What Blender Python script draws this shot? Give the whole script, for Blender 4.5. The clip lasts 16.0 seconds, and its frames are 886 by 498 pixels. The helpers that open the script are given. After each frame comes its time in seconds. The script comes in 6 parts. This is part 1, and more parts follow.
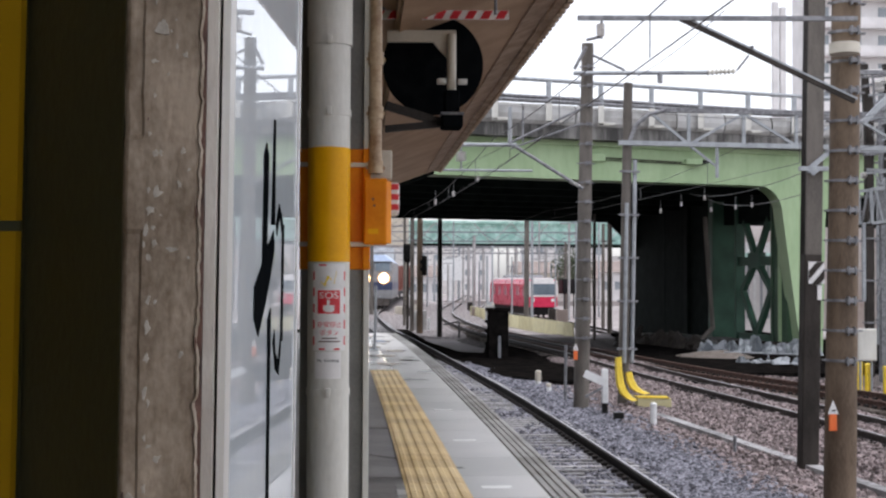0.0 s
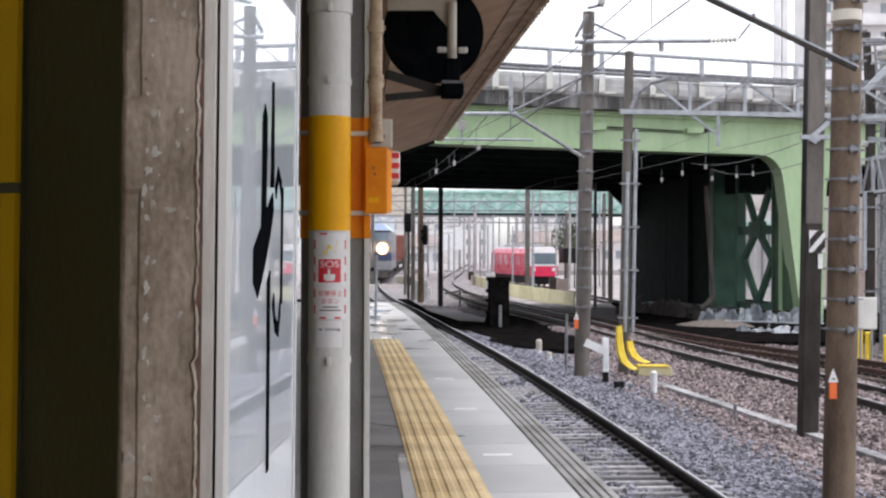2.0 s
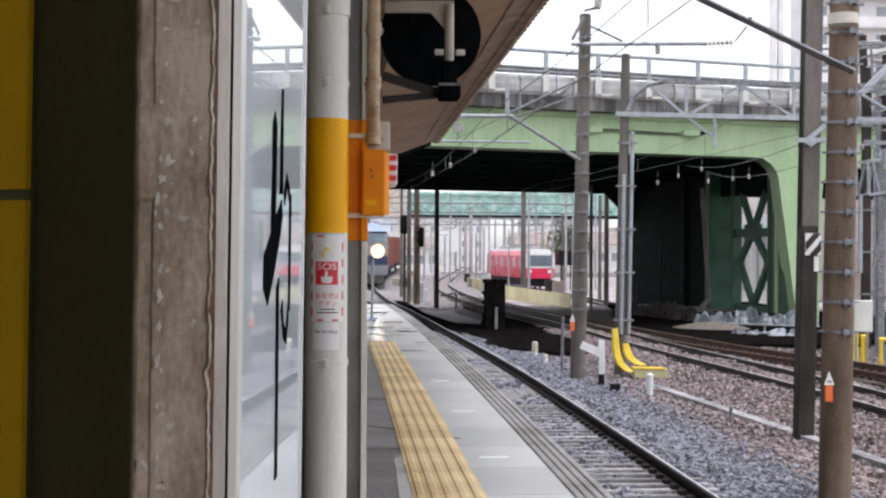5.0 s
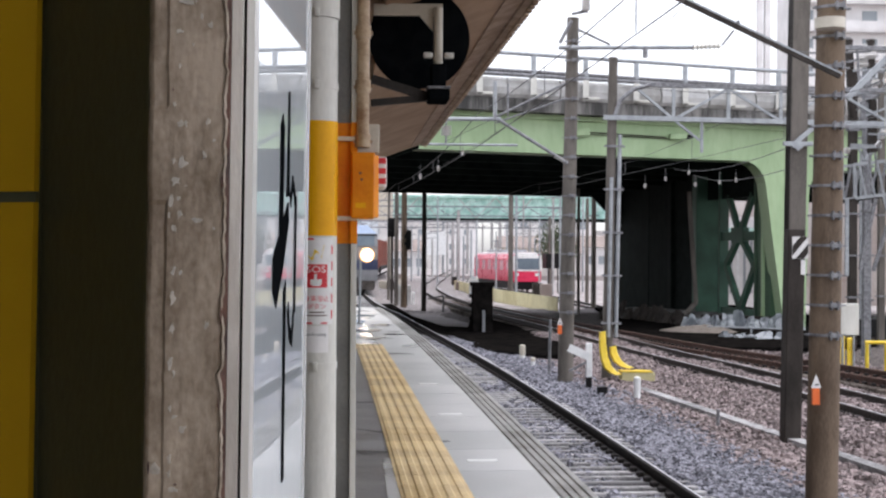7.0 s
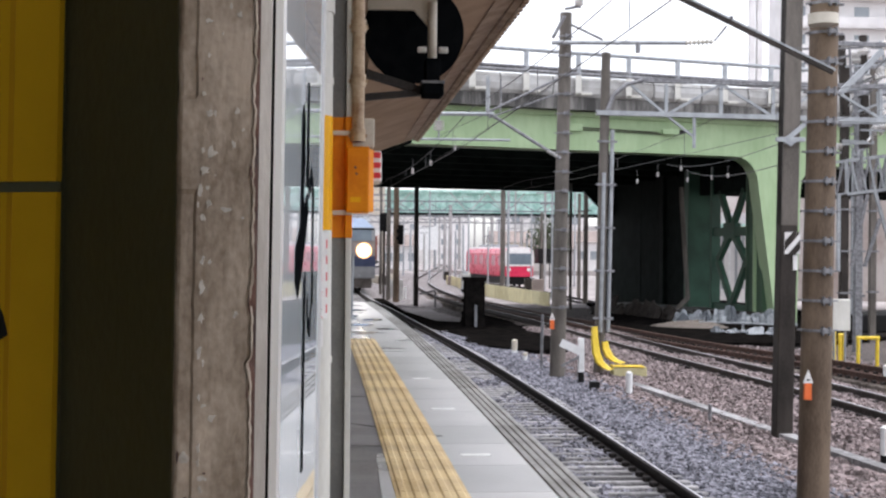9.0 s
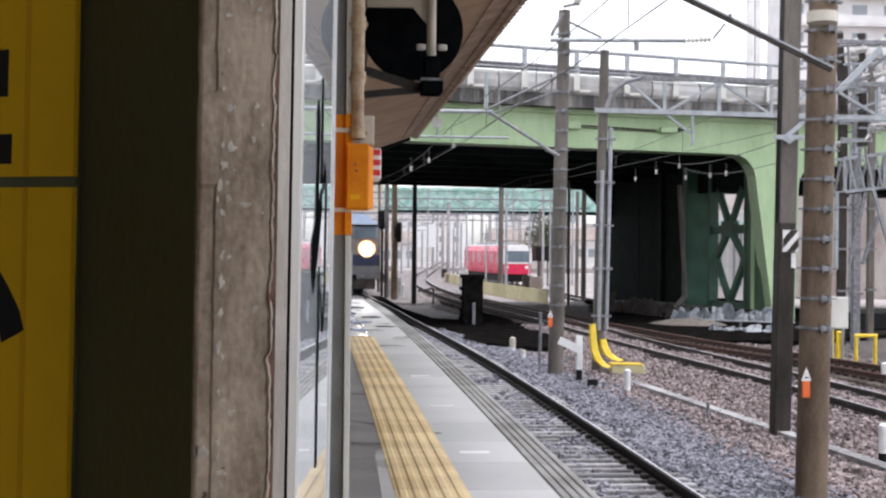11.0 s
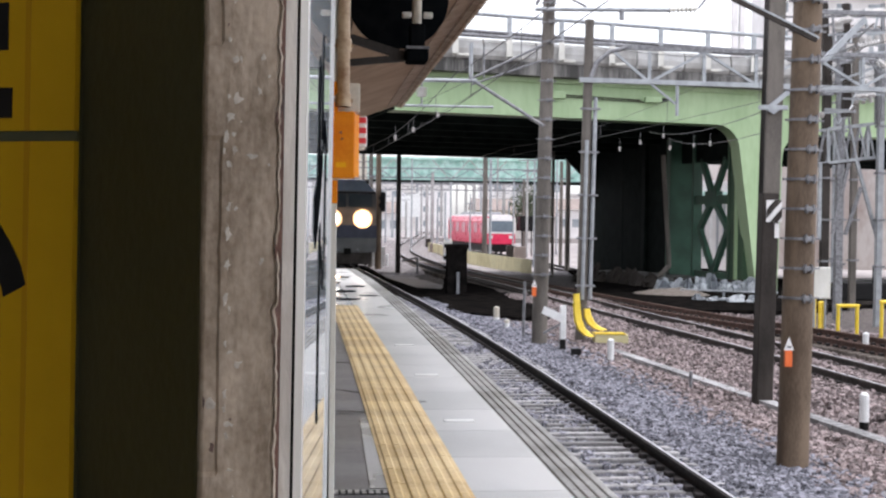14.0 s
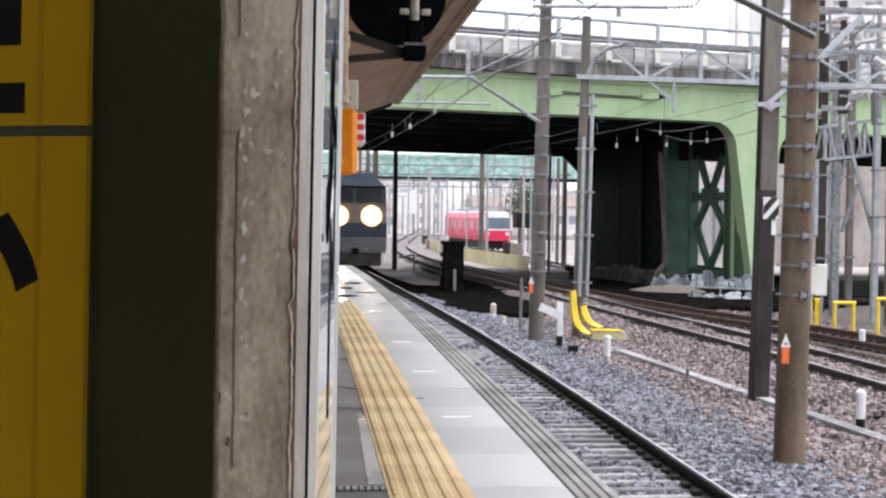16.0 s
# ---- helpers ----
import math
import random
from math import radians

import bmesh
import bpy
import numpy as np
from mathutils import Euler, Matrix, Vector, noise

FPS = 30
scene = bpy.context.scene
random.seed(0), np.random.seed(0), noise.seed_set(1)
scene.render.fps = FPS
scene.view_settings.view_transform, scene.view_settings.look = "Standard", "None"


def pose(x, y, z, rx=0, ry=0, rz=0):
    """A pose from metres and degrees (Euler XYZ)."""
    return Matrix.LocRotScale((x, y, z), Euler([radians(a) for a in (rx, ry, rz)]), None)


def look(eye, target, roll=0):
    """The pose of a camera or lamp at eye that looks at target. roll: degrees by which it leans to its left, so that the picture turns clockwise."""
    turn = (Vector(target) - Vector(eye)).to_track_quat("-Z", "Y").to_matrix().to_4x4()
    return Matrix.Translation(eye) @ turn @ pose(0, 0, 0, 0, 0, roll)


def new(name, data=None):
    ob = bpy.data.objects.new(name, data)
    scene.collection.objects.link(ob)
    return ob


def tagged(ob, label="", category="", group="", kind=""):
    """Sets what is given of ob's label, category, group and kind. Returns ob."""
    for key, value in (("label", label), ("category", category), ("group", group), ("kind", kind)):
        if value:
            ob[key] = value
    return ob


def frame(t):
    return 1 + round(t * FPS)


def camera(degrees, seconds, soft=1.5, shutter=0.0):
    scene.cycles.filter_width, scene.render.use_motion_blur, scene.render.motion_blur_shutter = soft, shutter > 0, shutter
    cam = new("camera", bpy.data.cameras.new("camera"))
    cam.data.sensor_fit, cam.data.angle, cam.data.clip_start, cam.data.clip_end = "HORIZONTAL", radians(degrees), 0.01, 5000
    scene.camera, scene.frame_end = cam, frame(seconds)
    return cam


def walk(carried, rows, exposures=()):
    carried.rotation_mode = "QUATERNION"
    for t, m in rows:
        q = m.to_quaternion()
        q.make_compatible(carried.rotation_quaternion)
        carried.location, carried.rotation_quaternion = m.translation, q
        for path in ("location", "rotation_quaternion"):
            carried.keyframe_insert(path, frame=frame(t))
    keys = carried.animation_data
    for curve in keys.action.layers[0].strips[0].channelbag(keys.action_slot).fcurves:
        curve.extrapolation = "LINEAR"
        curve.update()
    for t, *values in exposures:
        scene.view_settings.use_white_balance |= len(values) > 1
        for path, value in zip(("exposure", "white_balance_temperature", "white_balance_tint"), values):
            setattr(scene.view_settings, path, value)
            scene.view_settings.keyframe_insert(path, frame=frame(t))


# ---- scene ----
# ---- camera ----
cam = camera(37.60, 16.0, soft=2.3)
PATH = [
    (0, pose(0.0070, 0, 2.6039, 91.349, -0.227, -3.714)),
    (0.5, pose(0.0065, 0, 2.5999, 90.933, -0.124, -3.706)),
    (1, pose(0.0064, 0, 2.5992, 90.440, -0.124, -3.706)),
    (1.5, pose(0.0071, 0, 2.5992, 90.112, -0.126, -3.697)),
    (2, pose(0.0078, 0, 2.6002, 90.005, -0.147, -3.677)),
    (2.5, pose(0.0072, 0, 2.5979, 90.093, -0.082, -3.705)),
    (3, pose(0.0078, 0, 2.5977, 90.061, -0.103, -3.679)),
    (3.5, pose(0.0074, 0, 2.5982, 90.021, -0.174, -3.682)),
    (4, pose(0.0061, 0, 2.5994, 90.008, -0.189, -3.685)),
    (6.5, pose(-0.0071, 0, 2.6062, 90.244, -0.329, -4.312)),
    (7, pose(-0.0089, 0, 2.6026, 90.227, -0.313, -4.418)),
    (7.5, pose(-0.0109, 0, 2.6020, 90.147, -0.342, -4.500)),
    (8, pose(-0.0129, 0, 2.6012, 90.083, -0.380, -4.577)),
    (8.5, pose(-0.0163, 0, 2.6008, 90.052, -0.381, -4.662)),
    (9, pose(-0.0231, 0, 2.6006, 90.004, -0.438, -4.777)),
    (11.5, pose(-0.0318, 0, 2.5994, 89.851, -0.506, -4.904)),
    (12, pose(-0.0325, 0, 2.5991, 89.739, -0.531, -4.982)),
    (12.5, pose(-0.0335, 0, 2.5975, 89.445, -0.541, -5.114)),
    (13, pose(-0.0357, 0, 2.5954, 89.114, -0.587, -5.288)),
    (13.5, pose(-0.0379, 0, 2.5936, 88.796, -0.604, -5.444)),
    (14, pose(-0.0401, 0, 2.5928, 88.571, -0.637, -5.575)),
    (14.5, pose(-0.0419, 0, 2.5939, 88.426, -0.674, -5.656)),
    (15, pose(-0.0403, 0, 2.5948, 88.383, -0.664, -5.640)),
    (15.5, pose(-0.0418, 0, 2.5935, 88.406, -0.631, -5.658)),
    (16, pose(-0.0475, 0, 2.5920, 88.431, -0.681, -5.725)),
]
walk(cam, PATH, exposures=[(0, 1.0, 6350, 13.5), (1.0, 1.08, 6350, 13.5), (1.8, 1.3, 6350, 13.5), (4, 1.3, 6350, 13.5), (7.2, 1.25, 6350, 13.5), (9, 1.33, 6350, 13.5), (12.5, 1.38, 6350, 13.5), (13.5, 1.36, 6350, 13.5), (14.4, 1.52, 6350, 13.5), (16, 1.56, 6350, 13.5)])

# ---- world, sun, exposure ----
world = bpy.data.worlds.new("overcast")
scene.world = world
world.use_nodes = True
wn, wl = world.node_tree.nodes, world.node_tree.links
sky = wn.new("ShaderNodeTexSky")
sky.sky_type = "NISHITA"
sky.sun_disc = False
sky.sun_elevation, sky.sun_rotation = radians(78), radians(117)
sky.air_density, sky.dust_density = 1.0, 1.5
grey = wn.new("ShaderNodeHueSaturation")
grey.inputs["Saturation"].default_value = 0.22
wl.new(sky.outputs[0], grey.inputs["Color"])
wl.new(grey.outputs[0], wn["Background"].inputs["Color"])
wn["Background"].inputs["Strength"].default_value = 0.15
sun_lamp = bpy.data.lights.new("sun", "SUN")
sun_lamp.energy, sun_lamp.angle, sun_lamp.color = 0.7, radians(30), (1.0, 0.99, 0.97)
sun_ob = new("sun", sun_lamp)
sun_ob.matrix_world = look((14, 4, 60), (6, 8, 0))


# ---- helpers for building ----
def mat(name, a, b, scale=6.0, rough=0.6, metal=0.0, bump=0.2, fine=60.0, stretch=(1, 1, 1), spread=0.0, rough_var=0.12, lo=0.35, hi=0.65, spec=0.5):
    """Two tones mixed by a coarse and a fine noise, with bump and a changing gloss."""
    m = bpy.data.materials.new(name)
    m.use_nodes = True
    n, l = m.node_tree.nodes, m.node_tree.links
    bs = n["Principled BSDF"]
    co = n.new("ShaderNodeTexCoord")
    mp = n.new("ShaderNodeMapping")
    mp.inputs["Scale"].default_value = stretch
    l.new(co.outputs["Object"], mp.inputs["Vector"])
    n1 = n.new("ShaderNodeTexNoise")
    n1.inputs["Scale"].default_value, n1.inputs["Detail"].default_value = scale, 8
    n2 = n.new("ShaderNodeTexNoise")
    n2.inputs["Scale"].default_value, n2.inputs["Detail"].default_value = fine, 4
    l.new(mp.outputs[0], n1.inputs["Vector"])
    l.new(mp.outputs[0], n2.inputs["Vector"])
    mx = n.new("ShaderNodeMath")
    mx.operation = "MULTIPLY_ADD"
    l.new(n2.outputs["Fac"], mx.inputs[0])
    mx.inputs[1].default_value = 0.35
    l.new(n1.outputs["Fac"], mx.inputs[2])
    sub = n.new("ShaderNodeMath")
    sub.operation = "SUBTRACT"
    sub.inputs[1].default_value = 0.175
    l.new(mx.outputs[0], sub.inputs[0])
    fac = sub.outputs[0]
    if spread:
        inf = n.new("ShaderNodeObjectInfo")
        geo = n.new("ShaderNodeNewGeometry")
        ad = n.new("ShaderNodeMath")
        ad.operation = "ADD"
        l.new(inf.outputs["Random"], ad.inputs[0])
        l.new(geo.outputs["Random Per Island"], ad.inputs[1])
        fr = n.new("ShaderNodeMath")
        fr.operation = "FRACT"
        l.new(ad.outputs[0], fr.inputs[0])
        ma = n.new("ShaderNodeMath")
        ma.operation = "MULTIPLY_ADD"
        l.new(fr.outputs[0], ma.inputs[0])
        ma.inputs[1].default_value = spread
        l.new(fac, ma.inputs[2])
        sb = n.new("ShaderNodeMath")
        sb.operation = "SUBTRACT"
        l.new(ma.outputs[0], sb.inputs[0])
        sb.inputs[1].default_value = spread / 2
        fac = sb.outputs[0]
    rp = n.new("ShaderNodeValToRGB")
    rp.color_ramp.elements[0].position, rp.color_ramp.elements[1].position = lo, hi
    rp.color_ramp.elements[0].color, rp.color_ramp.elements[1].color = (*a, 1), (*b, 1)
    l.new(fac, rp.inputs["Fac"])
    l.new(rp.outputs["Color"], bs.inputs["Base Color"])
    rr = n.new("ShaderNodeMath")
    rr.operation = "MULTIPLY_ADD"
    l.new(n1.outputs["Fac"], rr.inputs[0])
    rr.inputs[1].default_value, rr.inputs[2].default_value = rough_var * 2, rough - rough_var
    rr.use_clamp = True
    l.new(rr.outputs[0], bs.inputs["Roughness"])
    bs.inputs["Metallic"].default_value = metal
    bs.inputs["Specular IOR Level"].default_value = spec
    if bump:
        bp = n.new("ShaderNodeBump")
        bp.inputs["Strength"].default_value, bp.inputs["Distance"].default_value = bump, 0.6 / max(scale, 1)
        l.new(mx.outputs[0], bp.inputs["Height"])
        l.new(bp.outputs[0], bs.inputs["Normal"])
    return m


def glow(name, color, strength):
    m = bpy.data.materials.new(name)
    m.use_nodes = True
    bs = m.node_tree.nodes["Principled BSDF"]
    bs.inputs["Base Color"].default_value = (*color, 1)
    bs.inputs["Emission Color"].default_value = (*color, 1)
    bs.inputs["Emission Strength"].default_value = strength
    return m


def mesh_of(bm, name, material, smooth=False):
    me = bpy.data.meshes.new(name)
    bmesh.ops.recalc_face_normals(bm, faces=bm.faces[:])
    bm.to_mesh(me)
    bm.free()
    me.materials.append(material)
    if smooth:
        for p in me.polygons:
            p.use_smooth = True
        me.set_sharp_from_angle(angle=radians(40))
    return me


def part(name, bm, material, parent=None, label="", smooth=False):
    ob = new(name, mesh_of(bm, name, material, smooth))
    if parent is not None:
        ob.parent = parent
    if label:
        ob["label"] = label
    return ob


def thing(name, label, category, at=(0, 0, 0), group="", kind="", rz=0.0):
    ob = new(name)
    ob.empty_display_size = 0.2
    ob.matrix_basis = pose(*at, 0, 0, rz)
    return tagged(ob, label, category, group, kind)


def solid(name, bm, material, label, category, at=(0, 0, 0), group="", kind="", rz=0.0, smooth=False):
    ob = part(name, bm, material, None, "", smooth)
    ob.matrix_basis = pose(*at, 0, 0, rz)
    return tagged(ob, label, category, group, kind)


def box(bm, x0, y0, z0, x1, y1, z1, bevel=0.0):
    """An upright block between two corners, its edges rounded by bevel."""
    vs = bmesh.ops.create_cube(bm, size=1, matrix=Matrix.LocRotScale(((x0 + x1) / 2, (y0 + y1) / 2, (z0 + z1) / 2), None, (abs(x1 - x0), abs(y1 - y0), abs(z1 - z0))))["verts"]
    if bevel:
        es = list({e for v in vs for e in v.link_edges})
        bmesh.ops.bevel(bm, geom=es, offset=bevel, segments=2, profile=0.5, affect="EDGES")
    return bm


def rod(bm, p, q, r, r2=None, seg=12, caps=True):
    """A round bar from p to q."""
    p, q = Vector(p), Vector(q)
    d = q - p
    m = Matrix.Translation((p + q) / 2) @ d.to_track_quat("Z", "Y").to_matrix().to_4x4()
    bmesh.ops.create_cone(bm, cap_ends=caps, segments=seg, radius1=r, radius2=r if r2 is None else r2, depth=d.length, matrix=m)
    return bm


def beam(bm, p, q, w, h, roll=0.0):
    """A square bar from p to q, w wide and h high."""
    p, q = Vector(p), Vector(q)
    d = q - p
    y = d.normalized()
    x = y.cross(Vector((0, 0, 1)))
    x = x.normalized() if x.length > 1e-4 else Vector((1, 0, 0))
    z = x.cross(y)
    m = Matrix((x, y, z)).transposed().to_4x4()
    bmesh.ops.create_cube(bm, size=1, matrix=Matrix.Translation((p + q) / 2) @ m @ pose(0, 0, 0, 0, roll, 0) @ Matrix.Diagonal((w, d.length, h, 1)))
    return bm


def prism(bm, pts, v, closed=True):
    """A solid from a flat outline, pushed along v."""
    a = [bm.verts.new(p) for p in pts]
    b = [bm.verts.new(Vector(p) + Vector(v)) for p in pts]
    n = len(a)
    bm.faces.new(a)
    bm.faces.new(b[::-1])
    for i in range(n):
        bm.faces.new((a[i], a[(i + 1) % n], b[(i + 1) % n], b[i]))
    return bm


def sweep(bm, path, profile):
    """A closed profile (sideways, up) carried along a plan path of (x, y, z)."""
    rings = []
    for i, p in enumerate(path):
        a, b = Vector(path[max(i - 1, 0)]), Vector(path[min(i + 1, len(path) - 1)])
        d = (b - a).normalized()
        s = Vector((d.y, -d.x, 0)).normalized()
        rings.append([bm.verts.new(Vector(p) + s * u + Vector((0, 0, w))) for u, w in profile])
    n = len(profile)
    for r0, r1 in zip(rings, rings[1:]):
        for j in range(n):
            bm.faces.new((r0[j], r0[(j + 1) % n], r1[(j + 1) % n], r1[j]))
    bm.faces.new(rings[0][::-1])
    bm.faces.new(rings[-1])
    return bm


B = bmesh.new


def curve_of(knots):
    """A smooth line x(y) through (y, x) knots."""
    ys, xs = [k[0] for k in knots], [k[1] for k in knots]

    def at(y):
        y = min(max(y, ys[0]), ys[-1] - 1e-6)
        i = max(j for j in range(len(ys) - 1) if ys[j] <= y)
        def slope(j):
            j0, j1 = max(j - 1, 0), min(j + 1, len(ys) - 1)
            return (xs[j1] - xs[j0]) / (ys[j1] - ys[j0])
        h = ys[i + 1] - ys[i]
        t = (y - ys[i]) / h
        return ((2 * t ** 3 - 3 * t ** 2 + 1) * xs[i] + (t ** 3 - 2 * t ** 2 + t) * h * slope(i)
                + (-2 * t ** 3 + 3 * t ** 2) * xs[i + 1] + (t ** 3 - t ** 2) * h * slope(i + 1))
    return at


# centre lines of the tracks: x at y
line_one = curve_of([(-30, 3.30), (0, 3.30), (16, 3.26), (30, 3.02), (45, 2.4), (58, 1.83), (66, 1.35), (77, 0.98), (86, 0.78), (95, 0.88), (105, 1.3), (120, 2.2), (140, 3.6), (250, 12)])
line_two = curve_of([(-30, 9.7), (0, 9.75), (22, 9.42), (37, 8.47), (47, 8.0), (58, 7.1), (67, 6.5), (76, 6.25), (85, 6.25), (100, 6.7), (120, 8.3), (250, 22)])
line_three = curve_of([(-30, 15.5), (5, 14.2), (28, 11.9), (36, 10.2), (47, 8.8), (58, 7.6), (75, 6.35)])
line_four = curve_of([(60, 17.2), (90, 17.3), (120, 17.1), (140, 15.3), (160, 14.6), (250, 26)])


def climb(y):
    """How far the near line has risen at y."""
    return 0.008 * max(0.0, y - 72)



# ---- materials ----
CONCRETE = mat("concrete", (0.15, 0.145, 0.135), (0.38, 0.37, 0.345), 1.6, 0.8, bump=0.2, fine=9, stretch=(1, 1, 0.4))
PLATFORM = mat("platform_paving", (0.43, 0.425, 0.41), (0.60, 0.59, 0.575), 1.1, 0.34, bump=0.05, fine=90, rough_var=0.25, spread=0.2)
ASPHALT = mat("dark_asphalt", (0.12, 0.115, 0.115), (0.30, 0.29, 0.285), 1.4, 0.42, bump=0.12, fine=60, rough_var=0.25, stretch=(0.5, 1.8, 1))
TACTILE = mat("yellow_tactile", (0.68, 0.47, 0.19), (0.92, 0.71, 0.38), 2.0, 0.42, bump=0.1, fine=30, rough_var=0.2, spread=0.3)
BALLAST = mat("ballast", (0.055, 0.047, 0.045), (0.17, 0.145, 0.135), 9, 0.95, bump=0.8, fine=30, spec=0.2)
GRAVEL = mat("pale_gravel", (0.15, 0.132, 0.13), (0.33, 0.30, 0.295), 5, 0.95, bump=0.6, fine=24, spec=0.2)
STEEL_DARK = mat("rail_side", (0.014, 0.012, 0.012), (0.04, 0.034, 0.032), 12, 0.7, 0.0, bump=0.2, spec=0.15)
STEEL_SHINE = mat("rail_head", (0.55, 0.55, 0.57), (0.70, 0.70, 0.72), 5, 0.5, 0.6, bump=0.02)
RUST = mat("rusty_rail", (0.06, 0.033, 0.026), (0.13, 0.076, 0.058), 10, 0.75, 0.3, bump=0.2)
SLEEPER = mat("sleeper_concrete", (0.17, 0.165, 0.165), (0.38, 0.37, 0.37), 6, 0.85, bump=0.3, fine=40, spread=0.35)
POLE_BROWN = mat("pole_concrete_stained", (0.088, 0.057, 0.034), (0.19, 0.135, 0.09), 4, 0.75, bump=0.15, stretch=(1, 1, 0.25))
POLE_GREY = mat("pole_concrete_grey", (0.088, 0.076, 0.064), (0.17, 0.15, 0.13), 4, 0.75, bump=0.15, stretch=(1, 1, 0.25))
POLE_BLACK = mat("pole_steel_dark", (0.020, 0.016, 0.013), (0.050, 0.041, 0.035), 5, 0.65, bump=0.1, stretch=(1, 1, 0.3), spec=0.25)
GALV = mat("galvanised_steel", (0.29, 0.305, 0.32), (0.42, 0.44, 0.455), 5, 0.45, 0.4, bump=0.03)
GALV_DARK = mat("weathered_steel", (0.16, 0.16, 0.17), (0.30, 0.30, 0.31), 12, 0.55, 0.4, bump=0.08)
WIRE = mat("wire", (0.10, 0.10, 0.10), (0.18, 0.18, 0.18), 20, 0.6, 0.2, bump=0)
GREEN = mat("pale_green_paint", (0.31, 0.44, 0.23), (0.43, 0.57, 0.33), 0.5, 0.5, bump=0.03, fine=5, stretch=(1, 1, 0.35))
# Bridge green darkened to carry the shade on the pier bracing.
GREEN_DARK = mat("shaded_dark_green", (0.018, 0.06, 0.036), (0.04, 0.11, 0.07), 1.0, 0.6, bump=0.05)
# Near-black steel; the under-bridge shade is put into this tone.
UNDERSIDE = mat("dark_steel_with_shade", (0.004, 0.007, 0.006), (0.012, 0.017, 0.015), 2, 0.9, bump=0.05, spec=0.1)
# Concrete of poles past 100 m, lightened to imitate haze.
HAZED_POLE = mat("hazed_concrete_pole", (0.30, 0.285, 0.275), (0.44, 0.425, 0.415), 4, 0.75, bump=0.1, stretch=(1, 1, 0.25))
# Teal paint, lightened for the haze over the far bridge.
TEAL = mat("teal_paint", (0.31, 0.54, 0.47), (0.52, 0.74, 0.67), 1.2, 0.5, bump=0.03, lo=0.42, hi=0.58)
PARAPET = mat("parapet_panel", (0.33, 0.32, 0.30), (0.56, 0.555, 0.54), 1.5, 0.5, bump=0.03, spread=0.3)
CREAM = mat("cream_paint", (0.50, 0.45, 0.36), (0.62, 0.57, 0.48), 3, 0.45, bump=0.05)
TAN = mat("stained_tan_paint", (0.24, 0.135, 0.065), (0.50, 0.37, 0.235), 9, 0.5, bump=0.1, lo=0.3, hi=0.6)
WHITE = mat("white_paint", (0.68, 0.68, 0.67), (0.82, 0.82, 0.81), 4, 0.45, bump=0.05)
PIPE_WHITE = mat("grey_white_pipe_paint", (0.60, 0.585, 0.53), (0.76, 0.745, 0.69), 3, 0.45, bump=0.04, stretch=(1, 1, 0.3), spec=0.3)
YELLOW = mat("yellow_paint", (0.80, 0.38, 0.0), (0.90, 0.45, 0.002), 4, 0.45, bump=0.04, spec=0.2)
YELLOW_RAIL = mat("yellow_guard_paint", (0.72, 0.50, 0.02), (0.85, 0.62, 0.05), 4, 0.4, bump=0.04)
YELLOW_BOARD = mat("pale_yellow_board", (0.58, 0.52, 0.28), (0.76, 0.70, 0.42), 2, 0.6, bump=0.05, spread=0.4)
YELLOW_SIGN = mat("yellow_sign_face", (0.43, 0.25, 0.003), (0.485, 0.287, 0.004), 3, 0.5, bump=0.0, spec=0.3)
ORANGE = mat("orange_paint", (0.72, 0.21, 0.002), (0.84, 0.29, 0.006), 6, 0.45, bump=0.05, spec=0.2)
ORANGE_RED = mat("orange_red_paint", (0.75, 0.13, 0.02), (0.85, 0.18, 0.04), 6, 0.45, bump=0.03)
RED = mat("red_print", (0.60, 0.02, 0.03), (0.70, 0.035, 0.05), 8, 0.4, bump=0)
BLACK = mat("black_paint", (0.005, 0.005, 0.005), (0.011, 0.010, 0.010), 8, 0.6, bump=0.03, spec=0.2)
BROWN_ROOF = mat("brown_canopy_sheet", (0.31, 0.202, 0.128), (0.42, 0.29, 0.195), 2, 0.8, bump=0.02, fine=35, spec=0.2)
CHIPPED = mat("chipped_painted_concrete", (0.20, 0.148, 0.10), (0.45, 0.365, 0.28), 34, 0.55, bump=0.07, fine=420, stretch=(1, 1, 0.6), lo=0.36, hi=0.64)
CHIP = mat("bare_chip", (0.36, 0.32, 0.27), (0.56, 0.52, 0.46), 200, 0.7, bump=0.2)
PRIMER = mat("red_brown_primer", (0.06, 0.035, 0.028), (0.16, 0.085, 0.065), 60, 0.6, bump=0.3)
ROOF_EDGE = mat("worn_canopy_edge", (0.27, 0.185, 0.125), (0.43, 0.32, 0.235), 5, 0.75, bump=0.1, fine=40, spec=0.2)
DARK_WALL = mat("dark_olive_paint", (0.049, 0.051, 0.026), (0.073, 0.074, 0.040), 5, 0.6, bump=0.05, fine=150)
ALU = mat("aluminium_frame", (0.62, 0.60, 0.56), (0.74, 0.72, 0.68), 20, 0.35, 0.2, bump=0.02, stretch=(1, 1, 0.1))
TRAIN_RED = mat("train_red_paint", (0.62, 0.018, 0.07), (0.72, 0.028, 0.095), 2, 0.3, bump=0)
TRAIN_BLUE = mat("loco_blue_paint", (0.03, 0.04, 0.09), (0.05, 0.065, 0.13), 2, 0.35, bump=0)
TRAIN_WHITE = mat("loco_grey_white_paint", (0.20, 0.202, 0.21), (0.27, 0.273, 0.28), 2, 0.4, bump=0, spec=0.3)
TRAIN_GREY = mat("roof_grey_paint", (0.30, 0.31, 0.33), (0.42, 0.43, 0.45), 2, 0.5, bump=0.03)
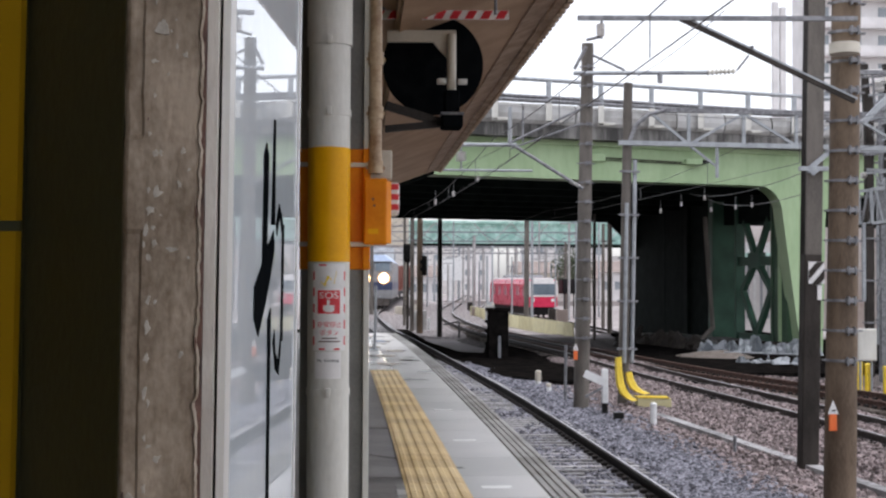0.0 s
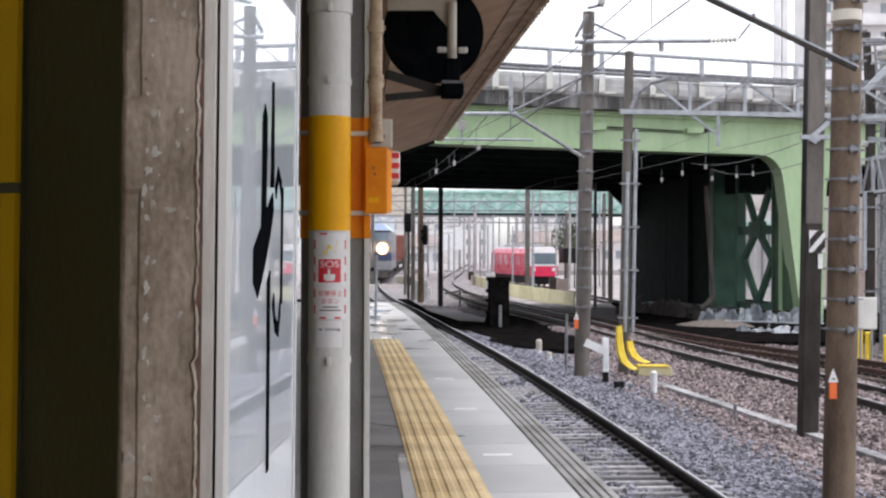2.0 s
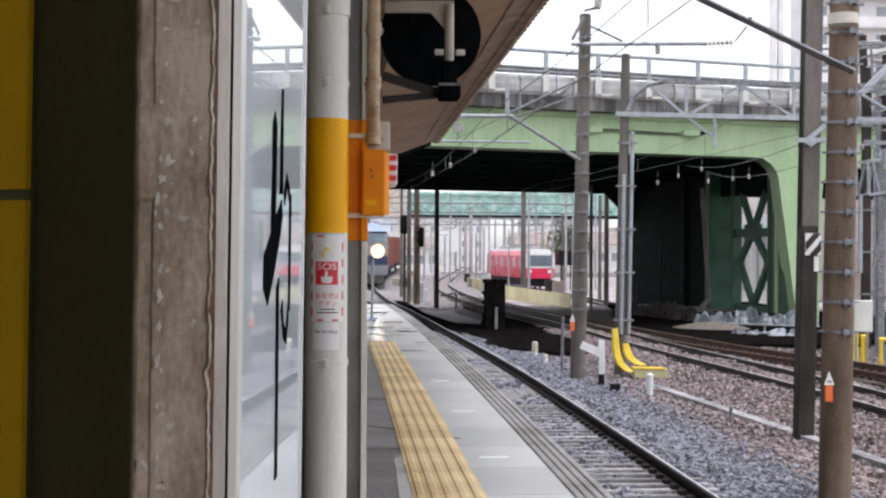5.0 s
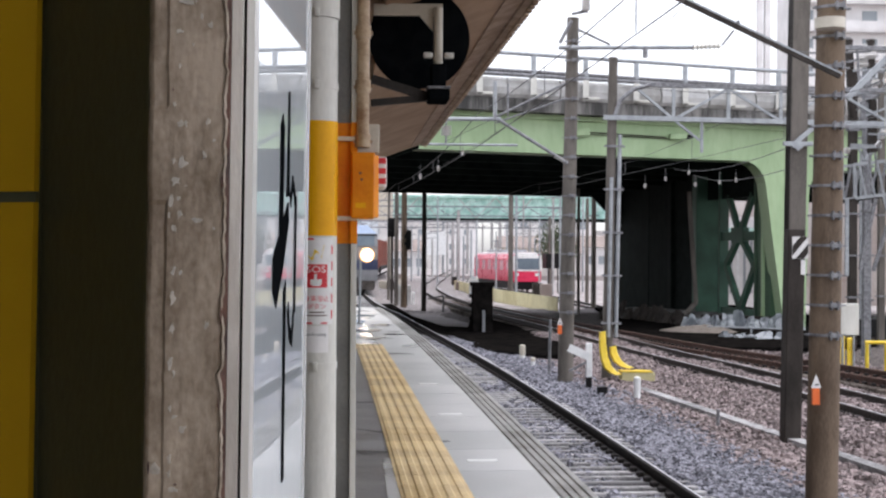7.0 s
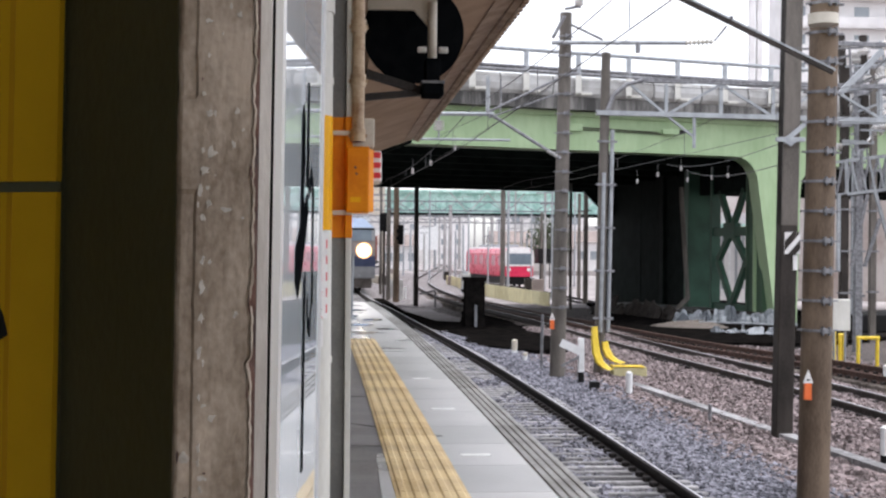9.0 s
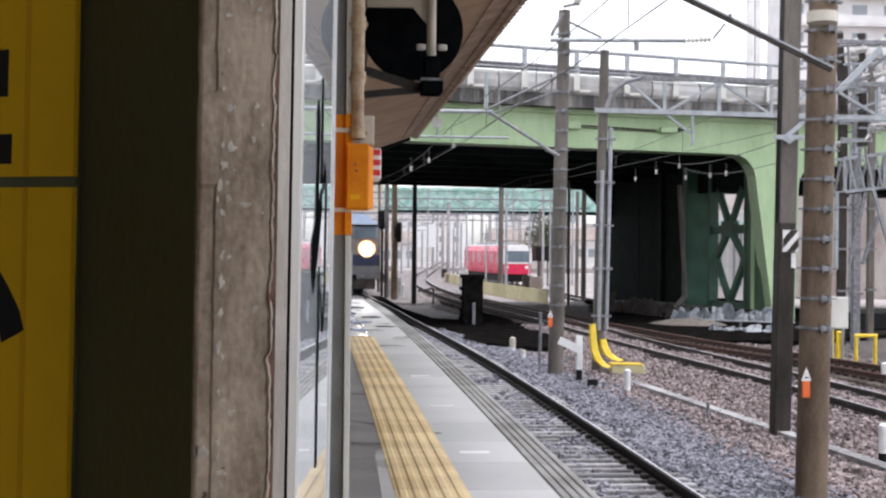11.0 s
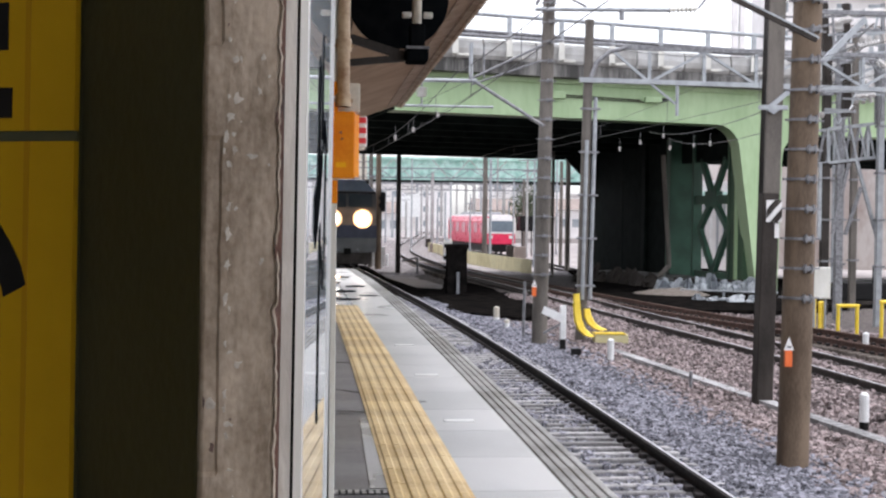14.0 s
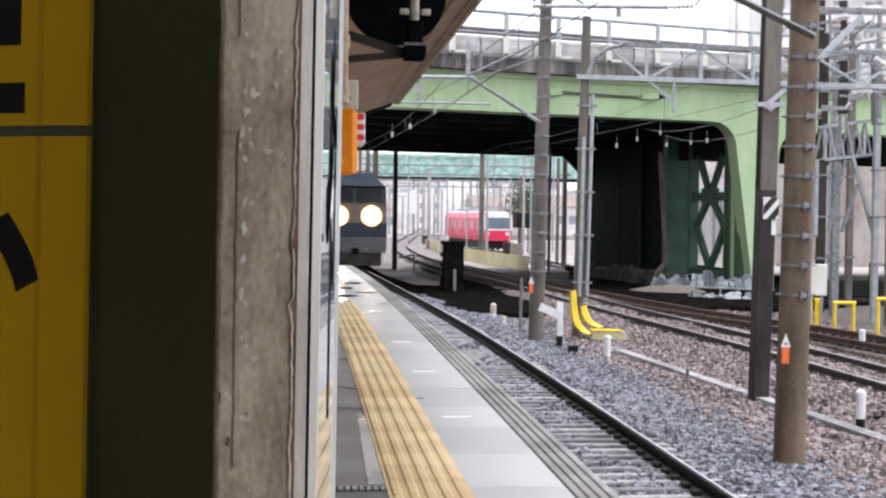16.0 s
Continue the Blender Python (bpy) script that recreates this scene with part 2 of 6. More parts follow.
WINDOW = mat("dark_window_glass", (0.02, 0.025, 0.03), (0.04, 0.045, 0.05), 2, 0.08, bump=0)
CONTAINER = mat("container_brown", (0.20, 0.06, 0.04), (0.30, 0.10, 0.07), 2, 0.6, bump=0.1)
LAMP_LIGHT = glow("headlamp_glow", (1.0, 0.88, 0.70), 20)
# Glow of the added discs that imitate the halo round the headlamps.
LAMP_HALO = glow("lamp_halo_glow", (1.0, 0.55, 0.25), 1.1)
MARK_WHITE = mat("white_road_paint", (0.80, 0.80, 0.78), (0.92, 0.92, 0.90), 30, 0.7, bump=0.05, lo=0.25, hi=0.5)
RAIL_WORN = mat("weathered_rail_side", (0.035, 0.029, 0.027), (0.085, 0.072, 0.066), 12, 0.7, 0.0, bump=0.2, spec=0.2)
SIGN_WHITE = mat("white_enamel", (0.72, 0.70, 0.68), (0.82, 0.80, 0.78), 5, 0.3, bump=0)
BUILDING = mat("building_render", (0.55, 0.52, 0.50), (0.70, 0.67, 0.64), 0.4, 0.7, bump=0.03)
BUILDING_DARK = mat("building_brown", (0.24, 0.19, 0.17), (0.34, 0.28, 0.25), 0.4, 0.7, bump=0.03)
EARTH = mat("earth", (0.25, 0.222, 0.215), (0.42, 0.38, 0.365), 0.5, 0.95, bump=0.3, fine=9)
LEAF = mat("leaf", (0.03, 0.05, 0.02), (0.08, 0.10, 0.05), 3, 0.7, bump=0, spread=0.5)
BARK = mat("bark", (0.07, 0.055, 0.045), (0.13, 0.11, 0.09), 8, 0.9, bump=0.4)
CHIPPED_PALE = mat("pale_chipped_paint", (0.50, 0.46, 0.41), (0.70, 0.66, 0.60), 40, 0.55, bump=0.2, fine=300, stretch=(1, 1, 0.3))
CHIPPED_LIP = mat("pale_paint_lip", (0.24, 0.19, 0.14), (0.50, 0.42, 0.34), 90, 0.55, bump=0.2, fine=400)
YELLOW_FOLD = mat("yellow_sign_shade_line", (0.36, 0.19, 0.003), (0.41, 0.22, 0.004), 3, 0.5, bump=0, spec=0.3)
PANEL_GLASS = mat("panel_glass", (0.64, 0.69, 0.72), (0.72, 0.76, 0.78), 1, 0.012, bump=0, rough_var=0.006, spec=0.7)
# Grey of the column shaft, darkened to include its shade.
COLUMN_GREY = mat("column_grey_with_shade", (0.15, 0.145, 0.135), (0.22, 0.215, 0.20), 4, 0.5, bump=0.08)
PINK_WALL = mat("pinkish_stained_wall", (0.40, 0.31, 0.275), (0.60, 0.55, 0.52), 0.4, 0.8, bump=0.1, fine=4, stretch=(1, 1, 0.5))
SACK = mat("grey_sheeting", (0.13, 0.145, 0.16), (0.36, 0.38, 0.40), 3, 0.6, bump=0.5, spread=0.7)
SHEET = mat("pale_blue_white_sheeting", (0.16, 0.18, 0.19), (0.52, 0.55, 0.57), 3, 0.5, bump=0.4, spread=0.6)
WATER = mat("puddle_water", (0.05, 0.055, 0.06), (0.07, 0.075, 0.08), 2, 0.03, bump=0.0, rough_var=0.01)
# Far wall tones with the distance haze mixed into the colour.
HAZE_BLUE = mat("hazed_blue_building", (0.56, 0.60, 0.64), (0.68, 0.72, 0.75), 0.5, 0.7, bump=0)
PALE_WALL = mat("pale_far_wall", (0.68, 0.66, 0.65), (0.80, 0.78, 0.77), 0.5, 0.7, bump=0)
STONE_GREY = mat("stone_grey", (0.08, 0.08, 0.094), (0.28, 0.277, 0.315), 25, 0.9, bump=0.3, fine=90, spread=0.6, spec=0.3)
STONE_RED = mat("stone_reddish", (0.115, 0.093, 0.09), (0.33, 0.268, 0.262), 25, 0.9, bump=0.3, fine=90, spread=0.55, spec=0.3)
# Far panes held pale grey, haze included.
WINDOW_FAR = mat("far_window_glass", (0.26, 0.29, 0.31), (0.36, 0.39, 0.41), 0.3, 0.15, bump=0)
RED_WINDOW = mat("red_tinted_window", (0.60, 0.22, 0.27), (0.70, 0.32, 0.36), 1, 0.15, bump=0)
TRAIN_ROOF = mat("train_roof_pink_grey", (0.50, 0.42, 0.42), (0.62, 0.54, 0.54), 2, 0.5, bump=0)
LOCO_ROOF = mat("loco_roof_pale", (0.42, 0.52, 0.70), (0.54, 0.64, 0.80), 2, 0.4, bump=0)
# Black for the cabinet and for shade painted on ground and sleepers.
SHADE_BLACK = mat("shade_black", (0.004, 0.004, 0.004), (0.014, 0.012, 0.011), 3, 0.95, bump=0.6, fine=40, spec=0.0)
# Bridge green between lit and shaded, its shade put into the tone.
GREEN_MID = mat("half_shaded_green", (0.03, 0.07, 0.04), (0.075, 0.14, 0.08), 1.0, 0.6, bump=0.05, stretch=(1, 1, 0.4))
TRAIN_LOWER = mat("grimy_brown_lower_body", (0.06, 0.05, 0.045), (0.13, 0.115, 0.105), 2, 0.7, bump=0.1, spec=0.2)
WET = mat("wet_concrete", (0.44, 0.45, 0.45), (0.62, 0.63, 0.63), 1.3, 0.20, bump=0.02, fine=30, rough_var=0.2, stretch=(2.5, 0.7, 1))
DECK = mat("stained_deck_concrete", (0.05, 0.048, 0.045), (0.27, 0.26, 0.245), 1.2, 0.85, bump=0.2, fine=8, stretch=(1.6, 1, 0.25), lo=0.38, hi=0.68)
EDGE_BLOCK = mat("grimy_edge_block", (0.17, 0.16, 0.14), (0.36, 0.35, 0.335), 2.0, 0.5, bump=0.1, fine=50, rough_var=0.2, spread=0.2)
SLEEPER_OLD = mat("old_dark_sleeper", (0.075, 0.062, 0.053), (0.18, 0.155, 0.135), 6, 0.9, bump=0.3, fine=40, spread=0.35, spec=0.2)
INK = mat("black_print_ink", (0.004, 0.005, 0.006), (0.008, 0.009, 0.010), 8, 1.0, bump=0, rough_var=0.0, spec=0.0)
WINDSCREEN = mat("windscreen_glass", (0.10, 0.13, 0.16), (0.16, 0.20, 0.23), 0.8, 0.12, bump=0)


# ---- ground and platform ----
def ground():
    bm = B()
    box(bm, -900, -300, -3, 900, 2500, -1.25)
    solid("ground", bm, EARTH, "brown trackside earth that reaches the horizon", "ground", kind="structure")
    # ballast bed: one uneven sheet with raised shoulders, paler gravel beyond the bridge
    for name, label, material, y0, rows in (("ballast_bed", "grey and reddish crushed stone ballast between the tracks", BALLAST, -4, 175),
                                            ("gravel_bed", "pale trodden gravel and ballast beyond the bridge", GRAVEL, 65.6, 230)):
        bm = B()
        xs = [-5.0 + 0.28 * i for i in range(94)]
        ys = [y0 + 0.4 * i for i in range(rows)]
        grid = []
        for y in ys:
            row = []
            for x in xs:
                z = -0.33 + 0.06 * noise.noise((x * 0.7, y * 0.5, 3)) + 0.05 * noise.noise((x * 3, y * 3, 1))
                for line in (line_one, line_two):
                    d = abs(x - line(y))
                    z += (0.15 if line is line_two else 0.09) * max(0.0, 1 - max(0.0, d - 1.25) / 0.6)
                z += climb(y) * max(0.0, 1 - max(0.0, abs(x - line_one(y)) - 1.6) / 1.6)
                if 44 < y < 66.5 and x < 6.0:
                    z -= 0.16
                row.append(bm.verts.new((x, y, z)))
            grid.append(row)
        for j, (r0, r1) in enumerate(zip(grid, grid[1:])):
            for i in range(len(xs) - 1):
                if ys[j] < 70 or xs[i] < line_two(ys[j]) + 2.6:
                    bm.faces.new((r0[i], r0[i + 1], r1[i + 1], r1[i]))
        for v in [v for v in bm.verts if not v.link_faces]:
            bm.verts.remove(v)
        solid(name, bm, material, label, "ballast", kind="structure")
    # Black sheet outlined like the shade the bridge casts on the ground.
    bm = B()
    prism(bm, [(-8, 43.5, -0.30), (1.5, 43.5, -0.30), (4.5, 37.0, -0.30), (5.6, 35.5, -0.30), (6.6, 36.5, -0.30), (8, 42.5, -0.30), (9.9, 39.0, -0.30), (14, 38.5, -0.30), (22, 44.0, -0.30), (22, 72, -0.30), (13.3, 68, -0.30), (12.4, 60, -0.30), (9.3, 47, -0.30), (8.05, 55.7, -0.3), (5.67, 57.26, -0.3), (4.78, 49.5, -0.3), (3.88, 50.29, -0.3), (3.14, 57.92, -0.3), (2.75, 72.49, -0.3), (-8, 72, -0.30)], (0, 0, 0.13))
    solid("shade_sheet", bm, SHADE_BLACK, "black sheet on the ground painted as the road bridge's shade", "ground", kind="structure")
    bm = B()
    # the yard steps down where the far siding lies
    box(bm, -300, -100, -1.3, 11.6, 900, -0.44)
    box(bm, 11.6, -100, -1.3, 300, 67, -0.44)
    box(bm, 11.6, 185, -1.3, 300, 900, -0.44)
    box(bm, 11.6, 67, -1.3, 300, 185, -1.08)
    solid("yard_ground", bm, EARTH, "flat brown stony ground of the railway yard", "ground", kind="structure")


def platform():
    edge = lambda y: line_one(y) - 1.70
    ys = [-8 + 1.5 * i for i in range(31)]
    ys = [y for y in ys if y <= 37]
    body = thing("platform", "grey station platform with a yellow tactile strip, wet in places", "platform", kind="structure")
    bm = B()
    path = [(edge(y), y, 0) for y in ys]
    sweep(bm, path, [(-6, -0.5), (-0.12, -0.5), (-0.12, 0.86), (-6, 0.86)])
    part("platform_wall", bm, CONCRETE, body)
    # paving strips: dark asphalt inside, pale slabs outside, ribbed edge course
    bm = B()
    sweep(bm, path, [(-6, 0.86), (-0.91, 0.86), (-0.91, 1.096), (-6, 1.096)])
    part("asphalt_surface", bm, ASPHALT, body)
    slabs = []
    y = -4.0
    while y < 36.5:
        L = min(0.995, 36.6 - y)
        bm = B()
        p = [(edge(y), y, 0), (edge(y + L / 2), y + L / 2, 0), (edge(y + L), y + L, 0)]
        sweep(bm, p, [(-0.90, 0.88), (-0.255, 0.88), (-0.255, 1.1), (-0.90, 1.1)])
        part("paving_slab", bm, PLATFORM, body)
        bm = B()
        prof = [(-0.25, 0.86), (0.0, 0.86), (0.0, 1.09)]
        for k in range(4):
            u = -0.02 - k * 0.06
            prof += [(u, 1.104), (u - 0.035, 1.104), (u - 0.04, 1.092), (u - 0.055, 1.092)]
        prof[-1] = (-0.25, 1.092)
        sweep(bm, p, prof)
        part("edge_block", bm, EDGE_BLOCK, body)
        y += 1.0
    # tactile tiles, each with raised bars along the edge
    y = -7.6
    while y < 21.5:
        bm = B()
        L = 0.396
        sh = lambda q: edge(q) - 0.015 - 0.004 * max(q, 0)
        p = [(sh(y), y, 0), (sh(y + L), y + L, 0)]
        prof = [(-1.190, 0.9), (-0.740, 0.9), (-0.740, 1.105)]
        for k in range(5):
            u = -0.755 - k * 0.088
            prof += [(u - 0.008, 1.105), (u - 0.018, 1.112), (u - 0.054, 1.112), (u - 0.064, 1.105)]
        prof.append((-1.190, 1.105))
        sweep(bm, p, prof)
        part("tactile_tile", bm, TACTILE, body)
        y += 0.4
    bm = B()
    far = [(edge(y), y, 0) for y in (21.5, 25, 29, 33, 36.6)]
    sweep(bm, far, [(-1.9, 0.9), (-0.905, 0.9), (-0.905, 1.1), (-1.9, 1.1)])
    part("wet_concrete", bm, WET, body, "wet pale concrete surface")
    for y in (9.43, 12.17, 15.0):
        bm = B()
        e = edge(y)
        box(bm, e - 0.69, y - 0.045, 1.098, e - 0.47, y + 0.045, 1.106, 0.002)
        part("painted_mark", bm, MARK_WHITE, body, "short white painted mark")


RAIL = [(-0.073, -0.17), (0.073, -0.17), (0.073, -0.155), (0.012, -0.135), (0.012, -0.055), (0.038, -0.045), (0.037, -0.006), (0.028, -0.003),
        (-0.028, -0.003), (-0.037, -0.008), (-0.038, -0.045), (-0.012, -0.055), (-0.012, -0.135), (-0.073, -0.155)]
HEAD = [(0.006, -0.012), (0.034, -0.012), (0.034, -0.002), (0.03, 0.0), (0.009, 0.0), (0.006, -0.002)]


def track(name, line, y0, y1, side, head, sleepers, label, z=0.0, rise=lambda y: 0.0):
    t = thing(name, label, "railway track", at=(0, 0, z), kind="structure")
    for s in (-0.566, 0.566):
        path = []
        y = y0
        while y <= y1:
            path.append((line(y) + s, y, rise(y)))
            y += 2.0
        bm = B()
        sweep(bm, path, RAIL)
        part("rail", bm, side, t)
        bm = B()
        sweep(bm, path, HEAD)
        part("rail_head", bm, head, t, "worn shiny rail head")
    bm = B()
    box(bm, -1.0, -0.062, -0.38, 1.0, 0.062, -0.165, 0.018)
    dark = bm.copy()
    me = mesh_of(bm, "sleeper", SLEEPER if name == "track_near" else SLEEPER_OLD)
    # Copy of the sleeper with the bridge's shade put into its colour.
    shaded_sleeper = mesh_of(dark, "sleeper", SHADE_BLACK)
    bm = B()
    for s in (-0.566, 0.566):
        for k in (-1, 1):
            box(bm, s + k * 0.10 - 0.045, -0.055, -0.17, s + k * 0.10 + 0.045, 0.055, -0.11, 0.012)
    clip = mesh_of(bm, "fastening", STEEL_DARK)
    y = max(y0, sleepers[0])
    while y < sleepers[1]:
        a = -math.degrees(math.atan(line(y + 0.5) - line(y - 0.5)))
        for nm, m in (("sleeper", shaded_sleeper if 45 < y < 65 and name == "track_near" else me), ("rail_fastening", clip)):
            ob = new(nm, m)
            ob.parent = t
            ob.matrix_basis = pose(line(y), y, rise(y), 0, 0, a + 4.0 * noise.noise((y * 3.1, 2, 2)))
        y += 0.36


ground()
platform()
track("track_near", line_one, -6, 240, STEEL_DARK, STEEL_SHINE, (6, 84), "narrow gauge railway track on concrete sleepers beside the platform", rise=climb)
track("track_middle", line_two, -6, 240, RAIL_WORN, STEEL_SHINE, (14, 84), "narrow gauge railway track curving under the bridge")
track("track_siding", line_three, 4, 74, RUST, RUST, (16, 50), "rusty siding track that joins the middle track")
track("track_far", line_four, 60, 240, STEEL_DARK, STEEL_SHINE, (60, 62), "distant railway track with a parked red train", -0.9)


# ---- the green road bridge ----
def bridge():
    b = thing("road_bridge", "pale green steel road bridge over the tracks with grey parapet", "bridge", kind="structure")
    u = Vector((0.956, 0.295, 0)).normalized()
    o = Vector((2.7, 44.9, 0))
    F = lambda s, z, back=0.0: tuple(o + u * s + Vector((0, back, z)))
    bm = B()
    # girder face with rounded portal openings
    def arc(cx, cz, r, a0, a1, k=6):
        return [(cx + r * math.cos(radians(a0 + (a1 - a0) * i / k)), cz + r * math.sin(radians(a0 + (a1 - a0) * i / k))) for i in range(k + 1)]
    out = [(-22, 6.24)] + arc(13.15, 5.18, 1.06, 90, 0) + [(15.12, -0.5), (16.05, -0.5)] + arc(17.2, 5.0, 1.0, 180, 90) + [(40, 6.0), (40, 7.45), (-22, 7.45)]
    prism(bm, [F(s, z) for s, z in out], (0, 1.1, 0))
    part("portal_girder", bm, GREEN, b)
    bm = B()
    prism(bm, [F(-22, 7.45, -0.16), F(40, 7.45, -0.16), F(40, 7.62, -0.16), F(-22, 7.62, -0.16)], (0, 0.7, 0))
    part("girder_flange", bm, GREEN, b)
    bm = B()
    prism(bm, [F(-22, 7.62, -0.75), F(40, 7.62, -0.75), F(40, 8.1, -0.75), F(-22, 8.1, -0.75)], (0, 22.3, 0))
    part("deck_slab", bm, DECK, b, "stained concrete deck edge")
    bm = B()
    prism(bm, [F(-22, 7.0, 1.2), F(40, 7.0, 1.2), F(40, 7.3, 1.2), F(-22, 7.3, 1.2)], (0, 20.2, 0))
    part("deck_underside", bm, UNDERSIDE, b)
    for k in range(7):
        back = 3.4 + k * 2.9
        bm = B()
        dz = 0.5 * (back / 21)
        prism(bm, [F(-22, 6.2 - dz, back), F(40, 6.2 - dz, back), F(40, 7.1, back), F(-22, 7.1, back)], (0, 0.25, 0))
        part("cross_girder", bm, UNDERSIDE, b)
    # parapet: rounded panels between posts, two rails above
    s = -14.35
    while s < 38:
        for k in range(2):
            bm = B()
            prof = [(-0.12, 8.08), (0.10, 8.08), (0.20, 8.2), (0.25, 8.42), (0.20, 8.66), (0.08, 8.78), (-0.05, 8.78), (-0.12, 8.7)]
            sweep(bm, [F(s + 0.03 + k * 1.025, 0, -0.68), F(s + 0.98 + k * 1.025, 0, -0.68)], prof)
            part("parapet_panel", bm, PARAPET, b)
        bm = B()
        box(bm, -0.09, -0.06, 8.18, 0.09, 0.06, 9.62, 0.02)
        ob = part("railing_post", bm, GALV, b)
        ob.location = F(s, 0, -1.0)
        bm = B()
        box(bm, -0.11, -0.09, 8.1, 0.11, -0.062, 8.8, 0.012)
        box(bm, -0.11, -0.09, 8.1, 0.5, 0.02, 8.2, 0.02)
        part("post_foot", bm, PIPE_WHITE, ob, "pale stained foot plate")
        s += 2.05
    for z, r in ((9.6, 0.075), (9.0, 0.06), (8.86, 0.08)):
        bm = B()
        rod(bm, F(-14, z, -1.0), F(38, z, -1.0), r, seg=8)
        part("handrail", bm, GALV if z > 9 else GALV_DARK, b)
    # legs of the pier row, parallel to the tracks, with cross bracing
    legs = [(15.95, 56.2), (15.5, 59.8), (15.2, 63.0), (14.85, 66.0)]
    for i, (x, y) in enumerate(legs):
        bm = B()
        w = 0.55 if i == 0 else 0.3
        box(bm, x - w, y - 0.35, -0.5, x + w, y + 0.35, 6.2, 0.04)
        # Rear legs go near-black, their shade being part of the colour.
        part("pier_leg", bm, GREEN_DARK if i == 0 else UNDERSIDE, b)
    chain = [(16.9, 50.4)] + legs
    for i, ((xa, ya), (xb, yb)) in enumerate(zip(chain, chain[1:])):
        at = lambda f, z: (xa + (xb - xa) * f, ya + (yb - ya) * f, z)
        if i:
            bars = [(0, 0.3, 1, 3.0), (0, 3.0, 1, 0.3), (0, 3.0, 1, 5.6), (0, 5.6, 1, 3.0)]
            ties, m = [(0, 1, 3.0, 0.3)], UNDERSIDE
        else:
            bars = [(0.25, 5.15, 0.448, 3.45), (0.63, 5.15, 0.448, 3.45), (0.448, 3.45, 0.215, 2.2), (0.448, 3.45, 0.66, 2.2), (0.215, 2.2, 0.437, 0.4), (0.66, 2.2, 0.437, 0.4)]
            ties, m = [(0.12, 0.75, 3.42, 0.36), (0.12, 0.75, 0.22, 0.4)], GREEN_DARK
        for fa, za, fb, zb in bars:
            bm = B()
            beam(bm, at(fa, za), at(fb, zb), 0.2, 0.26 if i == 0 else 0.3)
            part("cross_brace", bm, m, b)
        for fa, fb, z, h in ties:
            bm = B()
            beam(bm, at(fa, z), at(fb, z), 0.24, h)
            part("tie_beam", bm, m, b)
        if i == 0:
            bm = B()
            beam(bm, at(0.36, 3.45), at(0.54, 3.45), 0.28, 0.66)
            part("hub_plate", bm, m, b)
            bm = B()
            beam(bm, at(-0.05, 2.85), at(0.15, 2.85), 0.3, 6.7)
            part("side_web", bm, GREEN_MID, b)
            # Flange tones imitate how light falls: a lit green, then shaded ones.
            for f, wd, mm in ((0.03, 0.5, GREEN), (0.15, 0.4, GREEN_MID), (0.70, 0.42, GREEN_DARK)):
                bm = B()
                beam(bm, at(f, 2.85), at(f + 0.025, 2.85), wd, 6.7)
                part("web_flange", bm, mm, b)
            bm = B()
            beam(bm, at(0.1, 5.72), at(0.95, 5.72), 0.2, 1.4)
            part("top_plate", bm, UNDERSIDE, b)
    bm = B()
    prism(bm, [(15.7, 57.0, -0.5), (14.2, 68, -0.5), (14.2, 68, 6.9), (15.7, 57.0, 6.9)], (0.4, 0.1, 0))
    part("abutment_and_blocker", bm, UNDERSIDE, b)
    # Unseen west wall, added to keep side light off the train.
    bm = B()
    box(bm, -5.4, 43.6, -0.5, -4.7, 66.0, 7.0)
    part("abutment_and_blocker", bm, UNDERSIDE, b)
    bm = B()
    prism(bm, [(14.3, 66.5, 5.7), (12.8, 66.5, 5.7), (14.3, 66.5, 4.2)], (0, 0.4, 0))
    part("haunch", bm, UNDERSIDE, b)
    bm = B()
    box(bm, -0.32, -0.12, -0.1, 0.32, 0.12, 0.1, 0.02)
    box(bm, -2.2, -0.04, -0.06, -0.32, 0.04, -0.02)
    ob = part("bridge_lamp", bm, GREEN, b, "small pale green box with a dark cap")
    bm = B()
    rod(bm, (0.32, 0, 0), (0.62, 0, 0), 0.11, 0.02, seg=10)
    part("lamp_cap", bm, BLACK, ob)
    ob.location = F(10.2, 7.03, -0.2)
    bm = B()
    box(bm, -0.28, -0.1, -0.13, 0.28, 0.12, 0.13, 0.02)
    ob = part("cable_box", bm, GREEN, b, "small pale green cable box")
    ob.location = F(6.2, 7.04, -0.12)
    bm = B()
    rod(bm, F(6.4, 7.06, -0.08), F(10.0, 7.0, -0.08), 0.022, seg=6)
    rod(bm, F(6.4, 6.98, -0.08), F(10.0, 6.94, -0.08), 0.016, seg=6)
    part("cable", bm, POLE_BLACK, b)


bridge()


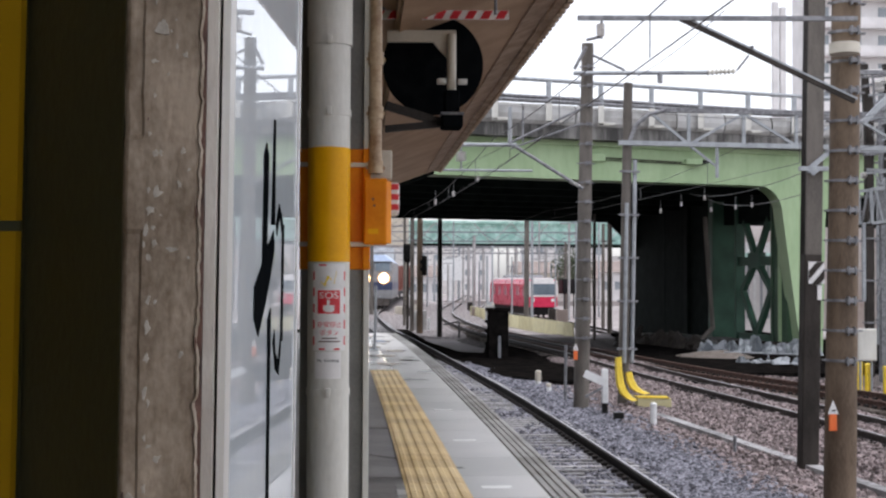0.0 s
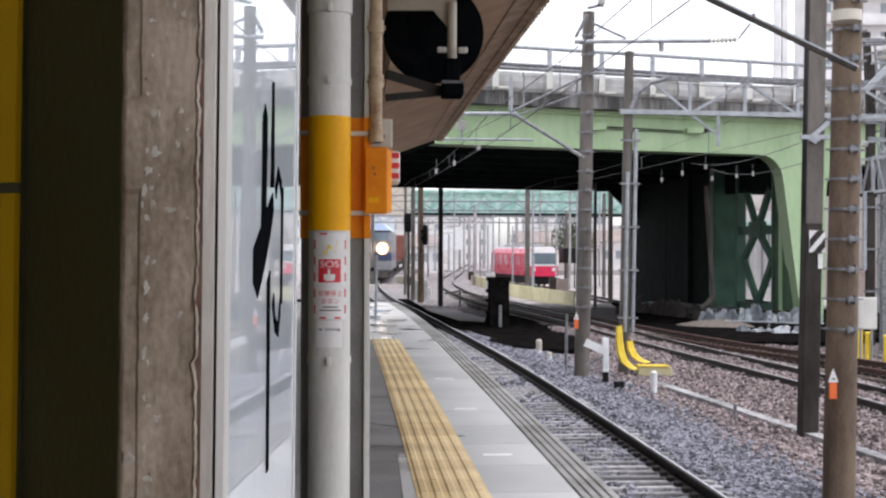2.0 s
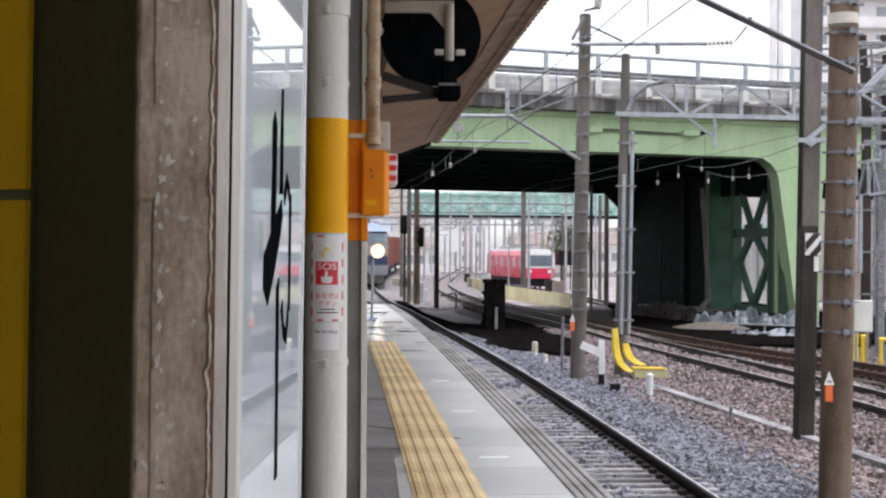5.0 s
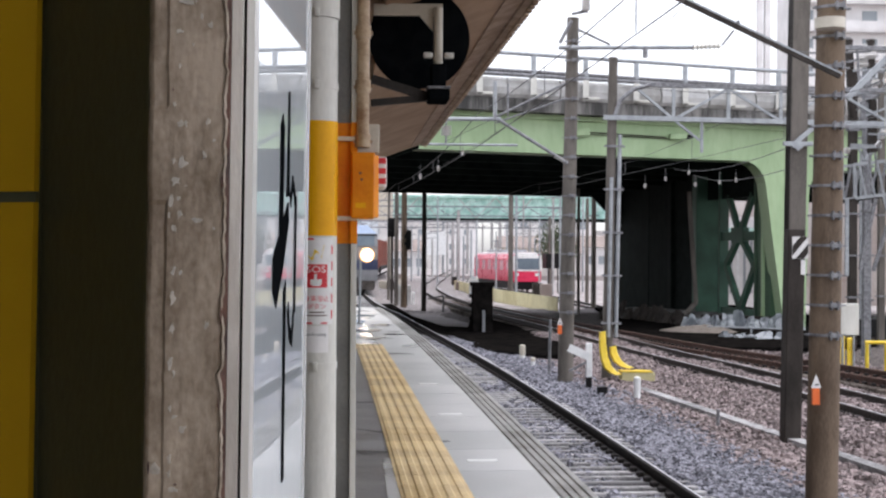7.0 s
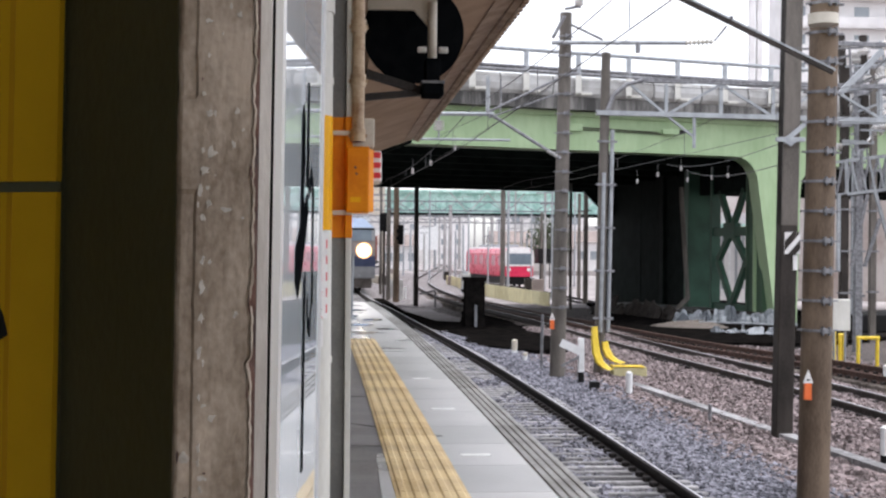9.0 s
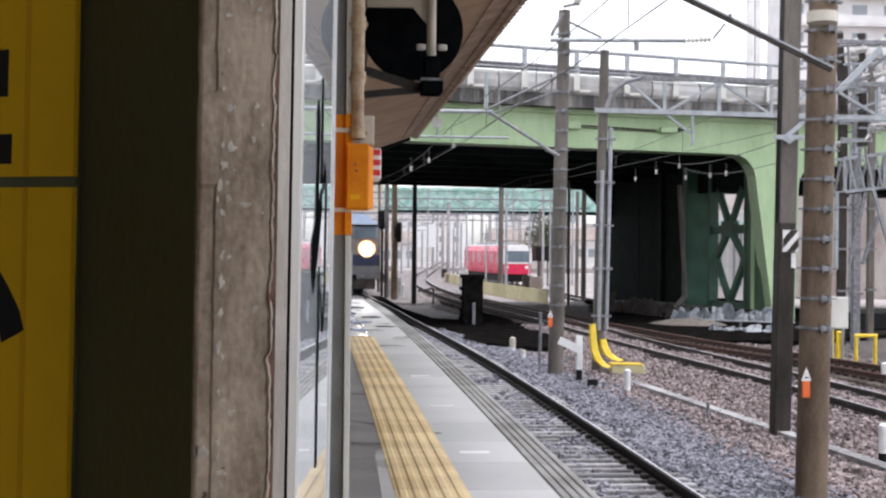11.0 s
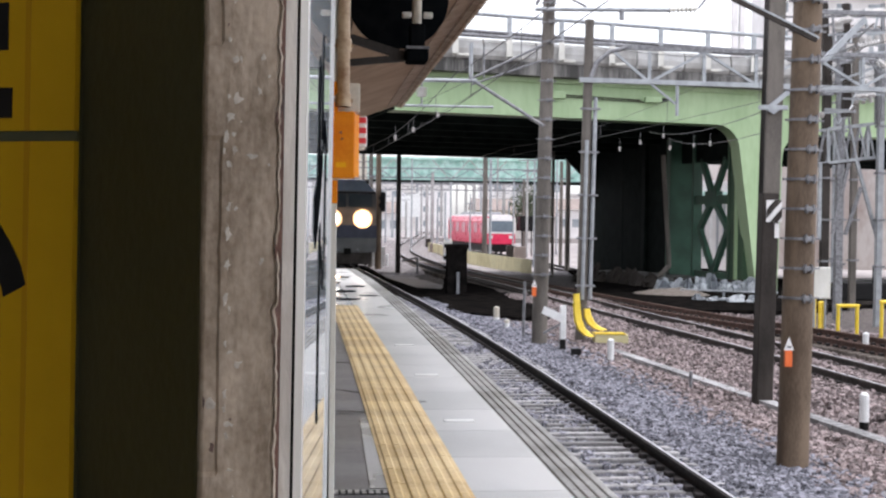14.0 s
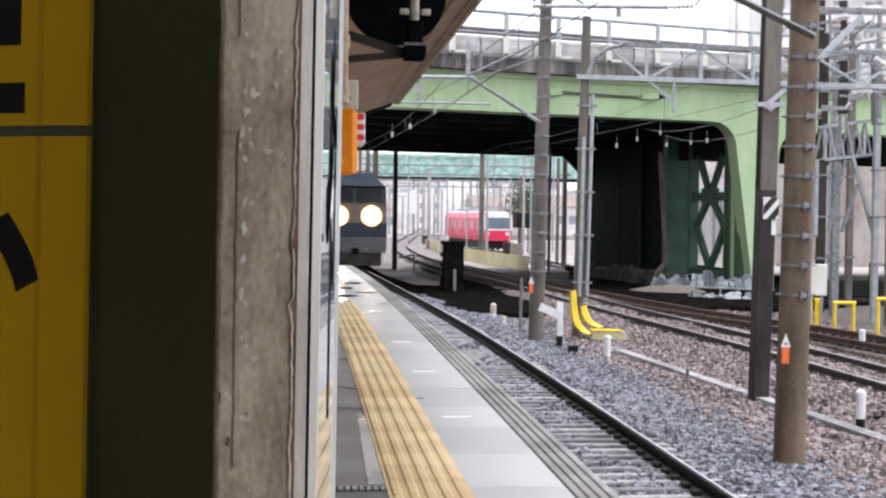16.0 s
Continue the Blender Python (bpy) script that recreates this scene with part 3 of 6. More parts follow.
# ---- station canopy and the near wall ----
def canopy():
    c = thing("platform_canopy", "brown steel platform canopy with a sloping fascia", "canopy", kind="structure")
    bm = B()
    # sloped soffit panel along the edge, level roof behind
    prism(bm, [(1.66, -6, 4.97), (1.66, 27.9, 4.97), (0.3, 27.9, 4.45), (0.3, -6, 4.45)], (0, 0, 0.12))
    part("soffit", bm, BROWN_ROOF, c)
    bm = B()
    box(bm, 1.64, -6, 4.93, 1.75, 28, 5.25, 0.01)
    for k in range(110):
        y = 6.0 + k * 0.2
        box(bm, 1.72, y, 4.905, 1.77, y + 0.11, 5.2)
    part("fascia", bm, ROOF_EDGE, c, "worn corrugated edge strip")
    bm = B()
    prism(bm, [(1.65, -6, 4.952), (1.65, 27.85, 4.952), (1.42, 27.85, 4.864), (1.42, -6, 4.864)], (0, 0, 0.01))
    part("edge_band", bm, ROOF_EDGE, c, "paler worn band along the edge")
    bm = B()
    box(bm, 0.27, -6, 4.5, 0.34, 27.88, 4.66)
    part("valley_beam", bm, BROWN_ROOF, c)
    bm = B()
    prism(bm, [(0.3, -6, 4.6), (0.3, 28, 4.6), (-6, 28, 4.6), (-6, -6, 4.6)], (0, 0, 0.2))
    part("roof_slab", bm, BROWN_ROOF, c)
    bm = B()
    prism(bm, [(1.62, 27.9, 4.95), (0.2, 27.9, 4.41), (0.2, 27.9, 4.35), (1.62, 27.9, 4.88)], (0, 0.12, 0))
    part("end_cap", bm, UNDERSIDE, c, "dark end edge of the canopy")
    # Unseen walls, added to darken the near corner by blocking light.
    w = thing("blocker_walls", "unseen dark olive walls added to block light from the near corner", "wall", kind="structure")
    bm = B()
    box(bm, -3.2, -14, 1.1, -3.0, 27, 4.6)
    part("wall_west", bm, DARK_WALL, w)
    bm = B()
    box(bm, -3.0, -14.4, 1.1, 1.2, -14.2, 4.6)
    part("wall_south", bm, DARK_WALL, w)


canopy()


def strip(bm, px):
    """Upright prism between plan corners, leaning slightly."""
    lo, hi = 1.1, 4.45
    s = lambda z: 0.009 * (z - 2.6)
    a = [bm.verts.new((x + s(lo), y, lo)) for x, y in px]
    b = [bm.verts.new((x + s(hi), y, hi)) for x, y in px]
    n = len(a)
    bm.faces.new(a[::-1])
    bm.faces.new(b)
    for i in range(n):
        bm.faces.new((a[i], a[(i + 1) % n], b[(i + 1) % n], b[i]))
    return bm


def flake(bm, x, y, z, w, h, t, rnd, k=9):
    """A small ragged flake standing t proud towards the viewer."""
    pts = []
    for i in range(k):
        a = 2 * math.pi * i / k
        f = rnd.uniform(0.3, 1.1)
        pts.append((x + w / 2 * f * math.cos(a), y, z + h / 2 * f * math.sin(a)))
    prism(bm, pts, (0, -t, 0))


def ragged(z):
    """How far the paint's broken border stands back at height z."""
    return 0.0006 * noise.noise((z * 310, 0, 7)) - 0.003 * max(0, noise.noise((z * 75, 5, 2)) - 0.0) - 0.0022 * max(0, noise.noise((z * 170, 8, 2)) - 0.1) - 0.0004


def near_wall():
    rnd = random.Random(5)
    w = thing("corner_pillar", "chipped grey-brown painted pillar corner beside a yellow sign", "pillar", kind="structure")
    x0, x1, y0 = -0.0842, -0.0535, 0.505
    bm = B()
    # painted edge with an uneven face and ragged borders
    nx, nz = 26, 420
    lo, hi = 2.2, 3.0
    grid = []
    for j in range(nz + 1):
        z = lo + (hi - lo) * j / nz
        le = 0.0005 * noise.noise((z * 60, 0, 1)) + 0.0011 * max(0, noise.noise((z * 28, 3, 2)) - 0.1)
        re = ragged(z)
        row = []
        for i in range(nx + 1):
            f = i / nx
            x = x0 + le + (x1 + re - x0 - le) * f
            edge = min(f, 1 - f) * nx
            y = y0 + (0.0022 * (1 - edge / 2.2) ** 2 if edge < 2.2 else 0)
            y -= 0.0004 * noise.noise((x * 120, z * 40, 2)) + 0.00022 * noise.noise((x * 400, z * 160, 5))
            if f < 0.24:
                y += 0.0011 * (noise.noise((z * 18, 9, 9)) > -0.25)
            row.append(bm.verts.new((x + 0.009 * (z - 2.6), y, z)))
        grid.append(row)
    for r0, r1 in zip(grid, grid[1:]):
        for i in range(nx):
            bm.faces.new((r0[i], r0[i + 1], r1[i + 1], r1[i]))
    lip = B()
    last = None
    for j in range(nz + 1):
        z = lo + (hi - lo) * j / nz
        x = x1 + ragged(z) + 0.009 * (z - 2.6)
        wd = 0.0011 + 0.0011 * noise.noise((z * 120, 1, 4))
        row = [lip.verts.new((x - wd, y0 - 0.0001, z)), lip.verts.new((x - 0.4 * wd, y0 - 0.0008, z)), lip.verts.new((x + 0.0001, y0 + 0.0024, z))]
        if last:
            for i in range(2):
                lip.faces.new((last[i], last[i + 1], row[i + 1], row[i]))
        last = row
    part("paint_lip", lip, CHIPPED_LIP, w, "pale broken border of the paint")
    part("chipped_paint_layer", bm, CHIPPED, w, "thick chipped grey-brown paint")
    bm = B()
    strip(bm, [(x0 + 0.001, 0.5085), (x1 - 0.001, 0.5085), (-0.0535, 0.60), (-0.12, 0.66)])
    part("pillar_core", bm, CONCRETE, w)
    bm = B()
    strip(bm, [(x1 - 0.0048, 0.5074), (x1 + 0.0005, 0.5076), (x1 + 0.0005, 0.53), (x1 - 0.0048, 0.53)])
    part("primer_line", bm, PRIMER, w, "exposed red-brown primer")
    bm = B()
    strip(bm, [(-0.0528, 0.5085), (-0.0486, 0.5085), (-0.0484, 0.535), (-0.0528, 0.535)])
    part("pale_paint_strip", bm, CHIPPED_PALE, w, "pale grey paint strip")
    bm = B()
    strip(bm, [(-0.0852, 0.5095), (-0.0842, 0.507), (-0.066, 0.80), (-3.0, 3.4), (-3.0, 1.80), (-0.149, 0.6185)])
    part("pillar_face", bm, DARK_WALL, w)
    # bare chips in the paint
    bm = B()
    spots = [(-0.0715, 2.652, 0.0022, 0.0032), (-0.0612, 2.653, 0.0018, 0.003), (-0.0708, 2.637, 0.005, 0.007), (-0.0728, 2.630, 0.004, 0.004),
             (-0.0622, 2.640, 0.002, 0.004), (-0.0745, 2.622, 0.002, 0.005), (-0.0712, 2.617, 0.002, 0.003), (-0.0645, 2.615, 0.004, 0.003),
             (-0.0735, 2.585, 0.002, 0.005), (-0.0742, 2.560, 0.002, 0.006), (-0.0605, 2.575, 0.0015, 0.004), (-0.069, 2.535, 0.003, 0.003),
             (-0.0795, 2.520, 0.004, 0.006), (-0.072, 2.512, 0.003, 0.003), (-0.0695, 2.7, 0.005, 0.006), (-0.0605, 2.69, 0.002, 0.003), (-0.0755, 2.725, 0.004, 0.006)]
    for i in range(16):
        spots.append((-0.0728 + rnd.uniform(-0.0012, 0.0012), 2.46 + 0.0165 * i + rnd.uniform(-0.004, 0.004), rnd.uniform(0.001, 0.0024), rnd.uniform(0.0015, 0.0045)))
    for i in range(30):
        spots.append((rnd.uniform(-0.0755, -0.058), rnd.uniform(2.42, 2.78), rnd.uniform(0.0006, 0.0016), rnd.uniform(0.0008, 0.003)))
    for x, z, a, h in spots:
        flake(bm, x + 0.009 * (z - 2.6), y0 - 0.0002, z, a * 1.35, h * 1.2, 0.0006, rnd)
    dents = B()
    for x, z, a, h in ((-0.0715, 2.514, 0.0022, 0.001), (-0.0782, 2.503, 0.003, 0.004), (-0.0745, 2.665, 0.001, 0.002), (-0.0555, 2.63, 0.001, 0.005), (-0.0552, 2.58, 0.001, 0.012), (-0.0556, 2.545, 0.001, 0.006), (-0.0818, 2.52, 0.001, 0.009)):
        flake(dents, x + 0.009 * (z - 2.6), y0 - 0.0004, z, a, h, 0.0006, rnd)
    part("dark_dent", dents, PRIMER, w, "dark dents in the paint")
    part("bare_chips", bm, CHIP, w, "pale bare spots where paint came off")


near_wall()


def yellow_sign():
    s = thing("yellow_sign", "yellow signboard with black lettering strokes on the wall", "sign")
    a, b = Vector((-0.1490, 0.6165, 0)), Vector((-0.60, 0.80, 0))
    d = (b - a).normalized()
    n = Vector((d.y, -d.x, 0))
    if n.y > 0:
        n = -n

    def slab(bm, u0, u1, z0, z1, t):
        sh = lambda z: Vector((0.012 * (z - 2.6), 0, z))
        base = n * 0.0015
        pts = [a + d * u0 + base + sh(z0), a + d * u1 + base + sh(z0), a + d * u1 + base + sh(z1), a + d * u0 + base + sh(z1)]
        prism(bm, pts, n * t)

    for z0, z1 in ((1.4, 2.6255), (2.6305, 3.4)):
        bm = B()
        slab(bm, 0.0, 0.45, z0, z1, 0.004)
        part("sign_panel", bm, YELLOW_SIGN, s)
        bm = B()
        slab(bm, 0.0235, 0.0262, z0, z1, 0.0046)
        part("fold_line", bm, YELLOW_FOLD, s)
    bm = B()
    slab(bm, 0.0, 0.45, 2.6255, 2.6305, 0.002)
    part("panel_joint", bm, DARK_WALL, s)
    for u0, u1, z0, z1 in ((0.0355, 0.12, 2.668, 2.69), (0.033, 0.12, 2.6365, 2.6505)):
        bm = B()
        slab(bm, u0, u1, z0, z1, 0.005)
        part("black_stroke", bm, BLACK, s)
    bm = B()
    for k in range(6):
        f, g = k / 6, (k + 1) / 6
        sh = lambda z: Vector((0.012 * (z - 2.6), 0, z))
        z0, z1 = 2.559 + 0.031 * f, 2.559 + 0.031 * g
        u0, u1 = 0.024 + 0.017 * f ** 1.4, 0.024 + 0.017 * g ** 1.4
        q = [a + d * u + n * 0.0015 + sh(z) for u, z in ((u0, z0), (u0 + 0.012, z0 - 0.006), (u1 + 0.012, z1 - 0.006), (u1, z1))]
        prism(bm, q, n * 0.0048)
    bmesh.ops.remove_doubles(bm, verts=bm.verts[:], dist=1e-5)
    part("black_stroke", bm, BLACK, s)


yellow_sign()


def glass_panel():
    c = thing("glass_panel", "glossy glass display panel in an aluminium frame", "display panel")
    bm = B()
    strip(bm, [(-0.0473, 0.512), (-0.0443, 0.512), (-0.0437, 0.528), (-0.0473, 0.53)])
    part("panel_frame", bm, ALU, c)
    bm = B()
    strip(bm, [(-0.0486, 0.516), (-0.0473, 0.516), (-0.0473, 0.53), (-0.0486, 0.53)])
    part("rubber_gap", bm, BLACK, c, "black rubber seal")
    g0, g1 = Vector((-0.0445, 0.529, 0)), Vector((-0.0318, 0.80, 0))
    bm = B()
    strip(bm, [g0[:2], g1[:2], (-0.05, 0.803), (-0.06, 0.535)])
    part("panel_face", bm, PANEL_GLASS, c)
    bm = B()
    strip(bm, [(-0.0318, 0.8005), (-0.0305, 0.8005), (-0.0305, 0.812), (-0.05, 0.812)])
    part("panel_end_cap", bm, WHITE, c)
    d = (g1 - g0)
    n = Vector((d.y, -d.x, 0)).normalized()

    def decal(name, pts):
        bm = B()
        prism(bm, [tuple(g0 + d * f + n * 0.0001 + Vector((0.009 * (z - 2.6), 0, z))) for f, z in pts], tuple(n * 0.0004))
        part(name, bm, INK, c, "thin black printed line")

    decal("printed_mark", [(0.271, 2.6003), (0.376, 2.6109), (0.385, 2.6646), (0.419, 2.671), (0.455, 2.6652), (0.446, 2.619), (0.549, 2.629), (0.569, 2.62), (0.511, 2.6059), (0.437, 2.5921), (0.335, 2.5767), (0.271, 2.585)])
    decal("printed_mark", [(0.511, 2.6314), (0.53, 2.6857), (0.559, 2.6867), (0.569, 2.6321)])
    decal("printed_mark", [(0.473, 2.5836), (0.52, 2.5889), (0.53, 2.487), (0.492, 2.4867)])
    decal("printed_mark", [(0.589, 2.6324), (0.64, 2.6443), (0.705, 2.6369), (0.705, 2.6278), (0.651, 2.6385), (0.609, 2.6267)])
    decal("printed_mark", [(0.559, 2.5715), (0.609, 2.5562), (0.672, 2.5521), (0.705, 2.5637), (0.705, 2.5759), (0.662, 2.5598), (0.609, 2.565), (0.589, 2.577)])
    decal("printed_mark", [(0.705, 2.6339), (0.739, 2.6343), (0.739, 2.5694), (0.705, 2.5698)])


glass_panel()


def on_round(ob_mesh, r, a0):
    """Wraps a flat mesh (x across, y up, z out) round an upright pipe of radius r."""
    for v in ob_mesh.vertices:
        a = a0 + v.co.x / r
        rr = r + v.co.z
        v.co = (rr * math.sin(a), -rr * math.cos(a), v.co.y)


def patch(bm, x0, x1, y0, y1, z, k=10):
    """A flat plate in x, y, thick in z, cut into strips to be wrapped."""
    for i in range(k):
        box(bm, x0 + (x1 - x0) * i / k, y0, 0, x0 + (x1 - x0) * (i + 1) / k, y1, z)
    bmesh.ops.remove_doubles(bm, verts=bm.verts[:], dist=1e-6)
    return bm


def lettering(text, size, material, name="lettering"):
    cu = bpy.data.curves.new(name, "FONT")
    cu.body, cu.size, cu.align_x, cu.extrude = text, size, "CENTER", 0.0004
    tmp = bpy.data.objects.new(name, cu)
    scene.collection.objects.link(tmp)
    me = bpy.data.meshes.new_from_object(tmp.evaluated_get(bpy.context.evaluated_depsgraph_get()))
    bpy.data.objects.remove(tmp)
    me.materials.clear()
    me.materials.append(material)
    return me


def column_group():
    p = thing("canopy_column", "grey steel canopy column with shade put into its shaft colour and an orange band", "column", at=(0.0, 6.36, 1.1))
    bm = B()
    box(bm, -0.272, -0.10, 0, 0.03, 0.12, 3.4, 0.006)
    part("shaft", bm, COLUMN_GREY, p)
    bm = B()
    box(bm, 0.03, -0.13, 0, 0.058, 0.13, 3.4, 0.004)
    part("flange", bm, PIPE_WHITE, p, "pale flange edge")
    bm = B()
    box(bm, -0.276, -0.104, 1.55, 0.033, 0.124, 2.13, 0.006)
    box(bm, 0.027, -0.134, 1.55, 0.061, 0.134, 2.13, 0.004)
    part("band", bm, ORANGE, p, "orange painted band")
    for z in (1.66, 2.04):
        bm = B()
        box(bm, -0.282, -0.14, z, 0.066, -0.128, z + 0.022, 0.003)
        part("strap", bm, CREAM, p, "cream steel strap")
    d = thing("drain_pipe", "grey-white drain pipe with a yellow band and notices", "drain pipe", at=(-0.133, 6.13, 1.1))
    r = 0.098
    bm = B()
    rod(bm, (0, 0, 0), (0, 0, 3.4), r, seg=40)
    part("pipe", bm, PIPE_WHITE, d, smooth=True)
    bm = B()
    rod(bm, (0, 0, 1.585), (0, 0, 2.118), r + 0.0015, seg=40)
    part("yellow_band", bm, YELLOW, d, smooth=True)
    for z in (0.965, 2.268, 2.60):
        bm = B()
        rod(bm, (0, 0, z), (0, 0, z + 0.03), r + 0.005, seg=40)
        box(bm, -0.012, -r - 0.022, z - 0.006, 0.012, -r, z + 0.036, 0.003)
        part("pipe_clamp", bm, PIPE_WHITE, d, smooth=True)
    bm = B()
    rod(bm, (0, 0, 2.60), (0, 0, 3.4), r + 0.008, seg=40)
    part("pipe_socket", bm, PIPE_WHITE, d, smooth=True)

    n = thing("emergency_notice", "white notice with red dashes, yellow arrow and red emergency panel", "notice", at=(-0.133, 6.13, 1.1))
    a0 = 0.07
    R = r + 0.002

    def wrap(name, me, parent, label=""):
        on_round(me, R, a0)
        ob = new(name, me)
        ob.parent = parent
        if label:
            ob["label"] = label

    bm = patch(B(), -0.082, 0.082, 1.175, 1.575, 0.001, 14)
    wrap("notice_sheet", mesh_of(bm, "notice_sheet", SIGN_WHITE), n)
    for x0, x1, z0, z1 in [(-0.05, -0.015, 1.565, 1.573), (0.02, 0.05, 1.177, 1.185), (-0.05, -0.02, 1.177, 1.185)] + \
            [(s * 0.077 - 0.004, s * 0.077 + 0.004, z, z + 0.04) for s in (-1, 1) for z in (1.20, 1.275, 1.35, 1.425, 1.50)]:
        bm = patch(B(), x0, x1, z0, z1, 0.0016, 3)
        wrap("red_dash", mesh_of(bm, "red_dash", RED), n)
    bm = patch(B(), -0.056, 0.05, 1.345, 1.452, 0.0016, 10)
    wrap("red_panel", mesh_of(bm, "red_panel", RED), n)
    me = lettering("SOS", 0.042, SIGN_WHITE)
    for v in me.vertices:
        v.co.x, v.co.y, v.co.z = v.co.x * 1.25 - 0.003, v.co.y + 1.415, v.co.z + 0.0022
    wrap("lettering", me, n)
    bm = B()
    for x0, x1, z0, z1 in ((-0.03, 0.022, 1.358, 1.383), (-0.012, 0.0, 1.38, 1.408), (-0.022, 0.016, 1.352, 1.36)):
        patch(bm, x0, x1, z0, z1, 0.0022, 3)
    wrap("pointing_mark", mesh_of(bm, "pointing_mark", SIGN_WHITE), n)
    bm = B()
    for pts in ([(-0.026, 1.534), (0.022, 1.482), (0.034, 1.542)], [(-0.042, 1.490), (-0.022, 1.470), (0.010, 1.504), (-0.008, 1.522)]):
        prism(bm, [(x, z, 0.0) for x, z in pts], (0, 0, 0.0016))
    wrap("yellow_arrow", mesh_of(bm, "yellow_arrow", YELLOW_RAIL), n)
    for text, size, z in (("非常停止", 0.03, 1.283), ("ボタン", 0.03, 1.247)):
        me = lettering(text, size, RED)
        for v in me.vertices:
            v.co.y, v.co.z = v.co.y + z, v.co.z + 0.0014
        wrap("lettering", me, n)
    for x, z in ((0.035, 1.228), (0.05, 1.213)):
        bm = patch(B(), -x, x, z, z + 0.006, 0.0016, 6)
        wrap("small_print", mesh_of(bm, "small_print", PRIMER), n)
    s = thing("smoking_notice", "small white notice with a dark line of print", "notice", at=(-0.133, 6.13, 1.1))
    bm = patch(B(), -0.07, 0.058, 1.045, 1.168, 0.001, 10)
    wrap("notice_sheet", mesh_of(bm, "notice_sheet", SIGN_WHITE), s)
    me = lettering("No Smoking", 0.021, BLACK)
    for v in me.vertices:
        v.co.x, v.co.y, v.co.z = v.co.x - 0.006, v.co.y + 1.122, v.co.z + 0.0014
    wrap("lettering", me, s)

    b = thing("alarm_box", "orange emergency alarm box strapped to the column", "alarm box", at=(0.03, 6.27, 2.77))
    bm = B()
    box(bm, 0.0, -0.08, 0.0, 0.112, 0.09, 0.315, 0.008)
    part("housing", bm, ORANGE, b)
    bm = B()
    prism(bm, [(0.112, -0.072, 0.008), (0.132, -0.04, 0.008), (0.132, 0.09, 0.008), (0.112, 0.09, 0.008)], (0, 0, 0.295))
    part("side_housing", bm, ORANGE, b)
    bm = B()
    box(bm, 0.006, -0.084, 0.012, 0.106, -0.079, 0.303, 0.003)
    part("cover", bm, ORANGE, b)
    for x, z in ((0.044, 0.215), (0.05, 0.185)):
        bm = B()
        rod(bm, (x, -0.09, z), (x, -0.082, z), 0.006, seg=10)
        part("screw", bm, PRIMER, b)
    bm = B()
    box(bm, 0.02, -0.0855, 0.05, 0.07, -0.083, 0.075)
    part("small_plate", bm, YELLOW, b)
    v = thing("junction_box", "cream junction box above the alarm box", "junction box", at=(0.03, 6.3, 3.085))
    bm = B()
    box(bm, 0.0, -0.05, 0, 0.135, 0.06, 0.14, 0.006)
    part("housing", bm, CREAM, v)
    c = thing("conduit", "stained tan vertical conduit pipe with couplings", "pipe", at=(0.085, 6.22, 3.11))
    bm = B()
    rod(bm, (0, 0, 0), (0, 0, 1.5), 0.03, seg=20)
    part("pipe", bm, TAN, c, smooth=True)
    for z in (0.0, 0.26, 0.52, 1.2):
        bm = B()
        rod(bm, (0, 0, z), (0, 0, z + 0.06), 0.037, seg=20)
        box(bm, -0.045, -0.012, z + 0.02, 0.045, 0.04, z + 0.035)
        part("coupling", bm, TAN, c, smooth=True)
    f = thing("flag_sign", "red and white projecting sign edge beside the alarm box", "sign", at=(0.185, 6.481, 3.008))
    bm = B()
    box(bm, -0.03, -0.05, -0.08, 0.022, 0.25, 0.075, 0.01)
    part("sign_body", bm, SIGN_WHITE, f)
    for z in (-0.06, -0.01, 0.04):
        bm = B()
        box(bm, -0.022, -0.054, z, 0.018, -0.049, z + 0.028)
        part("red_mark", bm, RED, f)
    bm = B()
    box(bm, -0.28, 0.0, -0.01, -0.03, 0.02, 0.01)
    part("bracket", bm, CREAM, f)


column_group()


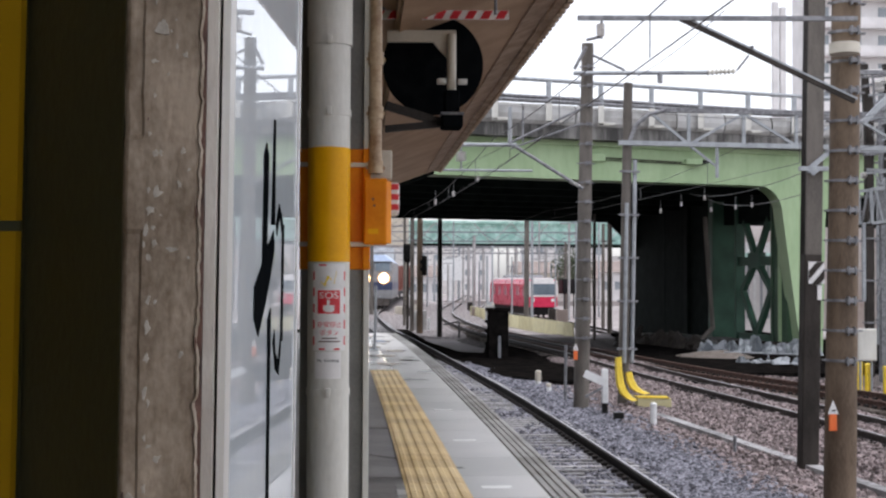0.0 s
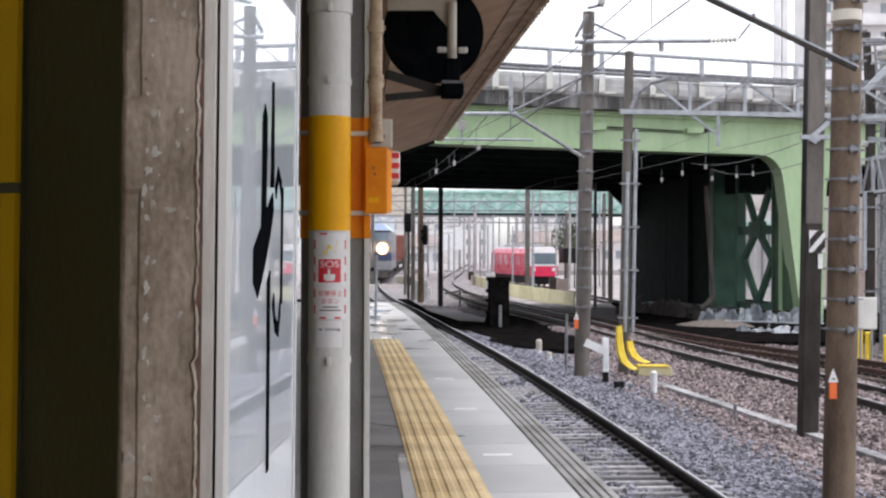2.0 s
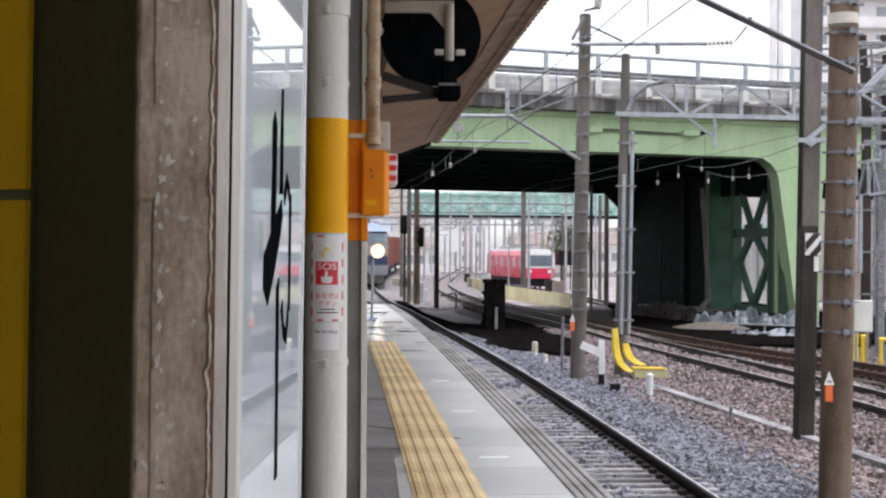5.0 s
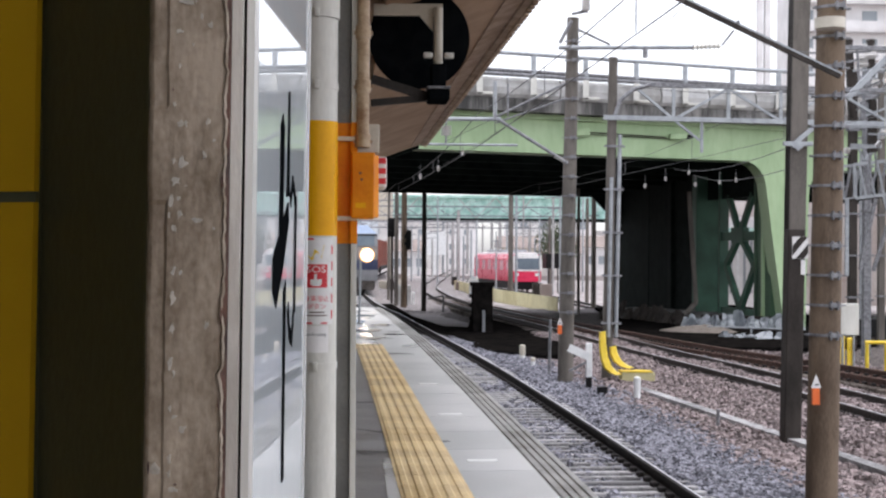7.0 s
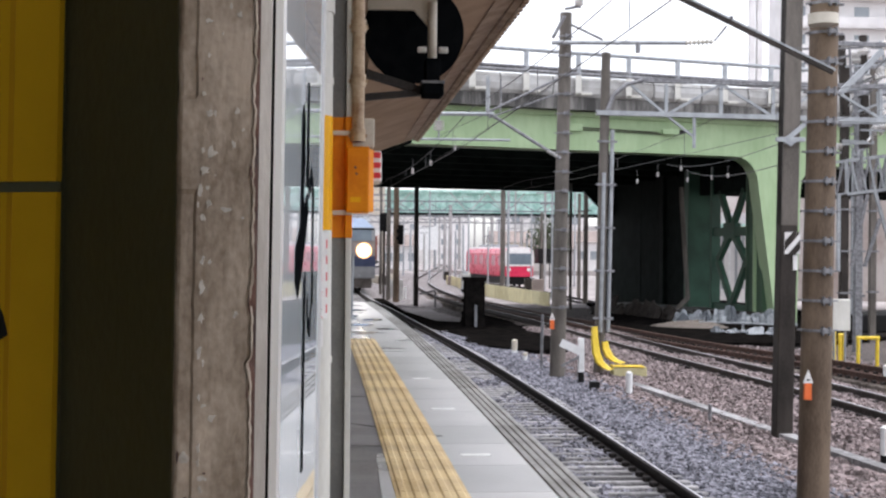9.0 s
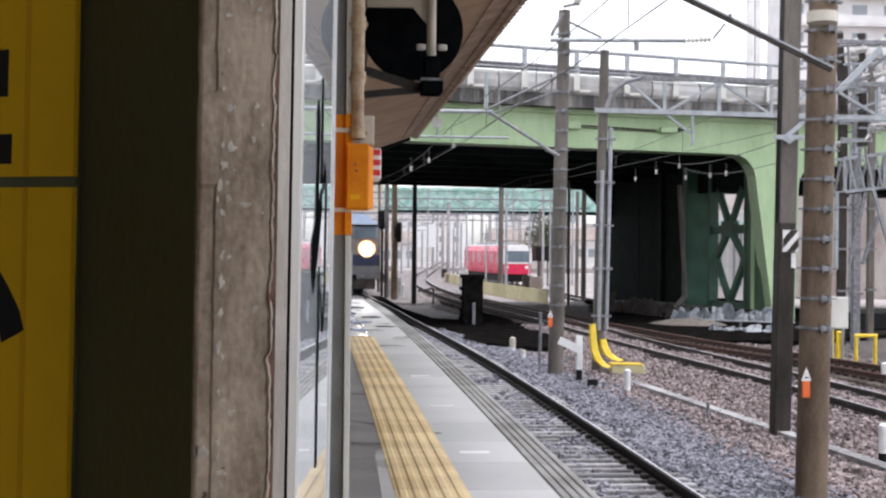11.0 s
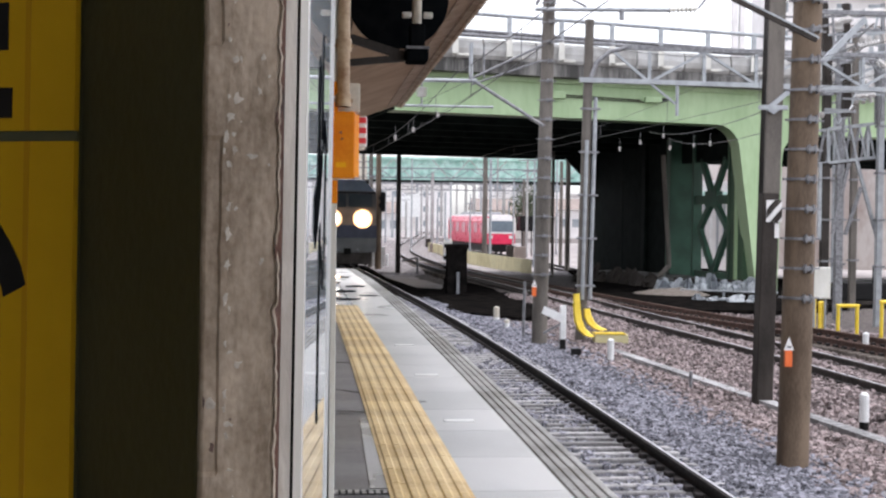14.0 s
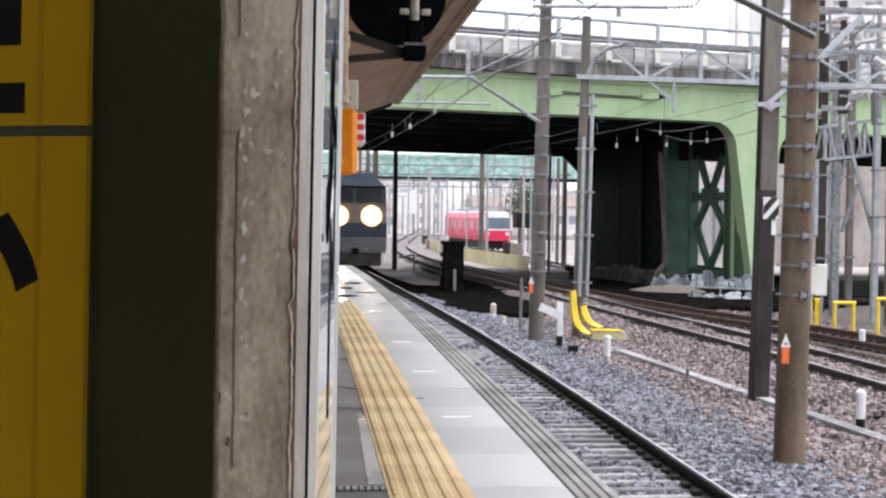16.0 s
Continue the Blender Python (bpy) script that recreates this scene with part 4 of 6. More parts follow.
def canopy_mirror():
    m = thing("platform_mirror", "black back of a large round platform mirror on a cream bracket", "mirror")
    c = Vector((0.572, 9.98, 4.262))
    bm = B()
    for k, (r, dy) in enumerate(((0.388, 0.0), (0.372, 0.04))):
        rod(bm, c + Vector((0, dy, 0)), c + Vector((0, dy + 0.04, 0)), r, seg=48)
    part("mirror_back", bm, INK, m)
    bm = B()
    beam(bm, (0.214, 9.709, 4.423), (0.726, 9.673, 4.423), 0.05, 0.085)
    part("bracket_arm", bm, CREAM, m)
    bm = B()
    rod(bm, (0.69, 9.625, 4.429), (0.69, 9.625, 4.003), 0.034, seg=16)
    part("bracket_drop", bm, CREAM, m)
    bm = B()
    prism(bm, [(0.544, 9.666, 4.387), (0.656, 9.658, 4.387), (0.656, 9.658, 4.258)], (0, 0.02, 0))
    part("gusset", bm, CREAM, m)
    for x in (0.612, 0.768):
        bm = B()
        box(bm, x - 0.034, 9.555, 4.048, x + 0.034, 9.60, 4.09, 0.008)
        rod(bm, (x, 9.54, 4.069), (x, 9.56, 4.069), 0.012, seg=8)
        part("clamp", bm, PIPE_WHITE, m)
    v = thing("platform_camera", "black platform camera housing hanging from a cream bracket", "camera")
    q = Vector((0.687, 9.575, 3.884))
    bm = B()
    box(bm, -0.055, -0.08, -0.10, 0.055, 0.10, 0.115, 0.012)
    ob = part("neck", bm, INK, v)
    ob.location = q
    bm = B()
    box(bm, -0.08, -0.12, -0.165, 0.08, 0.14, -0.06, 0.02)
    ob = part("housing", bm, INK, v)
    ob.location = q
    bm = B()
    box(bm, -0.085, -0.13, -0.075, 0.085, 0.15, -0.055, 0.005)
    ob = part("hood", bm, GALV_DARK, v)
    ob.location = q
    bm = B()
    beam(bm, (0.198, 9.51, 3.879), (0.619, 9.58, 3.764), 0.05, 0.06)
    part("support_arm", bm, POLE_BLACK, v)
    bm = B()
    beam(bm, (0.198, 9.51, 3.704), (0.619, 9.58, 3.756), 0.05, 0.05)
    part("support_arm", bm, POLE_BLACK, v)
    s = thing("striped_board", "red and white striped clearance board under the canopy", "board")
    a, b = Vector((0.083, 9.518, 4.544)), Vector((1.098, 9.446, 4.544))
    bm = B()
    beam(bm, a, b, 0.02, 0.065)
    part("board", bm, SIGN_WHITE, s)
    d = (b - a) / 9
    for i in range(9):
        p = a + d * (i + 0.1) + Vector((0, -0.014, -0.03))
        bm = B()
        prism(bm, [p, p + d * 0.55, p + d * 0.85 + Vector((0, 0, 0.06)), p + d * 0.3 + Vector((0, 0, 0.06))], (0, 0.003, 0))
        part("stripe", bm, RED, s)
    bm = B()
    rod(bm, a + Vector((0.1, 0, 0)), a + Vector((0.1, 0, 0.3)), 0.012)
    part("hanger", bm, GALV_DARK, s)
    bm = B()
    rod(bm, b + Vector((-0.1, 0, 0)), b + Vector((-0.1, 0, 0.55)), 0.012)
    part("hanger", bm, GALV_DARK, s)


canopy_mirror()


# ---- poles ----


def banded_pole(at, r0, r1, h, bands, material, label):
    p = thing("concrete_pole", label, "utility pole", at=at)
    p.matrix_basis = pose(*at, 0, 0.95, 0)
    bm = B()
    rod(bm, (0, 0, -0.4), (0, 0, h), r0, r1, seg=28)
    part("shaft", bm, material, p, smooth=True)
    for z in bands:
        r = r0 + (r1 - r0) * z / h
        bm = B()
        rod(bm, (0, 0, z - 0.016), (0, 0, z + 0.016), r + 0.007, seg=28)
        box(bm, -0.03, -r - 0.05, z - 0.028, 0.09, -r, z + 0.03, 0.006)
        box(bm, -0.015, -r - 0.06, z - 0.05, 0.0, -r, z + 0.05)
        box(bm, 0.06, -r - 0.06, z - 0.05, 0.075, -r, z + 0.05)
        box(bm, -r - 0.05, -0.03, z - 0.010, -r, 0.03, z + 0.010)
        box(bm, r, -0.03, z - 0.010, r + 0.06, 0.03, z + 0.010)
        part("band", bm, GALV_DARK, p)
    return p


def marker(at, r, s=1.0):
    m = thing("pole_marker", "white triangle over an orange marker strip", "marker", at=at)
    bm = B()
    prism(bm, [(-0.06 * s, -r, 0.0), (0.06 * s, -r, 0.0), (0.0, -r, 0.155 * s)], (0, -0.012, 0))
    part("triangle", bm, SIGN_WHITE, m)
    bm = B()
    box(bm, -0.042 * s, -r - 0.012, -0.19 * s, 0.042 * s, -r + 0.03, -0.005, 0.004)
    part("orange_strip", bm, ORANGE_RED, m)
    bm = B()
    box(bm, -0.02 * s, -r - 0.014, 0.03, 0.025 * s, -r - 0.011, 0.045)
    part("print_bar", bm, BLACK, m)


banded_pole((5.5, 14.6, -0.2), 0.185, 0.15, 9, [1.90 + 0.342 * i for i in range(14)], POLE_BROWN, "tall stained concrete pole with steel bands and an orange marker")
marker((5.359, 14.409, 1.107), 0.0)
banded_pole((5.06, 29.3, -0.2), 0.18, 0.135, 8.2, [1.5 + 0.44 * i for i in range(15)], POLE_GREY, "grey concrete catenary pole with steel bands")
marker((4.9, 29.118, 1.02), 0.0, 1.1)
bm = B()
rod(bm, (0, 0, -0.02), (0, 0, 0.10), 0.168, seg=28)
ob = solid("pole_collar", bm, CREAM, "pale painted ring round the concrete pole", "collar", at=(5.444, 14.253, 5.179), smooth=True)


def square_pole():
    p = thing("steel_pole", "dark square steel pole with a striped plate", "utility pole", at=(6.96, 19.8, -0.2))
    p.matrix_basis = pose(6.96, 19.8, -0.2, 0, 1.0, 0)
    bm = B()
    box(bm, -0.135, -0.13, -0.4, 0.135, 0.13, 9.2, 0.02)
    part("shaft", bm, POLE_BLACK, p)
    bm = B()
    box(bm, -0.135, -0.134, 3.2, 0.135, 0.134, 9.25, 0.02)
    part("upper_shaft", bm, POLE_GREY, p, "weathered brown upper part")
    s = thing("striped_plate", "white and black striped warning plate on the steel pole", "plate", at=(7.049, 19.814, 2.735))
    bm = B()
    box(bm, -0.12, -0.165, -0.17, 0.13, -0.12, 0.17)
    part("plate", bm, SIGN_WHITE, s)
    # two broad slanted stripes, cut off at the plate's border
    x0, x1, z0, z1, slope = -0.118, 0.128, -0.168, 0.168, 1.15
    for lo, hi in ((-0.235, -0.095), (0.02, 0.16)):
        pts = []
        for c, order in ((lo, 1), (hi, -1)):
            ends = []
            for x in (x0, x1):
                z = min(max(c + slope * x, z0), z1)
                ends.append((min(max((z - c) / slope, x0), x1), -0.169, z))
            pts += ends[::order]
        bm = B()
        prism(bm, pts, (0, 0.006, 0))
        part("stripe", bm, POLE_BLACK, s)
    bm = B()
    box(bm, 0.02, -0.16, -0.42, 0.09, -0.12, -0.19)
    part("number_plate", bm, SIGN_WHITE, s)
    b = thing("pole_bracket", "galvanised bracket clamped round the steel pole", "bracket", at=(6.985, 19.778, 4.336))
    bm = B()
    box(bm, -0.22, -0.2, -0.035, 0.24, -0.14, 0.035, 0.006)
    part("clamp_bar", bm, GALV, b)
    bm = B()
    beam(bm, (-0.1, -0.17, -0.04), (0.45, -0.17, 0.42), 0.05, 0.07)
    part("strut", bm, GALV, b)
    bm = B()
    prism(bm, [(-0.1, -0.21, -0.03), (0.1, -0.21, -0.03), (0.0, -0.21, -0.11)], (0, 0.02, 0))
    part("gusset", bm, GALV, b)


square_pole()


def mast():
    p = thing("catenary_mast", "grey steel catenary mast with yellow guards at its foot", "mast", at=(6.14, 29.9, -0.2))
    p.matrix_basis = pose(6.14, 29.9, -0.2, 0, 0.9, 0)
    bm = B()
    rod(bm, (0, 0, -0.3), (0, 0, 7.4), 0.125, 0.105, seg=20)
    part("shaft", bm, POLE_GREY, p, smooth=True)
    bm = B()
    rod(bm, (0.17, -0.1, 0.9), (0.17, -0.1, 5.6), 0.05, seg=12)
    part("conduit", bm, GALV, p, "bright galvanised conduit")
    bm = B()
    rod(bm, (-0.02, -0.17, 0.9), (-0.02, -0.17, 4.6), 0.045, seg=12)
    part("conduit", bm, GALV, p)
    for z in (1.2, 2.3, 3.3, 4.3, 5.3):
        bm = B()
        box(bm, -0.2, -0.2, z, 0.27, -0.15, z + 0.05)
        part("clamp", bm, GALV_DARK, p)
    # two curved plastic channels that lead the cables to a flat cover
    for path in ([(-0.17, 1.02), (-0.165, 0.7), (-0.14, 0.42), (-0.07, 0.22), (0.05, 0.10), (0.17, 0.05)], [(0.08, 0.68), (0.10, 0.50), (0.17, 0.35), (0.29, 0.25), (0.45, 0.2)]):
        bm = B()
        rows = []
        for i, (x, z) in enumerate(path):
            w = 0.075 + 0.02 * math.sin(math.pi * i / (len(path) - 1))
            rows.append([bm.verts.new((x + dx, -0.2 - dy - 0.06 * i, z + dz)) for dx, dy, dz in ((-w, 0, 0), (-w * 0.7, 0.07, 0.01), (w * 0.7, 0.07, 0.03), (w, 0, 0.04), (w * 0.6, -0.01, 0.02), (-w * 0.6, -0.01, 0.0))])
        for r0, r1 in zip(rows, rows[1:]):
            for i in range(6):
                bm.faces.new((r0[i], r0[(i + 1) % 6], r1[(i + 1) % 6], r1[i]))
        bm.faces.new(rows[0][::-1])
        bm.faces.new(rows[-1])
        part("guard", bm, YELLOW_RAIL, p, "yellow plastic cable guard", smooth=True)
    bm = B()
    box(bm, 0.2, -0.62, 0.14, 0.94, -0.22, 0.165, 0.01)
    plate = part("guard_plate", bm, YELLOW_RAIL, p, "yellow cover plate")
    bm = B()
    box(bm, 0.22, -0.58, -0.12, 1.0, -0.25, 0.138, 0.02)
    part("plate_base", bm, YELLOW_BOARD, plate, "faded tan base under the cover")
    # portal truss to the right
    t = thing("truss_beam", "galvanised lattice beam carrying the overhead wires", "truss beam")
    X = lambda x, z: (x, 29.75, z)
    bm = B()
    beam(bm, X(6.0, 5.79), X(24, 5.6), 0.12, 0.11)
    part("bottom_chord", bm, GALV, t)
    bm = B()
    beam(bm, X(7.1, 6.56), X(24, 6.42), 0.12, 0.10)
    part("top_chord", bm, GALV_DARK, t)
    pts = [X(6.25, 5.8), X(6.4, 6.2), X(6.7, 6.45), X(7.1, 6.56)]
    bm = B()
    for a, b in zip(pts, pts[1:]):
        rod(bm, a, b, 0.05, seg=8)
    part("curved_end", bm, GALV_DARK, t)
    xs = [6.75, 7.65, 8.95, 10.2, 11.5, 12.8, 14.1, 15.4, 16.7, 18, 19.3]
    for i, x in enumerate(xs[:-1]):
        bm = B()
        beam(bm, X(x, 6.5 if i % 2 == 0 else 5.76), X(xs[i + 1], 5.76 if i % 2 == 0 else 6.5), 0.06, 0.06)
        part("lattice_bar", bm, GALV, t)
        bm = B()
        beam(bm, X(xs[i + 1], 5.72), X(xs[i + 1], 6.48), 0.07, 0.07)
        part("lattice_post", bm, GALV, t)
    bm = B()
    rod(bm, X(8.32, 5.78), X(8.32, 5.0), 0.04, seg=8)
    part("drop_post", bm, GALV, t)
    bm = B()
    beam(bm, X(7.7, 5.72), X(8.28, 5.28), 0.05, 0.05)
    part("drop_brace", bm, GALV, t)


mast()


def insulator(a, b, r, n=7, seg=10):
    """A ribbed insulator from a to b, turned as one piece."""
    a, b = Vector(a), Vector(b)
    d = b - a
    q = d.to_track_quat("Z", "Y").to_matrix()
    prof = [(0.0, 0.4)]
    for i in range(n):
        prof += [((i + 0.28) / n, 0.4), ((i + 0.30) / n, 1.0), ((i + 0.42) / n, 0.96), ((i + 0.8) / n, 0.45)]
    prof.append((1.0, 0.4))
    bm = B()
    rings = []
    for f, k in prof:
        rings.append([bm.verts.new(a + d * f + q @ Vector((r * k * math.cos(6.2832 * j / seg), r * k * math.sin(6.2832 * j / seg), 0))) for j in range(seg)])
    for r0, r1 in zip(rings, rings[1:]):
        for j in range(seg):
            bm.faces.new((r0[j], r0[(j + 1) % seg], r1[(j + 1) % seg], r1[j]))
    bm.faces.new(rings[0][::-1])
    bm.faces.new(rings[-1])
    return bm


def cantilevers():
    t = thing("wire_bracket", "galvanised cantilever bracket on the grey concrete pole", "bracket")
    for a, b, r, m in (((2.12, 29.223, 5.652), (3.545, 29.123, 5.652), 0.045, GALV), ((3.362, 29.136, 5.713), (5.043, 29.017, 4.663), 0.038, GALV_DARK),
                       ((3.24, 29.144, 5.615), (4.994, 29.021, 6.47), 0.028, GALV_DARK), ((3.423, 29.131, 5.567), (5.018, 29.019, 6.14), 0.02, GALV_DARK),
                       ((3.399, 29.133, 6.507), (3.399, 29.133, 5.713), 0.045, GALV), ((3.691, 29.113, 6.446), (3.691, 29.113, 5.713), 0.02, GALV_DARK),
                       ((1.876, 29.24, 5.078), (3.91, 29.097, 5.066), 0.028, GALV), ((2.303, 29.21, 5.652), (2.303, 29.21, 5.103), 0.02, GALV_DARK)):
        bm = B()
        rod(bm, a, b, r, seg=8)
        part("tube", bm, m, t)
    part("insulator", insulator((2.303, 29.21, 5.493), (2.303, 29.21, 5.274), 0.13), SIGN_WHITE, t, "white ribbed insulator")
    part("insulator", insulator((4.738, 29.039, 4.834), (4.97, 29.022, 4.712), 0.05), PIPE_WHITE, t)
    u = thing("feeder_arm", "horizontal steel arm with a grey ribbed insulator", "bracket")
    bm = B()
    rod(bm, (4.791, 28.835, 7.244), (7.79, 28.623, 7.268), 0.05, seg=8)
    part("arm", bm, GALV, u)
    part("insulator", insulator((7.766, 28.625, 7.268), (8.419, 28.579, 7.304), 0.085), PIPE_WHITE, u)
    for a, b, r in (((5.214, 28.805, 7.656), (5.94, 28.754, 7.317), 0.03), ((6.726, 28.698, 7.268), (6.726, 28.698, 7.026), 0.06), ((4.815, 28.833, 7.341), (5.081, 28.814, 7.85), 0.04),
                    ((8.443, 28.577, 7.317), (8.709, 28.559, 7.656), 0.025), ((5.098, 28.913, 8.014), (5.438, 28.889, 8.087), 0.035), ((5.438, 28.889, 8.55), (5.438, 28.889, 8.038), 0.03)):
        bm = B()
        rod(bm, a, b, r, seg=8)
        part("tie", bm, GALV_DARK, u)
    part("insulator", insulator((5.414, 28.891, 8.379), (5.414, 28.891, 8.087), 0.11), SIGN_WHITE, u)
    v = thing("boom_bracket", "dark steel boom and diagonal strut on the stained pole", "bracket")
    for a, b, w, h, m in (((2.419, 14.265, 5.516), (5.513, 14.047, 5.516), 0.05, 0.05, GALV_DARK), ((3.556, 14.185, 5.51), (5.483, 14.049, 4.598), 0.04, 0.05, POLE_BLACK),
                       ((3.595, 14.243, 5.546), (5.53, 14.106, 4.63), 0.03, 0.03, GALV)):
        bm = B()
        beam(bm, a, b, w, h)
        part("strut", bm, m, v)
    bm = B()
    rod(bm, (4.352, 14.129, 5.21), (4.352, 14.129, 5.126), 0.02, seg=8)
    part("bolt", bm, GALV_DARK, v)


cantilevers()


def wire(points, r, sag=0.0, n=10, label="thin dark overhead wire"):
    bm = B()
    for a, b in zip(points, points[1:]):
        a, b = Vector(a), Vector(b)
        prev = a
        for i in range(1, n + 1):
            f = i / n
            p = a + (b - a) * f - Vector((0, 0, sag * 4 * f * (1 - f)))
            rod(bm, prev, p, r, seg=5, caps=False)
            prev = p
    solid("overhead_wire", bm, WIRE, label, "wire", group="overhead wires")


def wires():
    for line, z, dx, thick in ((line_one, 5.05, 0.0, 0.009), (line_two, 5.05, 0.0, 0.006)):
        knots = [4, 29.3, 52, 80, 120, 170]
        low = [(line(y) + dx, y, z) for y in knots]
        high = [(line(y) + dx, y, z + 0.75 if y < 45 or y > 70 else z + 0.35) for y in knots]
        wire(low, thick, 0.02)
        wire(high, thick, 0.28)
        for i in range(14):
            y = 8 + i * 6.1
            k = max(j for j in range(5) if knots[j] <= y)
            f = (y - knots[k]) / (knots[k + 1] - knots[k])
            top = high[k][2] + (high[k + 1][2] - high[k][2]) * f - 0.28 * 4 * f * (1 - f)
            xx = low[k][0] + (low[k + 1][0] - low[k][0]) * f
            bm = B()
            rod(bm, (xx, y, z), (xx, y, top), 0.008, seg=5)
            solid("wire_dropper", bm, WIRE, "short vertical wire that holds up the contact wire", "wire", group="wire droppers")
    # feeders that climb past the poles
    for a, b, s in (((6.123, 29.643, 7.162), (5.62, 19.654, 6.775), 0.1), ((2.147, 59.997, 6.725), (4.945, 29.024, 6.47), 0.1),
                    ((3.643, 59.892, 6.225), (4.824, 29.033, 6.263), 0.08), ((11.684, 45.291, 5.667), (7.123, 20.55, 4.341), 0.2), ((12.353, 45.244, 5.475), (7.123, 20.55, 4.0), 0.2),
                    ((5.748, 30.672, 6.927), (10.439, 28.336, 6.382), 0.1), ((6.263, 30.636, 6.733), (10.439, 28.336, 6.285), 0.15), ((4.424, 39.787, 8.35), (5.04, 29.218, 6.595), 0.1), ((6.867, 19.566, 5.767), (7.865, 19.495, 5.742), 0.02)):
        wire([a, b], 0.007, s)
    # small hanging insulators under the bridge
    for x, y in ((1172, 300), (1210, 287), (1253, 275), (1265, 297), (1340, 288), (757, 283), (790, 268), (835, 240), (1310, 292)):
        d = 45.0 if x > 1000 else 40.0
        r = (x - 784) / 2400 * d
        p = Vector((r * 0.9975 + d * 0.0703, d * 0.9975 - r * 0.0703, 2.6 + (441 - y) / 2400 * d))
        h = thing("wire_hanger", "small hanging white insulator on a wire", "insulator", at=tuple(p), group="wire hangers")
        bm = B()
        rod(bm, (0, 0, -0.30), (0, 0, 0.12), 0.008, seg=6)
        part("rod", bm, WIRE, h)
        part("insulator", insulator((0, 0, -0.16), (0, 0, -0.32), 0.055), SIGN_WHITE, h)


wires()


# ---- trackside things ----
def trackside():
    s = thing("track_sign", "white wooden trackside sign with a slanted arm on a post", "sign", at=(5.3, 27.73, -0.25))
    bm = B()
    box(bm, -0.065, -0.05, 0.22, 0.065, 0.05, 0.95, 0.01)
    part("post", bm, WHITE, s)
    bm = B()
    box(bm, -0.06, -0.045, -0.1, 0.06, 0.045, 0.22, 0.01)
    part("post_foot", bm, BLACK, s, "black painted foot")
    bm = B()
    beam(bm, (-0.45, -0.07, 0.86), (0.0, -0.07, 0.66), 0.05, 0.17)
    part("arm", bm, WHITE, s)
    bm = B()
    beam(bm, (-0.42, 0.0, 0.35), (-0.05, 0.0, 0.55), 0.04, 0.05)
    part("brace", bm, GALV_DARK, s)
    bm = B()
    box(bm, -0.10, -0.08, -0.12, 0.10, 0.08, 0.14, 0.012)
    solid("dark_block", bm, BLACK, "small black block lying in the ballast", "block", at=(5.35, 26.51, -0.25))
    for p, h, w, l in (((5.95, 25.95, -0.25), 0.37, 0.07, "short white marker post in the ballast"), ((7.45, 17.1, -0.25), 0.47, 0.065, "white marker post with a black foot"),
                       ((11.97, 27.41, -0.25), 0.38, 0.07, "pale marker post beside the siding"), ((4.92, 35.37, -0.25), 0.36, 0.08, "stubby white post with a grey pointed top"), ((4.93, 33.43, -0.25), 0.16, 0.06, "small pale stub post"),
                       ((3.41, 75.95, -0.25), 0.7, 0.09, "distant pale marker post"), ((4.11, 75.9, -0.25), 0.6, 0.09, "distant pale marker post")):
        m = thing("marker_post", l, "marker post", at=p)
        bm = B()
        rod(bm, (0, 0, 0.1), (0, 0, h), w, seg=12)
        rod(bm, (0, 0, h), (0, 0, h + 0.03), w, w * 0.5, seg=12)
        part("shaft", bm, CREAM if "stub" in l else WHITE, m)
        bm = B()
        rod(bm, (0, 0, -0.2), (0, 0, 0.1), w * 0.97, seg=12)
        part("foot", bm, BLACK if "foot" in l else WHITE, m)
    bm = B()
    rod(bm, (0, 0, -0.2), (0.02, 0, 1.25), 0.035, seg=10)
    solid("thin_post", bm, GALV_DARK, "thin grey steel post beside the track", "post", at=(4.96, 30.98, -0.2))
    bm = B()
    rod(bm, (0, 0, 0), (0.02, 0, 1.37), 0.028, seg=10)
    rod(bm, (0, 0, 0), (0, 0, 0.03), 0.09, seg=12)
    solid("thin_post", bm, GALV, "thin grey steel post standing on the platform end", "post", at=(0.36, 28.0, 1.1))
    # cable trough lids
    d = thing("cable_trough", "concrete cable trough with loose lids in the ballast", "cable trough", kind="structure")
    a, b = Vector((6.35, 27.4, -0.27)), Vector((6.94, 20.18, -0.27))
    c = b + (b - a) * 1.6
    pts = [a + (c - a) * (i / 26) for i in range(27)]
    for i, (p, q) in enumerate(zip(pts, pts[1:])):
        bm = B()
        off = Vector((0.012 * noise.noise((i, 1, 1)), 0, 0.02 * noise.noise((i, 5, 2))))
        beam(bm, p + off, p + (q - p) * 0.97 + off, 0.22, 0.10)
        part("trough_lid", bm, SLEEPER, d)
    bm = B()
    rod(bm, (0, 0, -0.1), (0, 0, 0.18), 0.03, seg=8)
    solid("peg", bm, GALV_DARK, "short iron peg beside the cable trough", "peg", at=(6.28, 21.39, -0.15))
    # relay cabinet in the shade of the bridge
    c = thing("relay_cabinet", "black relay cabinet on a plinth in the bridge shade", "cabinet", at=(5.01, 46.61, -0.25))
    bm = B()
    box(bm, -0.36, -0.3, 0.1, 0.36, 0.3, 1.72, 0.02)
    part("body", bm, SHADE_BLACK, c)
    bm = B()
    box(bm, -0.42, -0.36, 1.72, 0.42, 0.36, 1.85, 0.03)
    part("roof", bm, SHADE_BLACK, c)
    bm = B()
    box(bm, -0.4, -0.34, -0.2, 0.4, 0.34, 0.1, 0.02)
    part("plinth", bm, SHADE_BLACK, c)
    for z in (0.5, 0.95, 1.3):
        bm = B()
        box(bm, -0.46, -0.1, z, -0.36, 0.1, z + 0.12, 0.02)
